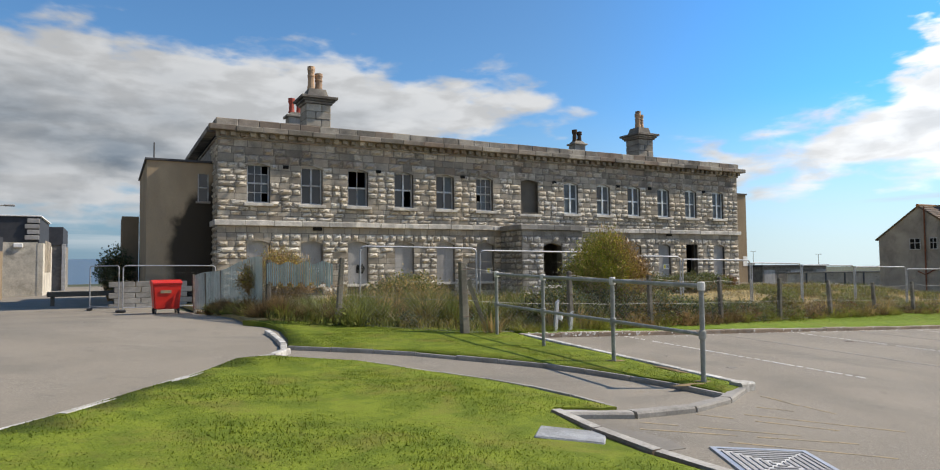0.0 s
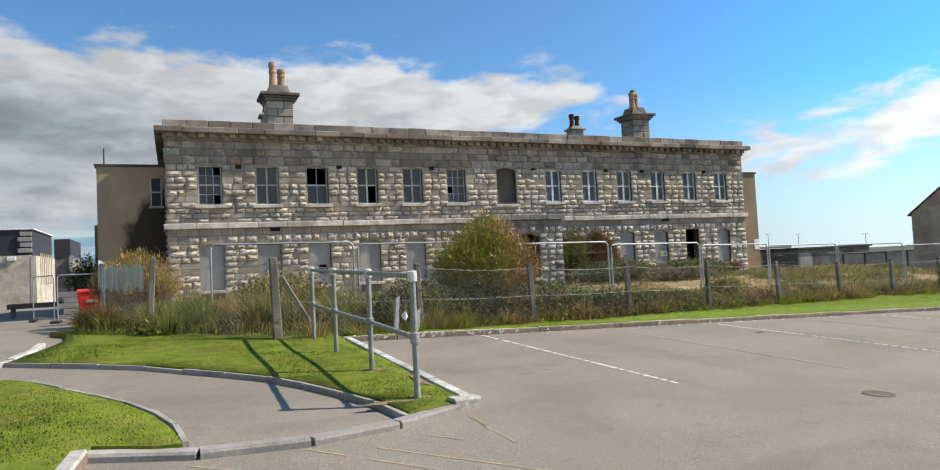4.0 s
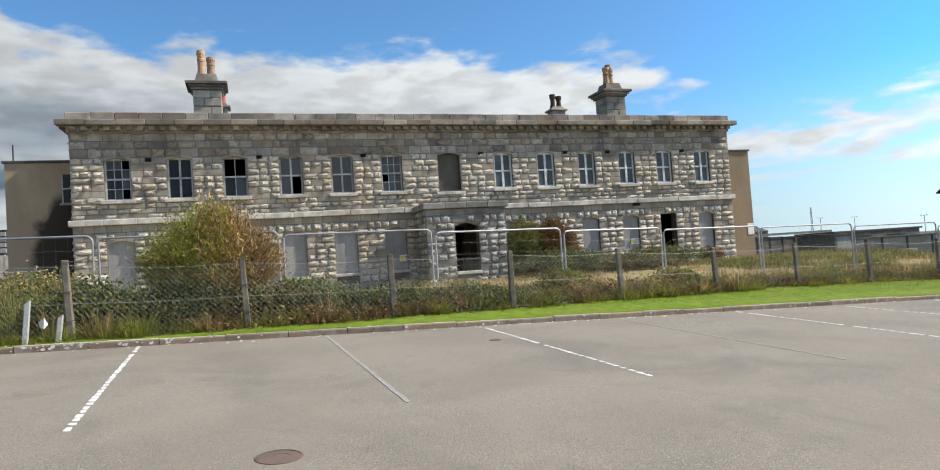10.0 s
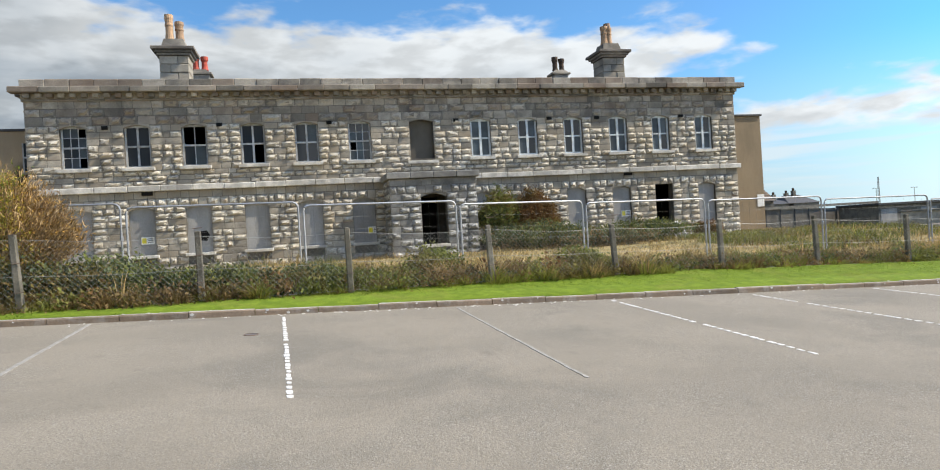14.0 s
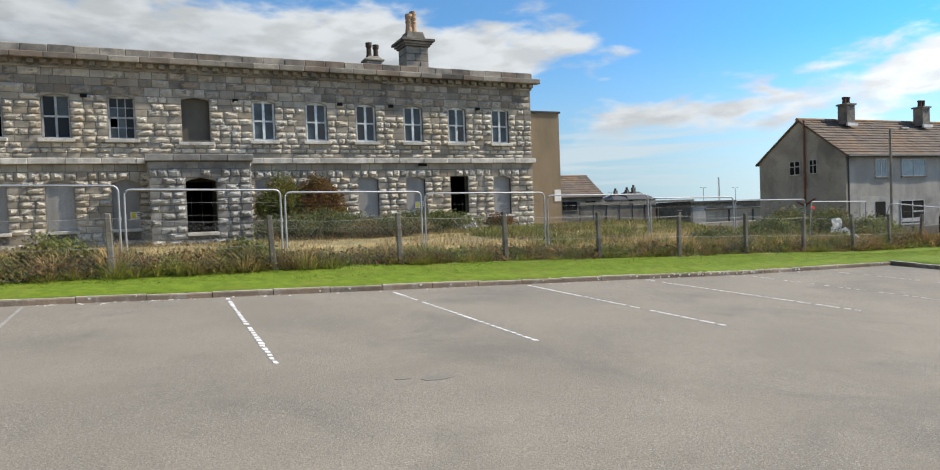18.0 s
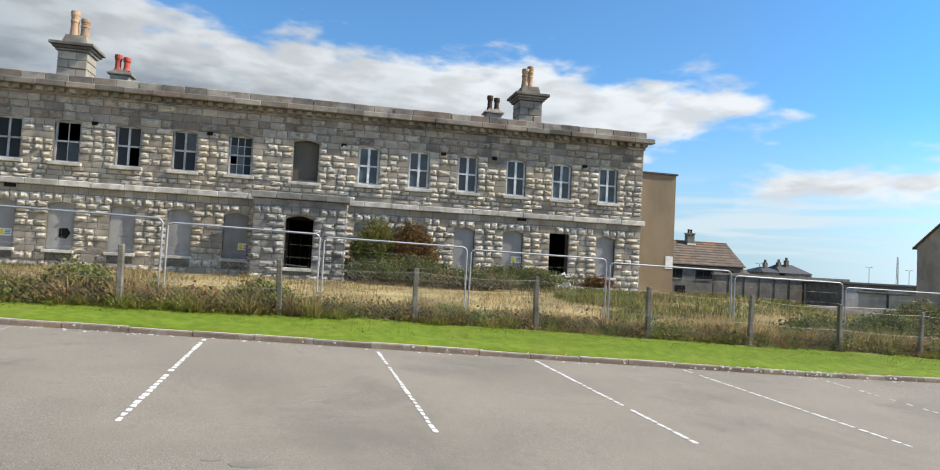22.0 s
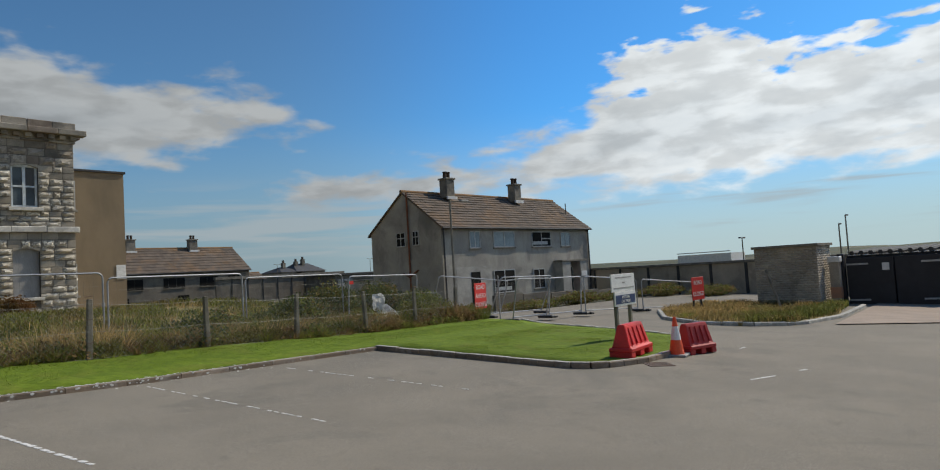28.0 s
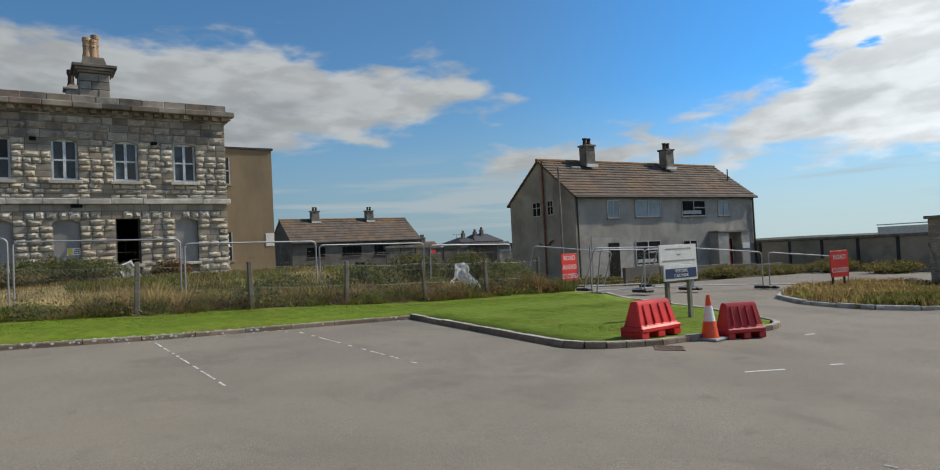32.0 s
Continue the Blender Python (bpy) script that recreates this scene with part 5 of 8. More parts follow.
# panelled boundary wall east of the house
def panel_wall(x0, y0, x1, y1, z, h, n, label):
    w = thing("boundary_wall", label, "wall")
    d = Vector((x1 - x0, y1 - y0, 0))
    ang = math.atan2(d.y, d.x)
    step = d.length / n
    m = Matrix.Translation((x0, y0, z)) @ Matrix.Rotation(ang, 4, "Z")
    for i in range(n):
        bm = boxed(i * step + 0.09, (i + 1) * step - 0.09, -0.05, 0.05, -0.6, h)
        bm.transform(m)
        part("panel", bm, M["panel_tan"], w)
        bm = boxed(i * step - 0.09, i * step + 0.09, -0.11, 0.11, -0.6, h, 0.01)
        bm.transform(m)
        part("post", bm, M["lead"], w)
    bm = boxed(0, d.length, -0.16, 0.16, h, h + 0.16, 0.02)
    bm.transform(m)
    part("coping", bm, M["concrete"], w)
    return w


panel_wall(64.5, -3.6, 60.5, -24.5, -1.35, 2.05, 9, "tan panelled boundary wall with dark posts and a concrete coping")
panel_wall(78, 12, 60.0, 18, -1.3, 2.2, 8, "tan panelled boundary wall with dark posts")

# brick pier block and dark gate
pier = thing("brick_enclosure", "square weathered brick enclosure with a flat concrete cap", "outbuilding")
part("core", boxed(50.1, 52.6, -24.05, -21.6, -1.5, 1.36), M["block"], pier)
part("cap", boxed(50.0, 52.7, -24.15, -21.5, 1.36, 1.47, 0.015), M["concrete"], pier)
gate = thing("yard_gate", "dark double-leaf gate with pale strap hinges", "gate")
for k in range(2):
    y = -28.2 + k * 1.75
    leaf = part("leaf", boxed(52.0, 52.08, y, y + 1.7, -1.35, 0.75, 0.01), M["gate_dark"], gate)
    for z in (-1.05, 0.45):
        part("hinge", boxed(51.97, 51.998, y if k == 0 else y + 0.9, y + 0.8 if k == 0 else y + 1.7, z, z + 0.07), M["slab"], leaf)
for y in (-28.45, -24.68):
    part("gate_post", boxed(51.85, 52.25, y, y + 0.25, -1.5, 0.95, 0.02), M["gate_dark"], gate)
part("gate_notice", boxed(51.96, 51.998, -26.3, -26.05, 0.2, 0.5), M["white"], gate)
pillar = thing("gate_pillar", "square concrete gate pillar with an orange band and a white top", "pillar", (51.55, -24.4, 0))
part("shaft", boxed(-0.19, 0.19, -0.19, 0.19, -1.5, 0.62, 0.02), M["block"], pillar)
part("band", boxed(-0.2, 0.2, -0.2, 0.2, -0.88, -0.42, 0.01), M["faded_orange"], pillar, "faded orange band")
part("cap", boxed(-0.24, 0.24, -0.24, 0.24, 0.62, 0.86, 0.03), M["white"], pillar, "white capstone")
bar = thing("leaning_bar", "grey timber bar leaning in the dry grass", "bar")
part("shaft", tube(bmesh.new(), [(46.35, -23.6, -1.05), (46.4, -23.1, 0.55)], 0.05, 6), M["concrete"], bar)
shed = thing("corrugated_shed", "dark yard shed with a corrugated roof edge", "shed")
part("wall", boxed(52.4, 58, -33, -24.7, -1.5, 0.85), M["gate_dark"], shed)
bm = bmesh.new()
for i in range(24):
    tube(bm, [(52.2, -33 + i * 0.35, 0.95), (58, -33 + i * 0.35, 1.05)], 0.10, 6)
part("corrugated_roof", bm, M["lead"], shed)
block = thing("distant_block", "low pale flat-roofed building behind the wall", "building")
part("wall", boxed(84, 88, -9.2, -4.0, -1.5, 1.45), M["white"], block)
part("railing", tube(bmesh.new(), [(83.9, -9.2, 1.62), (83.9, -4.0, 1.62)], 0.05, 6), M["white"], block)

# stone-walled building beyond the lane
lane = thing("lane_building", "low pale stone-walled building with dark cladding above", "building")
part("stone_wall", boxed(-20.0, -9.2, 19.2, 19.6, 0.1, 3.78), M["buff_stone"], lane)
part("end_wall", boxed(-9.2, -8.9, 19.18, 26.4, 0.1, 3.74), M["buff_stone"], lane)
part("cladding", boxed(-20.0, -9.14, 19.45, 26.9, 3.78, 5.40), M["slate"], lane, "dark slate-grey cladding")
part("roof_edge", boxed(-20.1, -9.02, 19.35, 27.0, 5.40, 5.48, 0.01), M["white"], lane)
for k in range(4):
    part("quoin", boxed(-9.9 + 0.12 * (k % 2), -9.14, 19.3, 19.449, 3.95 + 0.35 * k, 4.22 + 0.35 * k, 0.02), M["board"], lane)
for k in range(7):
    part("slat", boxed(-8.9, -8.86, 20.6 + k * 0.7, 20.75 + k * 0.7, 1.9, 3.95, 0.01), M["panel_tan"], lane)
part("rear_block", boxed(-9.6, -8.5, 31.3, 38, 4.0, 5.45), M["slate"], lane)
part("rear_wall", boxed(-9.6, -8.45, 31.35, 38, 0.1, 4.0), M["concrete"], lane)
part("rear_post", boxed(-8.55, -8.3, 31.1, 31.34, 0.1, 4.1), M["slab"], lane)
for x in (-9.95, -11.4):
    part("wall_lamp", boxed(x - 0.5, x, 19.08, 19.198, 3.45, 3.72, 0.03), M["white"], lane, "small white bulkhead lamp")
# gabled shed seen past the west wing
gsh = thing("gabled_shed", "grey gabled shed with a pale verge and brown roof", "shed")
part("wall", prism(bmesh.new(), [(-24.8, 0.1), (-16.45, 0.1), (-16.45, 3.62), (-20.6, 5.78), (-24.8, 3.62)], "y", 17.2, 34), M["concrete"], gsh)
part("roof", prism(bmesh.new(), [(-25.1, 3.5), (-20.6, 5.82), (-16.1, 3.5), (-16.1, 3.64), (-20.6, 5.96), (-25.1, 3.64)], "y", 17.05, 34.2), M["shed_roof"], gsh)
for a, b in ((-20.6, -25.15), (-20.6, -16.05)):
    part("verge_board", prism(bmesh.new(), [(a, 5.80), (b, 3.44), (b, 3.70), (a, 6.06)], "y", 16.95, 17.049), M["lead" if b < a else "kerb_pale"], gsh)
part("lean_to", boxed(-24.8, -16.2, 15.6, 17.19, 0.1, 3.0), M["slab"], gsh, "pale flat-roofed front bay")
part("lean_to_roof", boxed(-24.9, -16.05, 15.4, 17.19, 3.0, 3.18, 0.02), M["white"], gsh)
for a, b, lo, hi, m in ((-22.6, -21.3, 1.7, 2.5, "dark"), (-18.85, -18.5, 0.4, 2.6, "dark"), (-20.9, -20.2, 0.3, 2.6, "board")):
    w = part("door" if lo < 1 else "window", boxed(a, b, 15.56, 15.599, lo, hi), M[m], gsh)
    part("frame", box(box(boxed(a - 0.12, a, 15.54, 15.598, lo, hi), b, b + 0.12, 15.54, 15.598, lo, hi), a - 0.12, b + 0.12, 15.54, 15.598, hi, hi + 0.12), M["white"], w)
side = thing("dark_annexe", "low annexe with a black top band and blue-grey windows", "building")
side.matrix_basis = pose(-10.55, 13.95, 0, 0, 0, math.degrees(math.atan2(3.5, -5.9)))
part("wall", boxed(0, 6.7, -0.3, 0, 0.1, 3.1), M["render"], side)
# black band along the annexe top, above the brown wall
part("fascia", boxed(0, 6.75, -0.3, 0.12, 3.1, 3.86, 0.01), M["slate"], side, "black band along the top")
part("ledge", boxed(0, 6.7, 0.0, 0.2, 2.38, 2.5), M["lead"], side)
for k in range(4):
    w = part("window", boxed(0.35 + k * 1.25, 1.45 + k * 1.25, -0.02, 0.03, 1.0, 2.3), M["house_pane"], side)
    part("window_frame", box(box(boxed(0.3 + k * 1.25, 0.36 + k * 1.25, 0.0, 0.05, 1.0, 2.3), 1.44 + k * 1.25, 1.5 + k * 1.25, 0.0, 0.05, 1.0, 2.3), 0.36 + k * 1.25, 1.44 + k * 1.25, 0.0, 0.05, 1.6, 1.66), M["sash"], w)
hall = thing("buff_hall", "plain buff flat-roofed hall with a white roof edge", "building")
part("wall", boxed(-45, -26.15, 9, 21, 0.2, 7.4), M["render"], hall)
part("roof_edge", boxed(-45.2, -26.0, 8.8, 21.2, 7.4, 7.6, 0.02), M["white"], hall)


# ---------------- kerbs, markings, covers ----------------
def resample(pts, step):
    """Points at even steps along a line."""
    out, seg = [], []
    total = sum(math.dist(a, b) for a, b in zip(pts, pts[1:]))
    n = max(1, round(total / step))
    for k in range(n + 1):
        d = total * k / n
        for a, b in zip(pts, pts[1:]):
            s = math.dist(a, b)
            if d <= s + 1e-9 or (a, b) == (pts[-2], pts[-1]):
                f = min(1.0, d / s)
                out.append((a[0] + (b[0] - a[0]) * f, a[1] + (b[1] - a[1]) * f))
                break
            d -= s
    return out


def kerb_run(name, pts, width, up, label, step=0.9, material="kerb", seed=1):
    k = thing(name, label, "kerb", kind="structure")
    rng = random.Random(seed)
    line = resample(pts, step)
    for a, b in zip(line, line[1:]):
        dx, dy = b[0] - a[0], b[1] - a[1]
        s = math.hypot(dx, dy)
        nx, ny = -dy / s * width / 2, dx / s * width / 2
        gx, gy = dx / s * 0.006, dy / s * 0.006
        j = rng.uniform(-0.008, 0.008)
        bm = bmesh.new()
        cols = []
        for p, sg in ((a, 1), (b, -1)):
            z = land(*p)
            x, y = p[0] + gx * sg, p[1] + gy * sg
            cols.append([bm.verts.new(v) for v in ((x - nx, y - ny, z - 0.12), (x - nx, y - ny, z + up + j - 0.02), (x - nx * 0.8, y - ny * 0.8, z + up + j),
                                                   (x + nx * 0.8, y + ny * 0.8, z + up + j), (x + nx, y + ny, z + up + j - 0.02), (x + nx, y + ny, z - 0.12))])
        u, v = cols
        for i in range(6):
            f = bm.faces.new((u[i], u[(i + 1) % 6], v[(i + 1) % 6], v[i]))
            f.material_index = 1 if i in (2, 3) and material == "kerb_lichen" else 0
        bm.faces.new(u[::-1])
        bm.faces.new(v)
        bmesh.ops.recalc_face_normals(bm, faces=bm.faces)
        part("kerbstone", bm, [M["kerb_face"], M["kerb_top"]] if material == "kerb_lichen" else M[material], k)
    return k


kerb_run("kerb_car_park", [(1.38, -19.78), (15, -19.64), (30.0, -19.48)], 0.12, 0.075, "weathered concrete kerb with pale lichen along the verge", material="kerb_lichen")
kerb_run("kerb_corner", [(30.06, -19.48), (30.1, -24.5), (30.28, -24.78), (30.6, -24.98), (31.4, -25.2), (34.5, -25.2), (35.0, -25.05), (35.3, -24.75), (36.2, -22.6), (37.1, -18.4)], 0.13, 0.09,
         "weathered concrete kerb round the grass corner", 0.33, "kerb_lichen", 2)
kerb_run("kerb_nook", [(1.45, -24.56), (1.45, -19.9)], 0.12, 0.07, "lichen-spotted concrete kerb beside the grass", material="kerb_pale", seed=3)
kerb_run("kerb_dropped", [(1.24, -24.75), (0.98, -24.92), (0.66, -25.06), (0.36, -25.24), (0.06, -25.30), (-0.6, -25.37), (-1.2, -25.3), (-1.64, -25.1)], 0.14, 0.05, "dropped pale kerb across the foot of the path", 0.8, "kerb", 4)
kerb_run("kerb_corner_block", [(1.50, -24.66), (1.22, -24.70)], 0.17, 0.095, "square lichened corner block of the kerb", 0.6, "kerb_pale", 14)
kerb_run("edging_upper", [(0.72, -24.98), (0.68, -24.72), (0.60, -24.24), (0.53, -24.10), (0.38, -23.72), (0.2, -23.30), (-0.12, -22.73), (-0.38, -22.40), (-0.70, -22.13), (-0.96, -21.85), (-1.3, -21.46), (-2.06, -20.98), (-2.97, -20.5)], 0.05, 0.042, "thin concrete edging along the path", 0.6, "kerb", 5)
kerb_run("edging_lower", [(-1.0, -25.18), (-1.02, -24.85), (-1.12, -24.3), (-1.48, -23.5), (-1.93, -22.8), (-2.47, -22.05), (-3.0, -21.7), (-3.38, -21.45)], 0.05, 0.06, "thin concrete edging along the path", 0.6, "kerb", 6)
kerb_run("kerb_lane", [(-8.4, -26.95), (-5.88, -24.4), (-5.58, -24.09), (-5.12, -23.5), (-4.41, -22.53), (-3.8, -21.58), (-3.3, -21.3), (-3.06, -20.85)], 0.10, 0.06, "low white-lichened kerb along the lane", 0.6, "kerb_pale", 7)
kerb_run("kerb_turn", [(-3.08, -20.72), (-2.98, -20.3), (-2.93, -19.9), (-2.88, -19.3), (-2.87, -18.6)], 0.10, 0.045, "curved pale kerb at the lane corner", 0.6, "kerb_pale", 8)
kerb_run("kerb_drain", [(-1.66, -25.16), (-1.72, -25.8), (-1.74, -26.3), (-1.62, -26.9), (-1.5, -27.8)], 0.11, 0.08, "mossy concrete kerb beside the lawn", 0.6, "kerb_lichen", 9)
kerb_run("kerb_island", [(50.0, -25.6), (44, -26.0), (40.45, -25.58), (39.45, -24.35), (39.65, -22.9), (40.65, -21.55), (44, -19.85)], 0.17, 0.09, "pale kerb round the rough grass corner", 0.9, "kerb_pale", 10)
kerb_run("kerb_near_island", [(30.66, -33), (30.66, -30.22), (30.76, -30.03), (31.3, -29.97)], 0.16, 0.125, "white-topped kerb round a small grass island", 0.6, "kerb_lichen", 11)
kerb_run("kerb_far_side", [(32.42, -29.8), (36, -30.45)], 0.16, 0.10, "white-topped kerb stub beyond the island", 0.7, "kerb_lichen", 12)


def ground_patch(bm, pts, lift=0.006, thick=0.03):
    top = [bm.verts.new((x, y, land(x, y) - 0.012 + lift)) for x, y in pts]
    low = [bm.verts.new((x, y, land(x, y) - 0.012 - thick)) for x, y in pts]
    bm.faces.new(top)
    for k in range(len(pts)):
        j = (k + 1) % len(pts)
        bm.faces.new((top[k], low[k], low[j], top[j]))
    bmesh.ops.recalc_face_normals(bm, faces=bm.faces)


def parking_line(x0, x1, worn, rng, thin=0.03, y0=-19.86, y1=-24.5, dash=0.15, gaps=0.05, full=1.0):
    line = thing("parking_line", "faint worn white parking-bay line" if worn else "patchy white parking-bay line of worn dashes", "road marking", group="parking-bay lines")
    n = round(abs(y1 - y0) / dash)
    for i in range(n):
        a, b = y0 + (y1 - y0) * i / n, y0 + (y1 - y0) * (i + (1.0 if worn else rng.uniform(0.42, 0.76))) / n
        if rng.random() < (0.0 if worn else gaps):
            continue
        xa, xb = x0 + (x1 - x0) * i / n, x0 + (x1 - x0) * (i + 1) / n
        w = thin if worn else rng.uniform(0.019, 0.030) * full
        e = rng.uniform(-0.008, 0.008)
        bm = bmesh.new()
        ground_patch(bm, [(xa - w + e, a), (xa - w * 0.5, a + 0.012), (xa + w, a), (xb + w + e, b), (xb, b - 0.012), (xb - w, b)], 0.004, 0.02)
        part("dash", bm, M["faint_white" if worn else "road_white"], line)


rng = random.Random(21)
LINES = ((3.8, -19.86, 3.95, -24.6), (6.41, -19.88, 6.57, -24.63), (8.94, -20.05, 9.12, -24.55), (11.5, -19.86, 11.6, -24.52), (14.1, -19.86, 14.15, -24.34),
         (16.67, -19.82, 16.9, -24.29), (19.3, -19.83, 19.6, -24.3), (22.05, -19.75, 22.45, -24.1), (24.8, -19.95, 24.93, -24.3), (27.28, -20.1, 27.5, -24.48))
for i, (a, ya, b, yb) in enumerate(LINES):
    parking_line(a, b, i in (1, 3), rng, 0.024 if i < 2 else 0.018, ya, yb, gaps=0.05 if i < 8 else 0.3, full=1.0 if i < 8 else 0.6)
lane_line = thing("lane_dashes", "short worn white dashes on the road", "road marking")
for x, y, dx, dy in ((30.57, -27.34, 0.56, -0.19), (31.9, -27.7, 0.2, -0.07), (34.32, -25.95, 0.3, -0.02), (28.26, -30.05, 0.02, -0.09), (28.28, -30.18, 0.0, -0.16), (28.27, -30.38, 0.0, -0.06), (28.27, -30.50, 0.0, -0.16), (28.28, -30.71, 0.0, -0.2), (28.28, -31.0, 0.0, -0.2)):
    bm = bmesh.new()
    n = Vector((-dy, dx)).normalized() * 0.02
    ground_patch(bm, [(x - n.x, y - n.y), (x + dx - n.x, y + dy - n.y), (x + dx + n.x, y + dy + n.y), (x + n.x, y + n.y)], 0.004, 0.02)
    part("dash", bm, M["road_white" if x > 30 else "faint_white"], lane_line)
hatch = thing("yellow_hatching", "faded yellow hatching on the asphalt", "road marking")
for (x, y), (x2, y2) in (((-0.99, -25.51), (0.07, -26.36)), ((-1.16, -25.7), (0.32, -26.71)), ((-0.21, -25.44), (0.61, -26.36)), ((0.27, -25.6), (1.2, -26.6)),
                         ((1.27, -25.0), (1.26, -25.9)), ((1.29, -25.05), (1.24, -25.5)), ((-0.87, -26.16), (0.2, -27.1)), ((0.7, -25.4), (1.05, -25.8))):
    d = Vector((x2 - x, y2 - y))
    n = Vector((-d.y, d.x)).normalized() * 0.016
    k = max(2, int(d.length / 0.16))
    for i in range(k):
        if rng.random() < 0.22:
            continue
        w = rng.uniform(0.5, 1.1)
        p, q = Vector((x, y)) + d * (i / k), Vector((x, y)) + d * ((i + 0.97) / k)
        bm = bmesh.new()
        ground_patch(bm, [tuple(p - n * w), tuple(q - n), tuple(q + n * w), tuple(p + n)], 0.003, 0.02)
        part("dash", bm, M["road_yellow"], hatch)
repair = thing("asphalt_patch", "rough dark patch of crumbling asphalt beside the kerb", "road patch")
bm = bmesh.new()
ground_patch(bm, [(-1.60, -25.30), (-1.42, -25.62), (-1.22, -25.80), (-1.18, -26.06), (-1.24, -26.30), (-1.58, -26.30), (-1.70, -25.9)], 0.005, 0.03)
part("surface", bm, M["tar"], repair)


def tilt_at(x, y):
    """A pose on the sloping asphalt."""
    n = Vector((land(x - 0.5, y) - land(x + 0.5, y), land(x, y - 0.5) - land(x, y + 0.5), 1)).normalized()
    return Matrix.Translation((x, y, land(x, y) - 0.012)) @ n.to_track_quat("Z", "Y").to_matrix().to_4x4()


def round_cover(x, y, r, name, label, m):
    c = thing(name, label, "manhole cover")
    c.matrix_basis = tilt_at(x, y)
    part("frame", lathe(bmesh.new(), [(r * 1.1, -0.05), (r * 1.1, 0.005), (r, 0.006), (r, -0.05)], 20), M["rust"], c)
    part("lid", lathe(bmesh.new(), [(r * 0.98, -0.05), (r * 0.98, 0.003), (r * 0.5, 0.004), (r * 0.49, 0.0015), (r * 0.2, 0.002)], 20), M[m], c)


round_cover(5.44, -25.8, 0.14, "manhole_cover", "round rusty manhole cover set in the asphalt", "rust")
round_cover(8.6, -21.4, 0.08, "water_cover", "small round iron water cover in the asphalt", "iron")
stain = thing("asphalt_stain", "small dark crumbled patches in the asphalt", "road patch")
for x, y, r in ((15.33, -25.28, 0.10), (15.05, -25.2, 0.05), (2.72, -23.37, 0.07), (3.08, -23.24, 0.03), (2.58, -22.22, 0.03)):
    bm = bmesh.new()
    ground_patch(bm, [(x + r * (1.6 + 0.5 * math.sin(3.1 * k)) * math.cos(k * 0.785), y + r * (0.7 + 0.2 * math.cos(2.3 * k)) * math.sin(k * 0.785)) for k in range(8)], 0.003, 0.02)
    part("patch", bm, M["tar"], stain)


def grating(x, y, size, label, m, bars, rz=0):
    g = thing("drain_grating", label, "drain")
    g.matrix_basis = tilt_at(x, y) @ pose(0, 0, 0, 0, 0, rz)
    s = size / 2
    fr = bmesh.new()
    for a in ((-s, s, -s, -s + 0.03), (-s, s, s - 0.03, s), (-s, -s + 0.03, -s + 0.03, s - 0.03), (s - 0.03, s, -s + 0.03, s - 0.03)):
        box(fr, *a, -0.05, 0.012)
    part("frame", fr, M[m], g)
    # near-black block close under the bars; the pit's shade is its colour
    part("pit", boxed(-s + 0.03, s - 0.03, -s + 0.03, s - 0.03, -0.05, -0.002), M["dark"], g)
    for i in range(bars):
        t = -s + 0.05 + (size - 0.1) * i / (bars - 1)
        part("bar", boxed(t - 0.013, t + 0.013, -s + 0.03, s - 0.03, -0.03, 0.009), M[m], g)
    for i in range(bars // 2):
        t = -s + 0.06 + (size - 0.12) * i / (bars // 2 - 1)
        part("cross_bar", boxed(-s + 0.03, s - 0.03, t - 0.016, t + 0.016, -0.03, 0.007), M[m], g)


grating(6.26, -27.42, 0.58, "square rusty red iron drain grating", "rust_red", 13, 8)
grating(31.3, -25.52, 0.45, "square rusty drain grating by the kerb", "rust", 9, 10)
plate = thing("hatched_cover", "square pale metal access cover with raised chevrons", "manhole cover")
plate.matrix_basis = tilt_at(-0.88, -26.86) @ pose(0, 0, 0, 0, 0, 14)
part("frame", box(box(box(boxed(-0.38, 0.38, -0.38, -0.34, -0.05, 0.014), -0.38, 0.38, 0.34, 0.38, -0.05, 0.014), -0.38, -0.34, -0.34, 0.34, -0.05, 0.014), 0.34, 0.38, -0.34, 0.34, -0.05, 0.014), M["galv"], plate)
part("plate", boxed(-0.33, 0.33, -0.33, 0.33, -0.05, 0.006), M["slab"], plate)
for q in range(4):
    for k in range(6):
        r = 0.05 + k * 0.052
        bm = boxed(-r + 0.02, r - 0.02, r - 0.012, r + 0.012, 0.006, 0.014)
        bm.transform(Matrix.Rotation(q * math.pi / 2, 4, "Z"))
        part("chevron_rib", bm, M["board"], plate)
slab = thing("lawn_slab", "pale rough concrete slab sunk in the lawn", "slab")
slab.matrix_basis = tilt_at(-2.02, -25.86)
rise = 0.012 + 0.058 + 0.04 * noise.noise(Vector((-2.02 * 0.7, -25.86 * 0.7, 3.0)))
part("top", boxed(-0.15, 0.20, -0.27, 0.27, -0.1, rise + 0.022, 0.012), M["slab_grey"], slab)


soil = thing("bare_soil", "worn patches of bare brown soil in the grass", "soil")
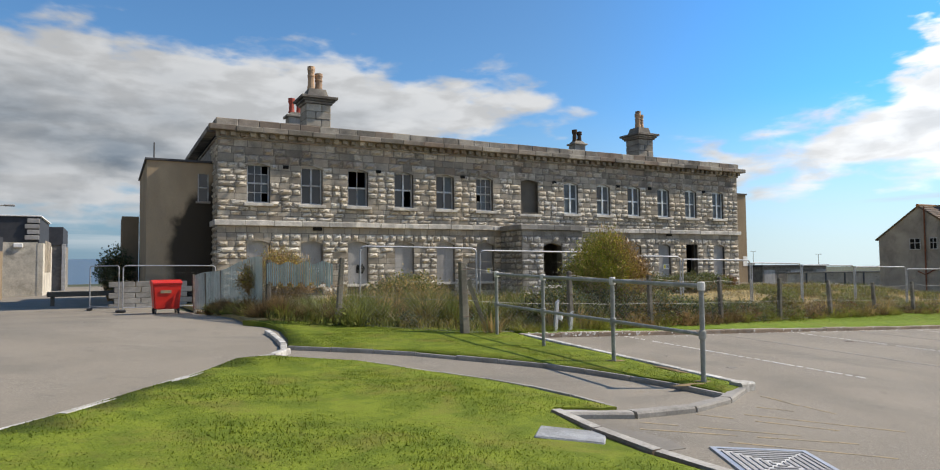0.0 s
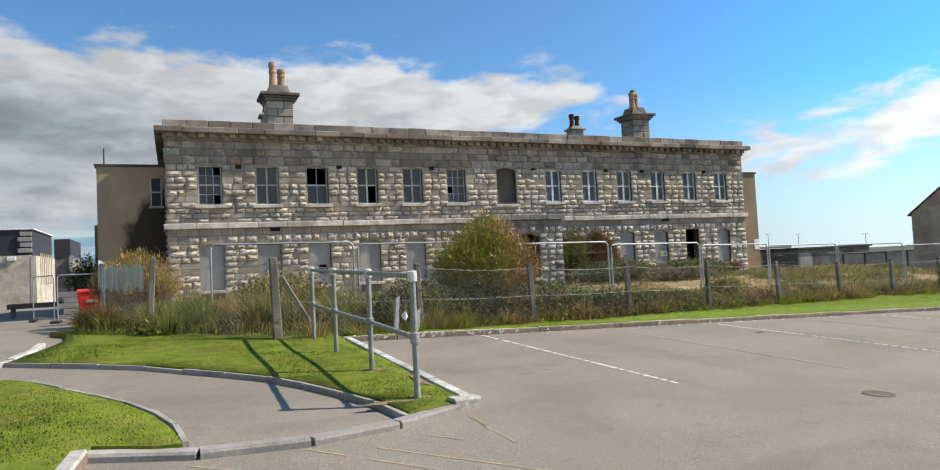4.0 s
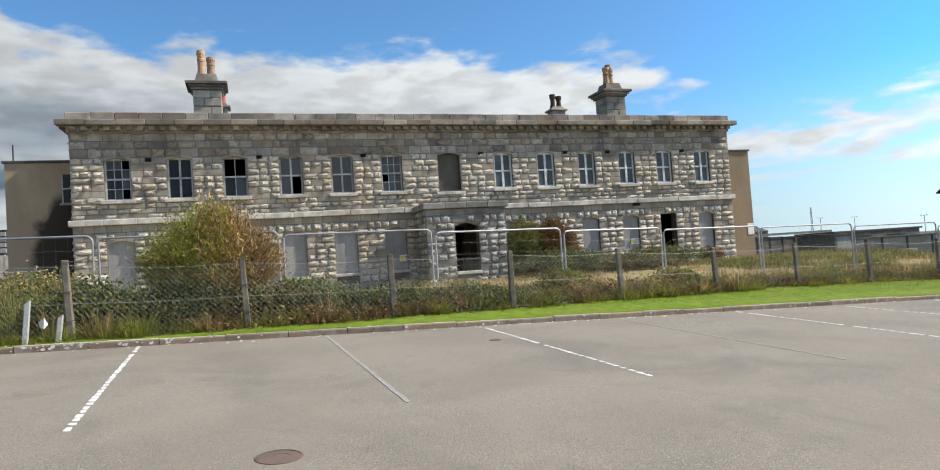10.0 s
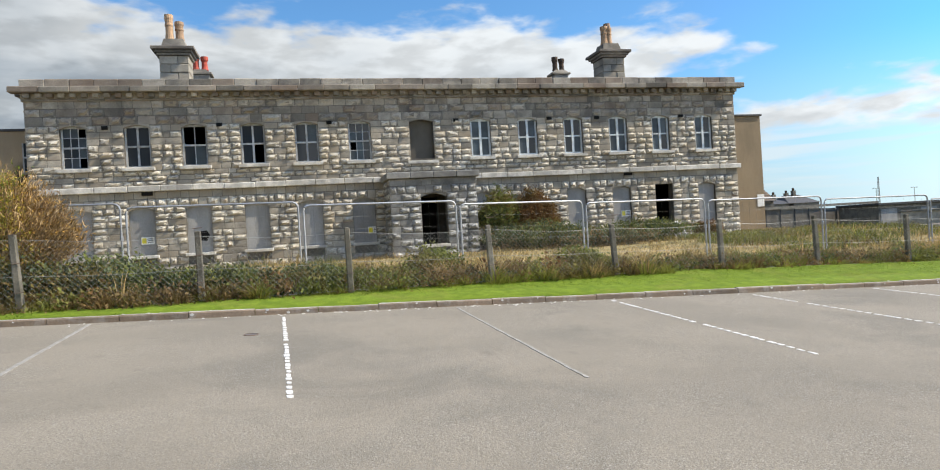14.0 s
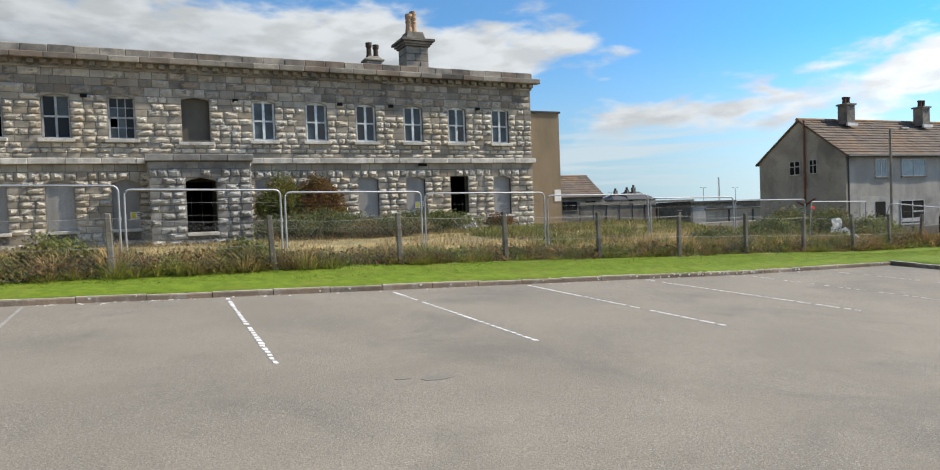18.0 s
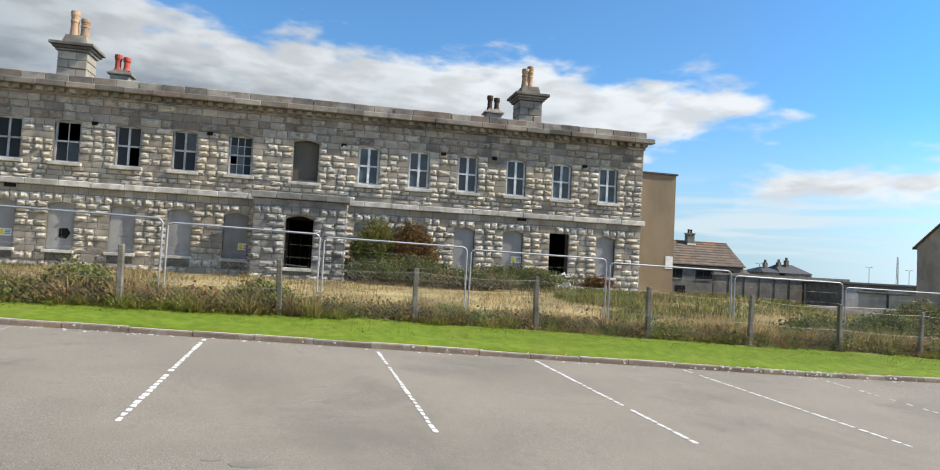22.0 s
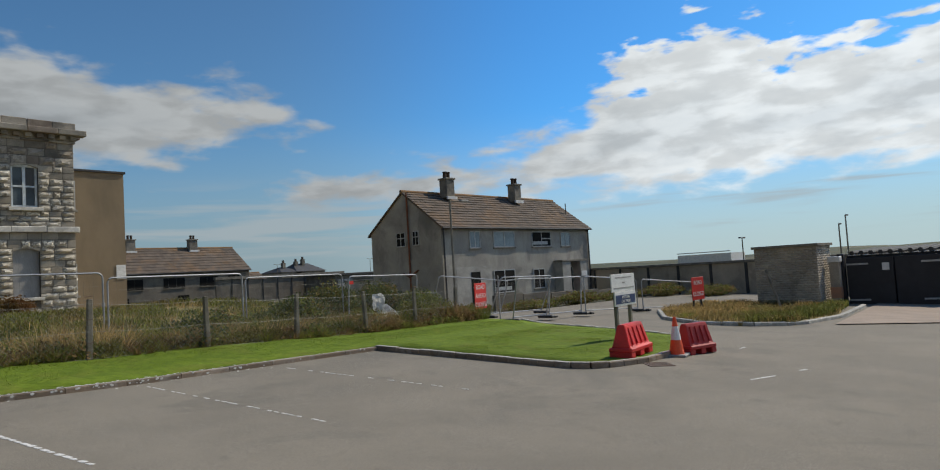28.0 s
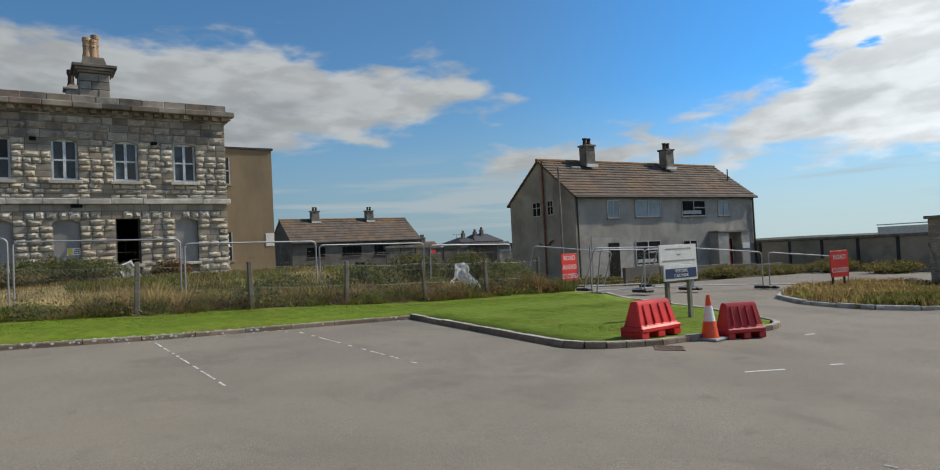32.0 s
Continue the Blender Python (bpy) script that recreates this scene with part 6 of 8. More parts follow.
for x, y, a, b in ((1.0, -24.38, 0.15, 0.07), (0.75, -24.5, 0.30, 0.06), (1.06, -22.78, 0.16, 0.06), (1.32, -23.6, 0.05, 0.3)):
    bm = bmesh.new()
    ring = [(x + a * (1 + 0.25 * math.sin(k * 2.1 + x * 9)) * math.cos(k * 0.5236), y + b * (1 + 0.25 * math.cos(k * 1.7 + y)) * math.sin(k * 0.5236)) for k in range(12)]
    top = bm.verts.new((x, y, land(x, y) + 0.070))
    rim = [bm.verts.new((p, q, land(p, q) + 0.052)) for p, q in ring]
    for k in range(12):
        bm.faces.new((top, rim[k], rim[(k + 1) % 12]))
    part("patch", bm, M["soil"], soil)


# ---------------- tubular guard rail ----------------
rail = thing("guard_rail", "grey tubular steel guard rail with lichened clamp fittings", "railing")
RAIL = [(0.95, -19.71, 1.83), (0.98, -21.14, 1.79), (1.02, -22.8, 1.75), (1.0, -24.43, 1.71)]
for x, y, z in RAIL:
    g = land(x, y)
    part("post", tube(bmesh.new(), [(x, y, g - 0.1), (x, y, z)], 0.03, 10), M["rail"], rail)
    for h in (z, (z + g) / 2 + 0.02):
        part("clamp", lathe(bmesh.new(), [(0.036, -0.05), (0.045, -0.045), (0.047, 0.0), (0.045, 0.045), (0.03, 0.055)], 12, (x, y, h - 0.005)), M["lichen" if h == z else "rail"], rail, "lichen-covered clamp fitting")
part("top_rail", tube(bmesh.new(), [Vector(p) for p in RAIL], 0.027, 10), M["rail"], rail)
part("mid_rail", tube(bmesh.new(), [(x, y, (z + land(x, y)) / 2 + 0.02) for x, y, z in RAIL], 0.025, 10), M["rail"], rail)

# ---------------- chain-link fence on concrete posts ----------------
fence = thing("chain_link_fence", "rusty chain-link fence on leaning concrete posts", "fence")
POSTS = [(-2.55, -4.6, 1.8), (-2.5, -7.6, 1.86), (-2.42, -10.4, 1.95), (-2.36, -13.2, 2.05), (-2.31, -15.85, 2.16), (-1.45, -17.87, 2.17), (0.44, -19.45, 2.06), (2.87, -19.35, 1.86), (5.29, -19.02, 1.75), (7.7, -18.85, 1.66), (9.99, -18.7, 1.59),
         (12.5, -18.45, 1.5), (15.05, -18.15, 1.38), (17.5, -17.93, 1.35), (19.95, -17.75, 1.3), (22.4, -17.7, 1.2), (24.8, -17.65, 1.12), (27.1, -17.6, 1.02), (29.35, -17.5, 0.92), (31.6, -17.4, 0.85), (33.8, -17.0, 0.78), (36.0, -16.6, 0.72)]
rng = random.Random(8)
for x, y, z in POSTS:
    g = land(x, y)
    lx, ly = rng.uniform(-0.06, 0.06), rng.uniform(-0.05, 0.05)
    if x == -1.45:
        lx, ly = 0.10, -0.02
    w = 0.085 if x != 0.44 else 0.115
    bm = bmesh.new()
    r = bmesh.ops.create_cube(bm, size=1.0)
    for v in r["verts"]:
        up = v.co.z > 0
        k = 0.82 if up else 1.0
        v.co = Vector((x + v.co.x * 2 * w * 0.62 * k + (lx if up else 0), y + v.co.y * 2 * w * 0.62 * k + (ly if up else 0), z if up else g - 0.15))
    bmesh.ops.bevel(bm, geom=bm.edges[:], offset=0.012, segments=1, affect="EDGES")
    part("post", bm, M["post"], fence)
    for k in range(3):
        part("wire_loop", tube(bmesh.new(), [(x - 0.07, y - 0.07, g + 0.35 + k * 0.42), (x + 0.07, y - 0.07, g + 0.36 + k * 0.42)], 0.006, 4), M["rust"], fence)
part("brace", tube(bmesh.new(), [(1.15, -19.0, 0.72), (0.52, -19.4, 1.75)], 0.05, 4), M["concrete"], fence, "slanting concrete brace")
for (xa, ya, za), (xb, yb, zb) in zip(POSTS, POSTS[1:]):
    ga, gb = land(xa, ya) + 0.05, land(xb, yb) + 0.05
    ta, tb = za - 0.08, zb - 0.08
    if xa < 0.5 and xa > -2.5:
        ta, tb = ta - 0.02, tb - 0.02
    run = math.hypot(xb - xa, yb - ya)
    verts, faces = [], []

    def wire(u0, w0, u1, w1, rad=0.0012):
        p = []
        for u, w in ((u0, w0), (u1, w1)):
            lo, hi = ga + (gb - ga) * u, ta + (tb - ta) * u - 0.05 * math.sin(math.pi * u)
            p.append(Vector((xa + (xb - xa) * u, ya + (yb - ya) * u - 0.05, lo + (hi - lo) * w)))
        d = (p[1] - p[0]).normalized()
        s = d.cross(Vector((0, 1, 0))).normalized()
        t = d.cross(s)
        n = len(verts)
        for q in p:
            for k in range(3):
                c = k * math.tau / 3
                verts.append(tuple(q + rad * (math.cos(c) * s + math.sin(c) * t)))
        faces.extend([(n, n + 1, n + 4, n + 3), (n + 1, n + 2, n + 5, n + 4), (n + 2, n, n + 3, n + 5)])

    height = ((ta - ga) + (tb - gb)) / 2
    pitch = 0.085
    count = int((run + height) / pitch)
    for sgn in (1, -1):
        for k in range(count):
            s0 = k * pitch - height
            s1 = s0 + height
            a, b = max(0.0, s0), min(run, s1)
            if b - a < 0.02:
                continue
            wa, wb = (a - s0) / height, (b - s0) / height
            # bow in four pieces, so that the wires follow the sag
            for q in range(3):
                fa, fb = q / 3, (q + 1) / 3
                u0, u1 = a + (b - a) * fa, a + (b - a) * fb
                v0, v1 = wa + (wb - wa) * fa, wa + (wb - wa) * fb
                if sgn < 0:
                    v0, v1 = 1 - v0, 1 - v1
                wire(u0 / run, v0, u1 / run, v1)
    for w in (0.02, 0.5, 1.0):
        for q in range(6):
            wire(q / 6, w, (q + 1) / 6, w, 0.003)
    me = bpy.data.meshes.new("mesh_panel")
    me.from_pydata(verts, [], faces)
    me.materials.append(M["wire"])
    ob = new("mesh_panel", me)
    ob.parent = fence

for x, y, h, lean in ((2.33, -19.56, 0.58, 0.06), (2.72, -19.5, 0.36, 0.05)):
    st = thing("white_stake", "short leaning whitewashed timber stake in the grass", "stake")
    g = land(x, y)
    bm = bmesh.new()
    for v in bmesh.ops.create_cube(bm, size=1.0)["verts"]:
        up = v.co.z > 0
        v.co = Vector((x + v.co.x * 0.07 + (lean if up else 0), y + v.co.y * 0.06, g + h + 0.07 + v.co.x * 0.05 if up else g))
    bmesh.ops.bevel(bm, geom=bm.edges[:], offset=0.006, segments=1, affect="EDGES")
    part("shaft", bm, M["slab"], st)
rag = thing("torn_rag", "scrap of white plastic caught on the fence", "rag")
bm = bmesh.new()
vs = [bm.verts.new(p) for p in ((2.48, -19.46, 1.0), (2.56, -19.47, 1.06), (2.60, -19.45, 0.96), (2.55, -19.48, 0.90), (2.50, -19.45, 0.93))]
bm.faces.new(vs)
bmesh.ops.solidify(bm, geom=bm.faces[:], thickness=0.005)
part("scrap", bm, M["white"], rag)


# ---------------- temporary steel fence panels ----------------
def steel_panel(p, q, za, zb, lean=0.0, foot=True, name="temporary_fence"):
    """A tubular panel between two ground points; lean tips its top towards -y."""
    f = thing(name, "galvanised steel temporary fence panel with rounded corners", "fence panel", group="temporary fence panels")
    a, b = Vector((p[0], p[1], land(*p) + 0.06)), Vector((q[0], q[1], land(*q) + 0.06))
    d = (b - a).normalized()
    a, b = a + d * 0.05, b - d * 0.05
    off = Vector((0, -lean, 0))
    A, B = Vector((a.x, a.y, za)) + off, Vector((b.x, b.y, zb)) + off
    r = 0.12

    def corner(c, u, v):
        return [c + u * r * (1 - math.sin(k * math.pi / 8)) + v * r * (1 - math.cos(k * math.pi / 8)) for k in range(5)]
    ua, ub = (a - A).normalized(), (b - B).normalized()
    e = (B - A).normalized()
    # one bent tube: up, across, down
    path = [a] + [A + ua * r * (1 - math.sin(k * math.pi / 8)) + e * r * (1 - math.cos(k * math.pi / 8)) for k in range(5)] \
        + [B + ub * r * (1 - math.cos(k * math.pi / 8)) - e * r * (1 - math.sin(k * math.pi / 8)) for k in range(5)] + [b]
    part("frame", tube(bmesh.new(), path, 0.021, 8), M["galv"], f)
    part("bottom_tube", tube(bmesh.new(), [a + (A - a) * 0.06, b + (B - b) * 0.06], 0.019, 8), M["galv"], f)
    verts, faces = [], []

    def bar(s, e2, rad):
        d2 = (e2 - s).normalized()
        side = d2.cross(Vector((0, 1, 0))).normalized()
        other = d2.cross(side)
        n = len(verts)
        for c in (s, e2):
            for k in range(3):
                t = k * math.tau / 3
                verts.append(tuple(c + rad * (math.cos(t) * side + math.sin(t) * other)))
        faces.extend([(n, n + 1, n + 4, n + 3), (n + 1, n + 2, n + 5, n + 4), (n + 2, n, n + 3, n + 5)])
    n = int((b - a).length / 0.2)
    for k in range(1, n):
        t = k / n
        bar(a.lerp(b, t) + (A - a) * 0.06, A.lerp(B, t), 0.0012)
    for k in range(1, 6):
        bar(a.lerp(A, k / 6), b.lerp(B, k / 6), 0.0012)
    me = bpy.data.meshes.new("infill_mesh")
    me.from_pydata(verts, [], faces)
    me.materials.append(M["wire"])
    ob = new("infill_mesh", me)
    ob.parent = f
    if foot:
        for c in (a, b):
            g = land(c.x, c.y)
            part("foot_block", boxed(c.x - 0.10, c.x + 0.10, c.y - 0.29, c.y + 0.29, g, g + 0.085, 0.02), M["black"], f, "black rubber foot block")
    part("clip", lathe(bmesh.new(), [(0.035, -0.04), (0.035, 0.04)], 8, tuple(b.lerp(B, 0.6))), M["galv"], f)
    return f


JOINTS = [(-3.6, -15.0, 2.5), (-0.4, -16.0, 2.46), (2.6, -16.05, 2.40), (6.0, -16.1, 2.28), (9.25, -16.1, 2.16), (12.55, -15.8, 2.05), (15.7, -15.3, 1.93), (19.1, -15.05, 1.86), (22.7, -14.9, 1.76),
          (26.2, -14.9, 1.61), (29.75, -14.7, 1.45), (33.35, -14.4, 1.30)]
for (xa, ya, za), (xb, yb, zb) in zip(JOINTS[1:], JOINTS[2:]):
    steel_panel((xa, ya), (xb, yb), (za + zb) / 2 + 0.02, (za + zb) / 2 - 0.02)
steel_panel((33.45, -14.4), (36.95, -14.0), 1.27, 1.2, 0.1)
steel_panel((37.45, -14.1), (40.2, -15.2), 1.1, 0.75, 0.5, False)
steel_panel((38.2, -16.2), (40.9, -16.6), 0.92, 0.85, 0.6)
steel_panel((36.85, -18.2), (38.75, -18.26), 0.87, 0.80, 0.25)
steel_panel((38.8, -18.27), (40.7, -18.44), 0.80, 0.77, 0.08)
steel_panel((40.8, -18.5), (43.8, -19.1), 0.77, 0.50)
steel_panel((43.9, -19.2), (47.0, -20.3), 0.48, 0.16)
pole = thing("scaffold_pole", "upright steel scaffold pole beside the red sign", "pole")
part("shaft", tube(bmesh.new(), [(37.95, -16.9, -0.6), (37.95, -16.9, 1.0)], 0.025, 8), M["galv"], pole)
# panel by the bin
steel_panel((-4.84, -2.9), (-1.6, -2.9), 2.15, 2.12)
steel_panel((-4.9, -2.8), (-5.9, -0.6), 2.15, 2.15)


# ---------------- wheeled bin ----------------
bin_ = thing("wheeled_bin", "bright red plastic four-wheeled waste bin with a closed lid", "bin", (-3.5, -4.75, land(-3.5, -4.75) - 0.01), 4)
bm = bmesh.new()
r = bmesh.ops.create_cube(bm, size=1.0)
for v in r["verts"]:
    k = 1.0 if v.co.z > 0 else 0.86
    v.co = Vector((v.co.x * 0.90 * k, v.co.y * 0.78 * k, 0.17 if v.co.z < 0 else 1.04))
bmesh.ops.bevel(bm, geom=bm.edges[:], offset=0.04, segments=2, affect="EDGES")
part("body", bm, M["bin_red"], bin_)
part("rim", boxed(-0.465, 0.465, -0.41, 0.41, 1.0, 1.06, 0.02), M["bin_red"], bin_)
lid = bmesh.new()
prism(lid, [(-0.42, 1.06), (0.42, 1.06), (0.40, 1.13), (0.1, 1.17), (-0.40, 1.11)], "x", -0.47, 0.47)
part("lid", lid, M["bin_red"], bin_)
part("label_panel", boxed(-0.22, 0.12, -0.40, -0.385, 0.72, 0.82), M["road_yellow"], bin_, "small pale label")
for x in (-0.36, 0.36):
    for y in (-0.28, 0.28):
        c = part("castor", boxed(x - 0.04, x + 0.04, y - 0.04, y + 0.04, 0.1, 0.19), M["black"], bin_)
        part("wheel", tube(bmesh.new(), [(x - 0.025, y, 0.085), (x + 0.025, y, 0.085)], 0.085, 14), M["black"], c)


# ---------------- signs, barriers, cone ----------------
def lettering(name, text, size, at, rz, material, parent):
    cu = bpy.data.curves.new(name, "FONT")
    cu.body, cu.size, cu.align_x, cu.align_y, cu.extrude = text, size, "CENTER", "CENTER", 0.002
    tmp = bpy.data.objects.new(name, cu)
    scene.collection.objects.link(tmp)
    bpy.context.view_layer.update()
    me = bpy.data.meshes.new_from_object(tmp.evaluated_get(bpy.context.evaluated_depsgraph_get()))
    bpy.data.objects.remove(tmp)
    me.materials.clear()
    me.materials.append(M[material])
    ob = new(name, me)
    ob.parent = parent
    ob.matrix_basis = pose(*at, 90, 0, rz)
    return ob


def red_sign(name, label, at, rz, w, h, leg, lines, size):
    s = thing(name, label, "sign", at, rz)
    part("board", boxed(-w / 2, w / 2, -0.012, 0.012, leg, leg + h, 0.004), M["sign_red"], s)
    part("backing_frame", box(boxed(-w / 2, w / 2, 0.0125, 0.03, leg + 0.1, leg + 0.16), -w / 2, w / 2, 0.0125, 0.03, leg + h - 0.16, leg + h - 0.1), M["galv"], s)
    for x in (-w * 0.32, w * 0.32):
        part("leg", boxed(x - 0.03, x + 0.03, 0.031, 0.09, -0.15, leg + h * 0.8, 0.006), M["black"], s)
    for i, text in enumerate(lines):
        lettering("lettering", text, size, (0, -0.015, leg + h * (1 - (i + 0.5) / len(lines))), 0, "white", s)


red_sign("road_ahead_closed_sign", "red ROAD AHEAD CLOSED sign with white lettering on two dark legs", (37.3, -16.62, land(37.3, -16.62) + 0.0), 10, 0.78, 0.86, 0.36, ["ROAD", "AHEAD", "CLOSED"], 0.21)
red_sign("road_closed_sign", "red ROAD CLOSED sign with white lettering on two dark legs", (45.25, -20.9, land(45.25, -20.9) + 0.06), -8, 0.88, 0.86, 0.36, ["ROAD", "CLOSED"], 0.22)
info = thing("car_park_sign", "white and navy visitors car park sign on two grey posts", "sign", (34.1, -23.5, land(34.1, -23.5) + 0.08), 0)
sz = land(34.1, -23.5) + 0.08
part("upper_board", boxed(-0.58, 0.56, -0.015, 0.015, 0.515 - sz, 0.92 - sz, 0.004), M["white"], info)
part("lower_board", boxed(-0.47, 0.56, -0.02, 0.01, 0.19 - sz, 0.51 - sz, 0.004), M["white"], info)
part("navy_panel", boxed(-0.43, 0.52, -0.026, -0.0201, 0.235 - sz, 0.435 - sz), M["sign_navy"], info, "navy panel")
for z, w in ((0.835, 0.40), (0.715, 0.06), (0.595, 0.50)):
    part("lettering_bar", boxed(-w, w, -0.019, -0.0151, z - 0.014 - sz, z + 0.014 - sz), M["board"], info, "unreadable line of grey lettering")
lettering("lettering", "VISITORS", 0.095, (0.045, -0.028, 0.383 - sz), 0, "white", info)
lettering("lettering", "CAR PARK", 0.095, (0.045, -0.028, 0.287 - sz), 0, "white", info)
for x in (-0.32, 0.36):
    part("post", boxed(x - 0.045, x + 0.045, 0.016, 0.09, -0.2, 0.88 - sz, 0.008), M["concrete"], info)


def barrier(at, rz, m, label, stretch=1.0):
    b = thing("plastic_barrier", label, "barrier", at, rz, "plastic barriers")
    b.scale = (stretch, 0.86, 0.86)
    prof = [(-0.24, 0.2), (0.24, 0.2), (0.20, 0.24), (0.09, 0.66), (0.07, 0.70), (-0.07, 0.70), (-0.09, 0.66), (-0.20, 0.24)]
    bm = bmesh.new()
    r = [[], []]
    for i, x in enumerate((-0.5, 0.5)):
        for y, z in prof:
            r[i].append(bm.verts.new((x * (1.0 if z < 0.3 else 0.86), y, z)))
    bm.faces.new(r[0][::-1])
    bm.faces.new(r[1])
    for k in range(len(prof)):
        j = (k + 1) % len(prof)
        bm.faces.new((r[0][k], r[0][j], r[1][j], r[1][k]))
    bmesh.ops.recalc_face_normals(bm, faces=bm.faces)
    bmesh.ops.bevel(bm, geom=bm.edges[:], offset=0.012, segments=2, affect="EDGES")
    part("body", bm, m, b)
    for k in range(4):
        x = -0.33 + k * 0.22
        rib = tube(bmesh.new(), [(x, -0.212, 0.27), (x * 0.94, -0.105, 0.63)], 0.018, 6)
        part("rib", rib, m, b)
    foot = bmesh.new()
    box(foot, -0.54, 0.54, -0.27, 0.27, 0.12, 0.215, 0.02)
    part("foot_rail", foot, m, b)
    for x in (-0.44, 0.0, 0.44):
        part("foot", boxed(x - 0.1, x + 0.1, -0.26, 0.26, 0.0, 0.125, 0.015), m, b)


barrier((31.72, -24.8, land(31.72, -24.8) + 0.07), 4, M["red_plastic"], "bright red plastic barrier block standing on the kerb", 0.97)
barrier((33.2, -25.45, land(33.2, -25.45) - 0.012), -20, M["dull_red"], "dull faded red plastic barrier block on the road", 0.68)
cone = thing("traffic_cone", "orange and white traffic cone on a grey base", "cone", (32.55, -25.34, land(32.55, -25.34) - 0.012), 10)
part("base", boxed(-0.21, 0.21, -0.21, 0.21, 0, 0.045, 0.012), M["board"], cone, "grey rubber base")
for lo, hi, m in ((0.045, 0.32, "cone_orange"), (0.32, 0.58, "white"), (0.58, 0.76, "cone_orange")):
    ra, rb = 0.145 - (lo - 0.045) * 0.165, 0.145 - (hi - 0.045) * 0.165
    part("sleeve", lathe(bmesh.new(), [(ra, lo), (rb, hi)], 18), M[m], cone)


# ---------------- lamp posts ----------------
def street_lamp(x, y, z0, z1, arm, label, double=False):
    s = thing("street_lamp", label, "street lamp")
    part("column", tube(bmesh.new(), [(x, y, z0), (x, y, z0 + 1.0), (x, y, z1)], 0.06, 10, 0.04), M["concrete"], s)
    for sg in ((1, -1) if double else (1,)):
        part("arm", tube(bmesh.new(), [(x, y, z1 - 0.03), (x + sg * arm * 0.6, y, z1)], 0.025, 6), M["concrete"], s)
        bm = boxed(x + sg * arm * 0.55, x + sg * arm, y - 0.09, y + 0.09, z1 - 0.04, z1 + 0.06, 0.03)
        part("lantern", bm, M["board"], s)


street_lamp(40.5, -12.7, land(40.5, -12.7) - 0.1, 4.15, 1.15, "grey street lamp with a short arm before the house")
street_lamp(70, -14.8, -1.5, 2.4, 0.55, "distant double-headed street lamp column", True)
street_lamp(66, -22.3, -1.5, 3.2, 0.5, "tall grey lamp beyond the enclosure")
street_lamp(66, -21.9, -1.5, 2.7, 0.5, "tall grey lamp beyond the enclosure")
street_lamp(-10.35, 9.1, 0.2, 5.2, 1.0, "pale street lamp by the stone-walled building")
for x, y, h in ((90, 73, 4.6), (105, 65, 4.8), (112, 64, 4.6), (98, 40, 3.5), (60, 62, 2.8)):
    street_lamp(x, y, -2.5, h, 0.7, "distant double-headed street lamp column", True)
mast = thing("radio_mast", "thin distant lattice mast on the skyline", "mast")
for k in range(3):
    c = k * math.tau / 3
    part("leg", tube(bmesh.new(), [(360 + 0.9 * math.cos(c), 316 + 0.9 * math.sin(c), -4), (360 + 0.3 * math.cos(c), 316 + 0.3 * math.sin(c), 21)], 0.15, 5), M["board"], mast)
for k in range(9):
    z = k * 2.3
    part("brace", tube(bmesh.new(), [(360 - 0.6, 316, z), (360 + 0.6, 316, z + 1.9)], 0.10, 4), M["board"], mast)

# ---------------- notices, loose frame, cloth ----------------
for x, z, y in ((12.05, 1.62, 0.115), (24.4, 1.72, 0.115), (2.75, 1.7, 0.115)):
    n = thing("warning_notice", "small white and yellow warning notice on the boarding", "notice")
    part("plate", boxed(x, x + 0.5, y - 0.012, y, z, z + 0.3), M["white"], n)
    part("symbol", boxed(x + 0.03, x + 0.2, y - 0.016, y - 0.0121, z + 0.04, z + 0.26), M["sign_yellow"], n)
    for k in range(3):
        part("lettering_bar", boxed(x + 0.25, x + 0.46, y - 0.015, y - 0.0121, z + 0.07 + k * 0.07, z + 0.1 + k * 0.07), M["ink"], n)
n = thing("wall_notice", "plain white notice board on the brown wing", "notice")
part("plate", boxed(33.15, 33.57, 1.47, 1.498, 1.85, 2.5, 0.004), M["white"], n)
n = thing("fence_notice", "small red notice on the temporary fence", "notice")
part("plate", boxed(33.52, 33.70, -14.47, -14.45, 1.02, 1.12), M["sign_red"], n)
# near-black plate on the board gives the dark inside of a hole
hole = thing("board_hole", "ragged dark hole in the boarded window", "hole")
part("gap", prism(bmesh.new(), [(4.98, 1.75), (5.3, 1.7), (5.42, 1.95), (5.3, 2.15), (5.0, 2.12)], "y", 0.108, 0.118), M["dark"], hole)
fr = thing("loose_sash", "loose white window frame leaning in the weeds", "window frame")
fr.matrix_basis = pose(26.56, -1.3, 0.90, -18, -24, 6)
f = bmesh.new()
for a in ((-0.30, 0.30, -0.42, -0.36), (-0.30, 0.30, 0.36, 0.42), (-0.30, -0.24, -0.36, 0.36), (0.24, 0.30, -0.36, 0.36)):
    box(f, a[0], a[1], -0.03, 0.03, a[2], a[3])
part("frame", f, M["white"], fr, "flaking white timber frame")
part("pane", boxed(-0.24, 0.24, -0.008, 0.008, -0.36, 0.36), M["board"], fr, "dusty grey pane")
cloth_at = (-0.12, -0.2, 0.02)
cloth = thing("torn_sheet", "torn white plastic sheet snagged on the weeds", "sheet", cloth_at)
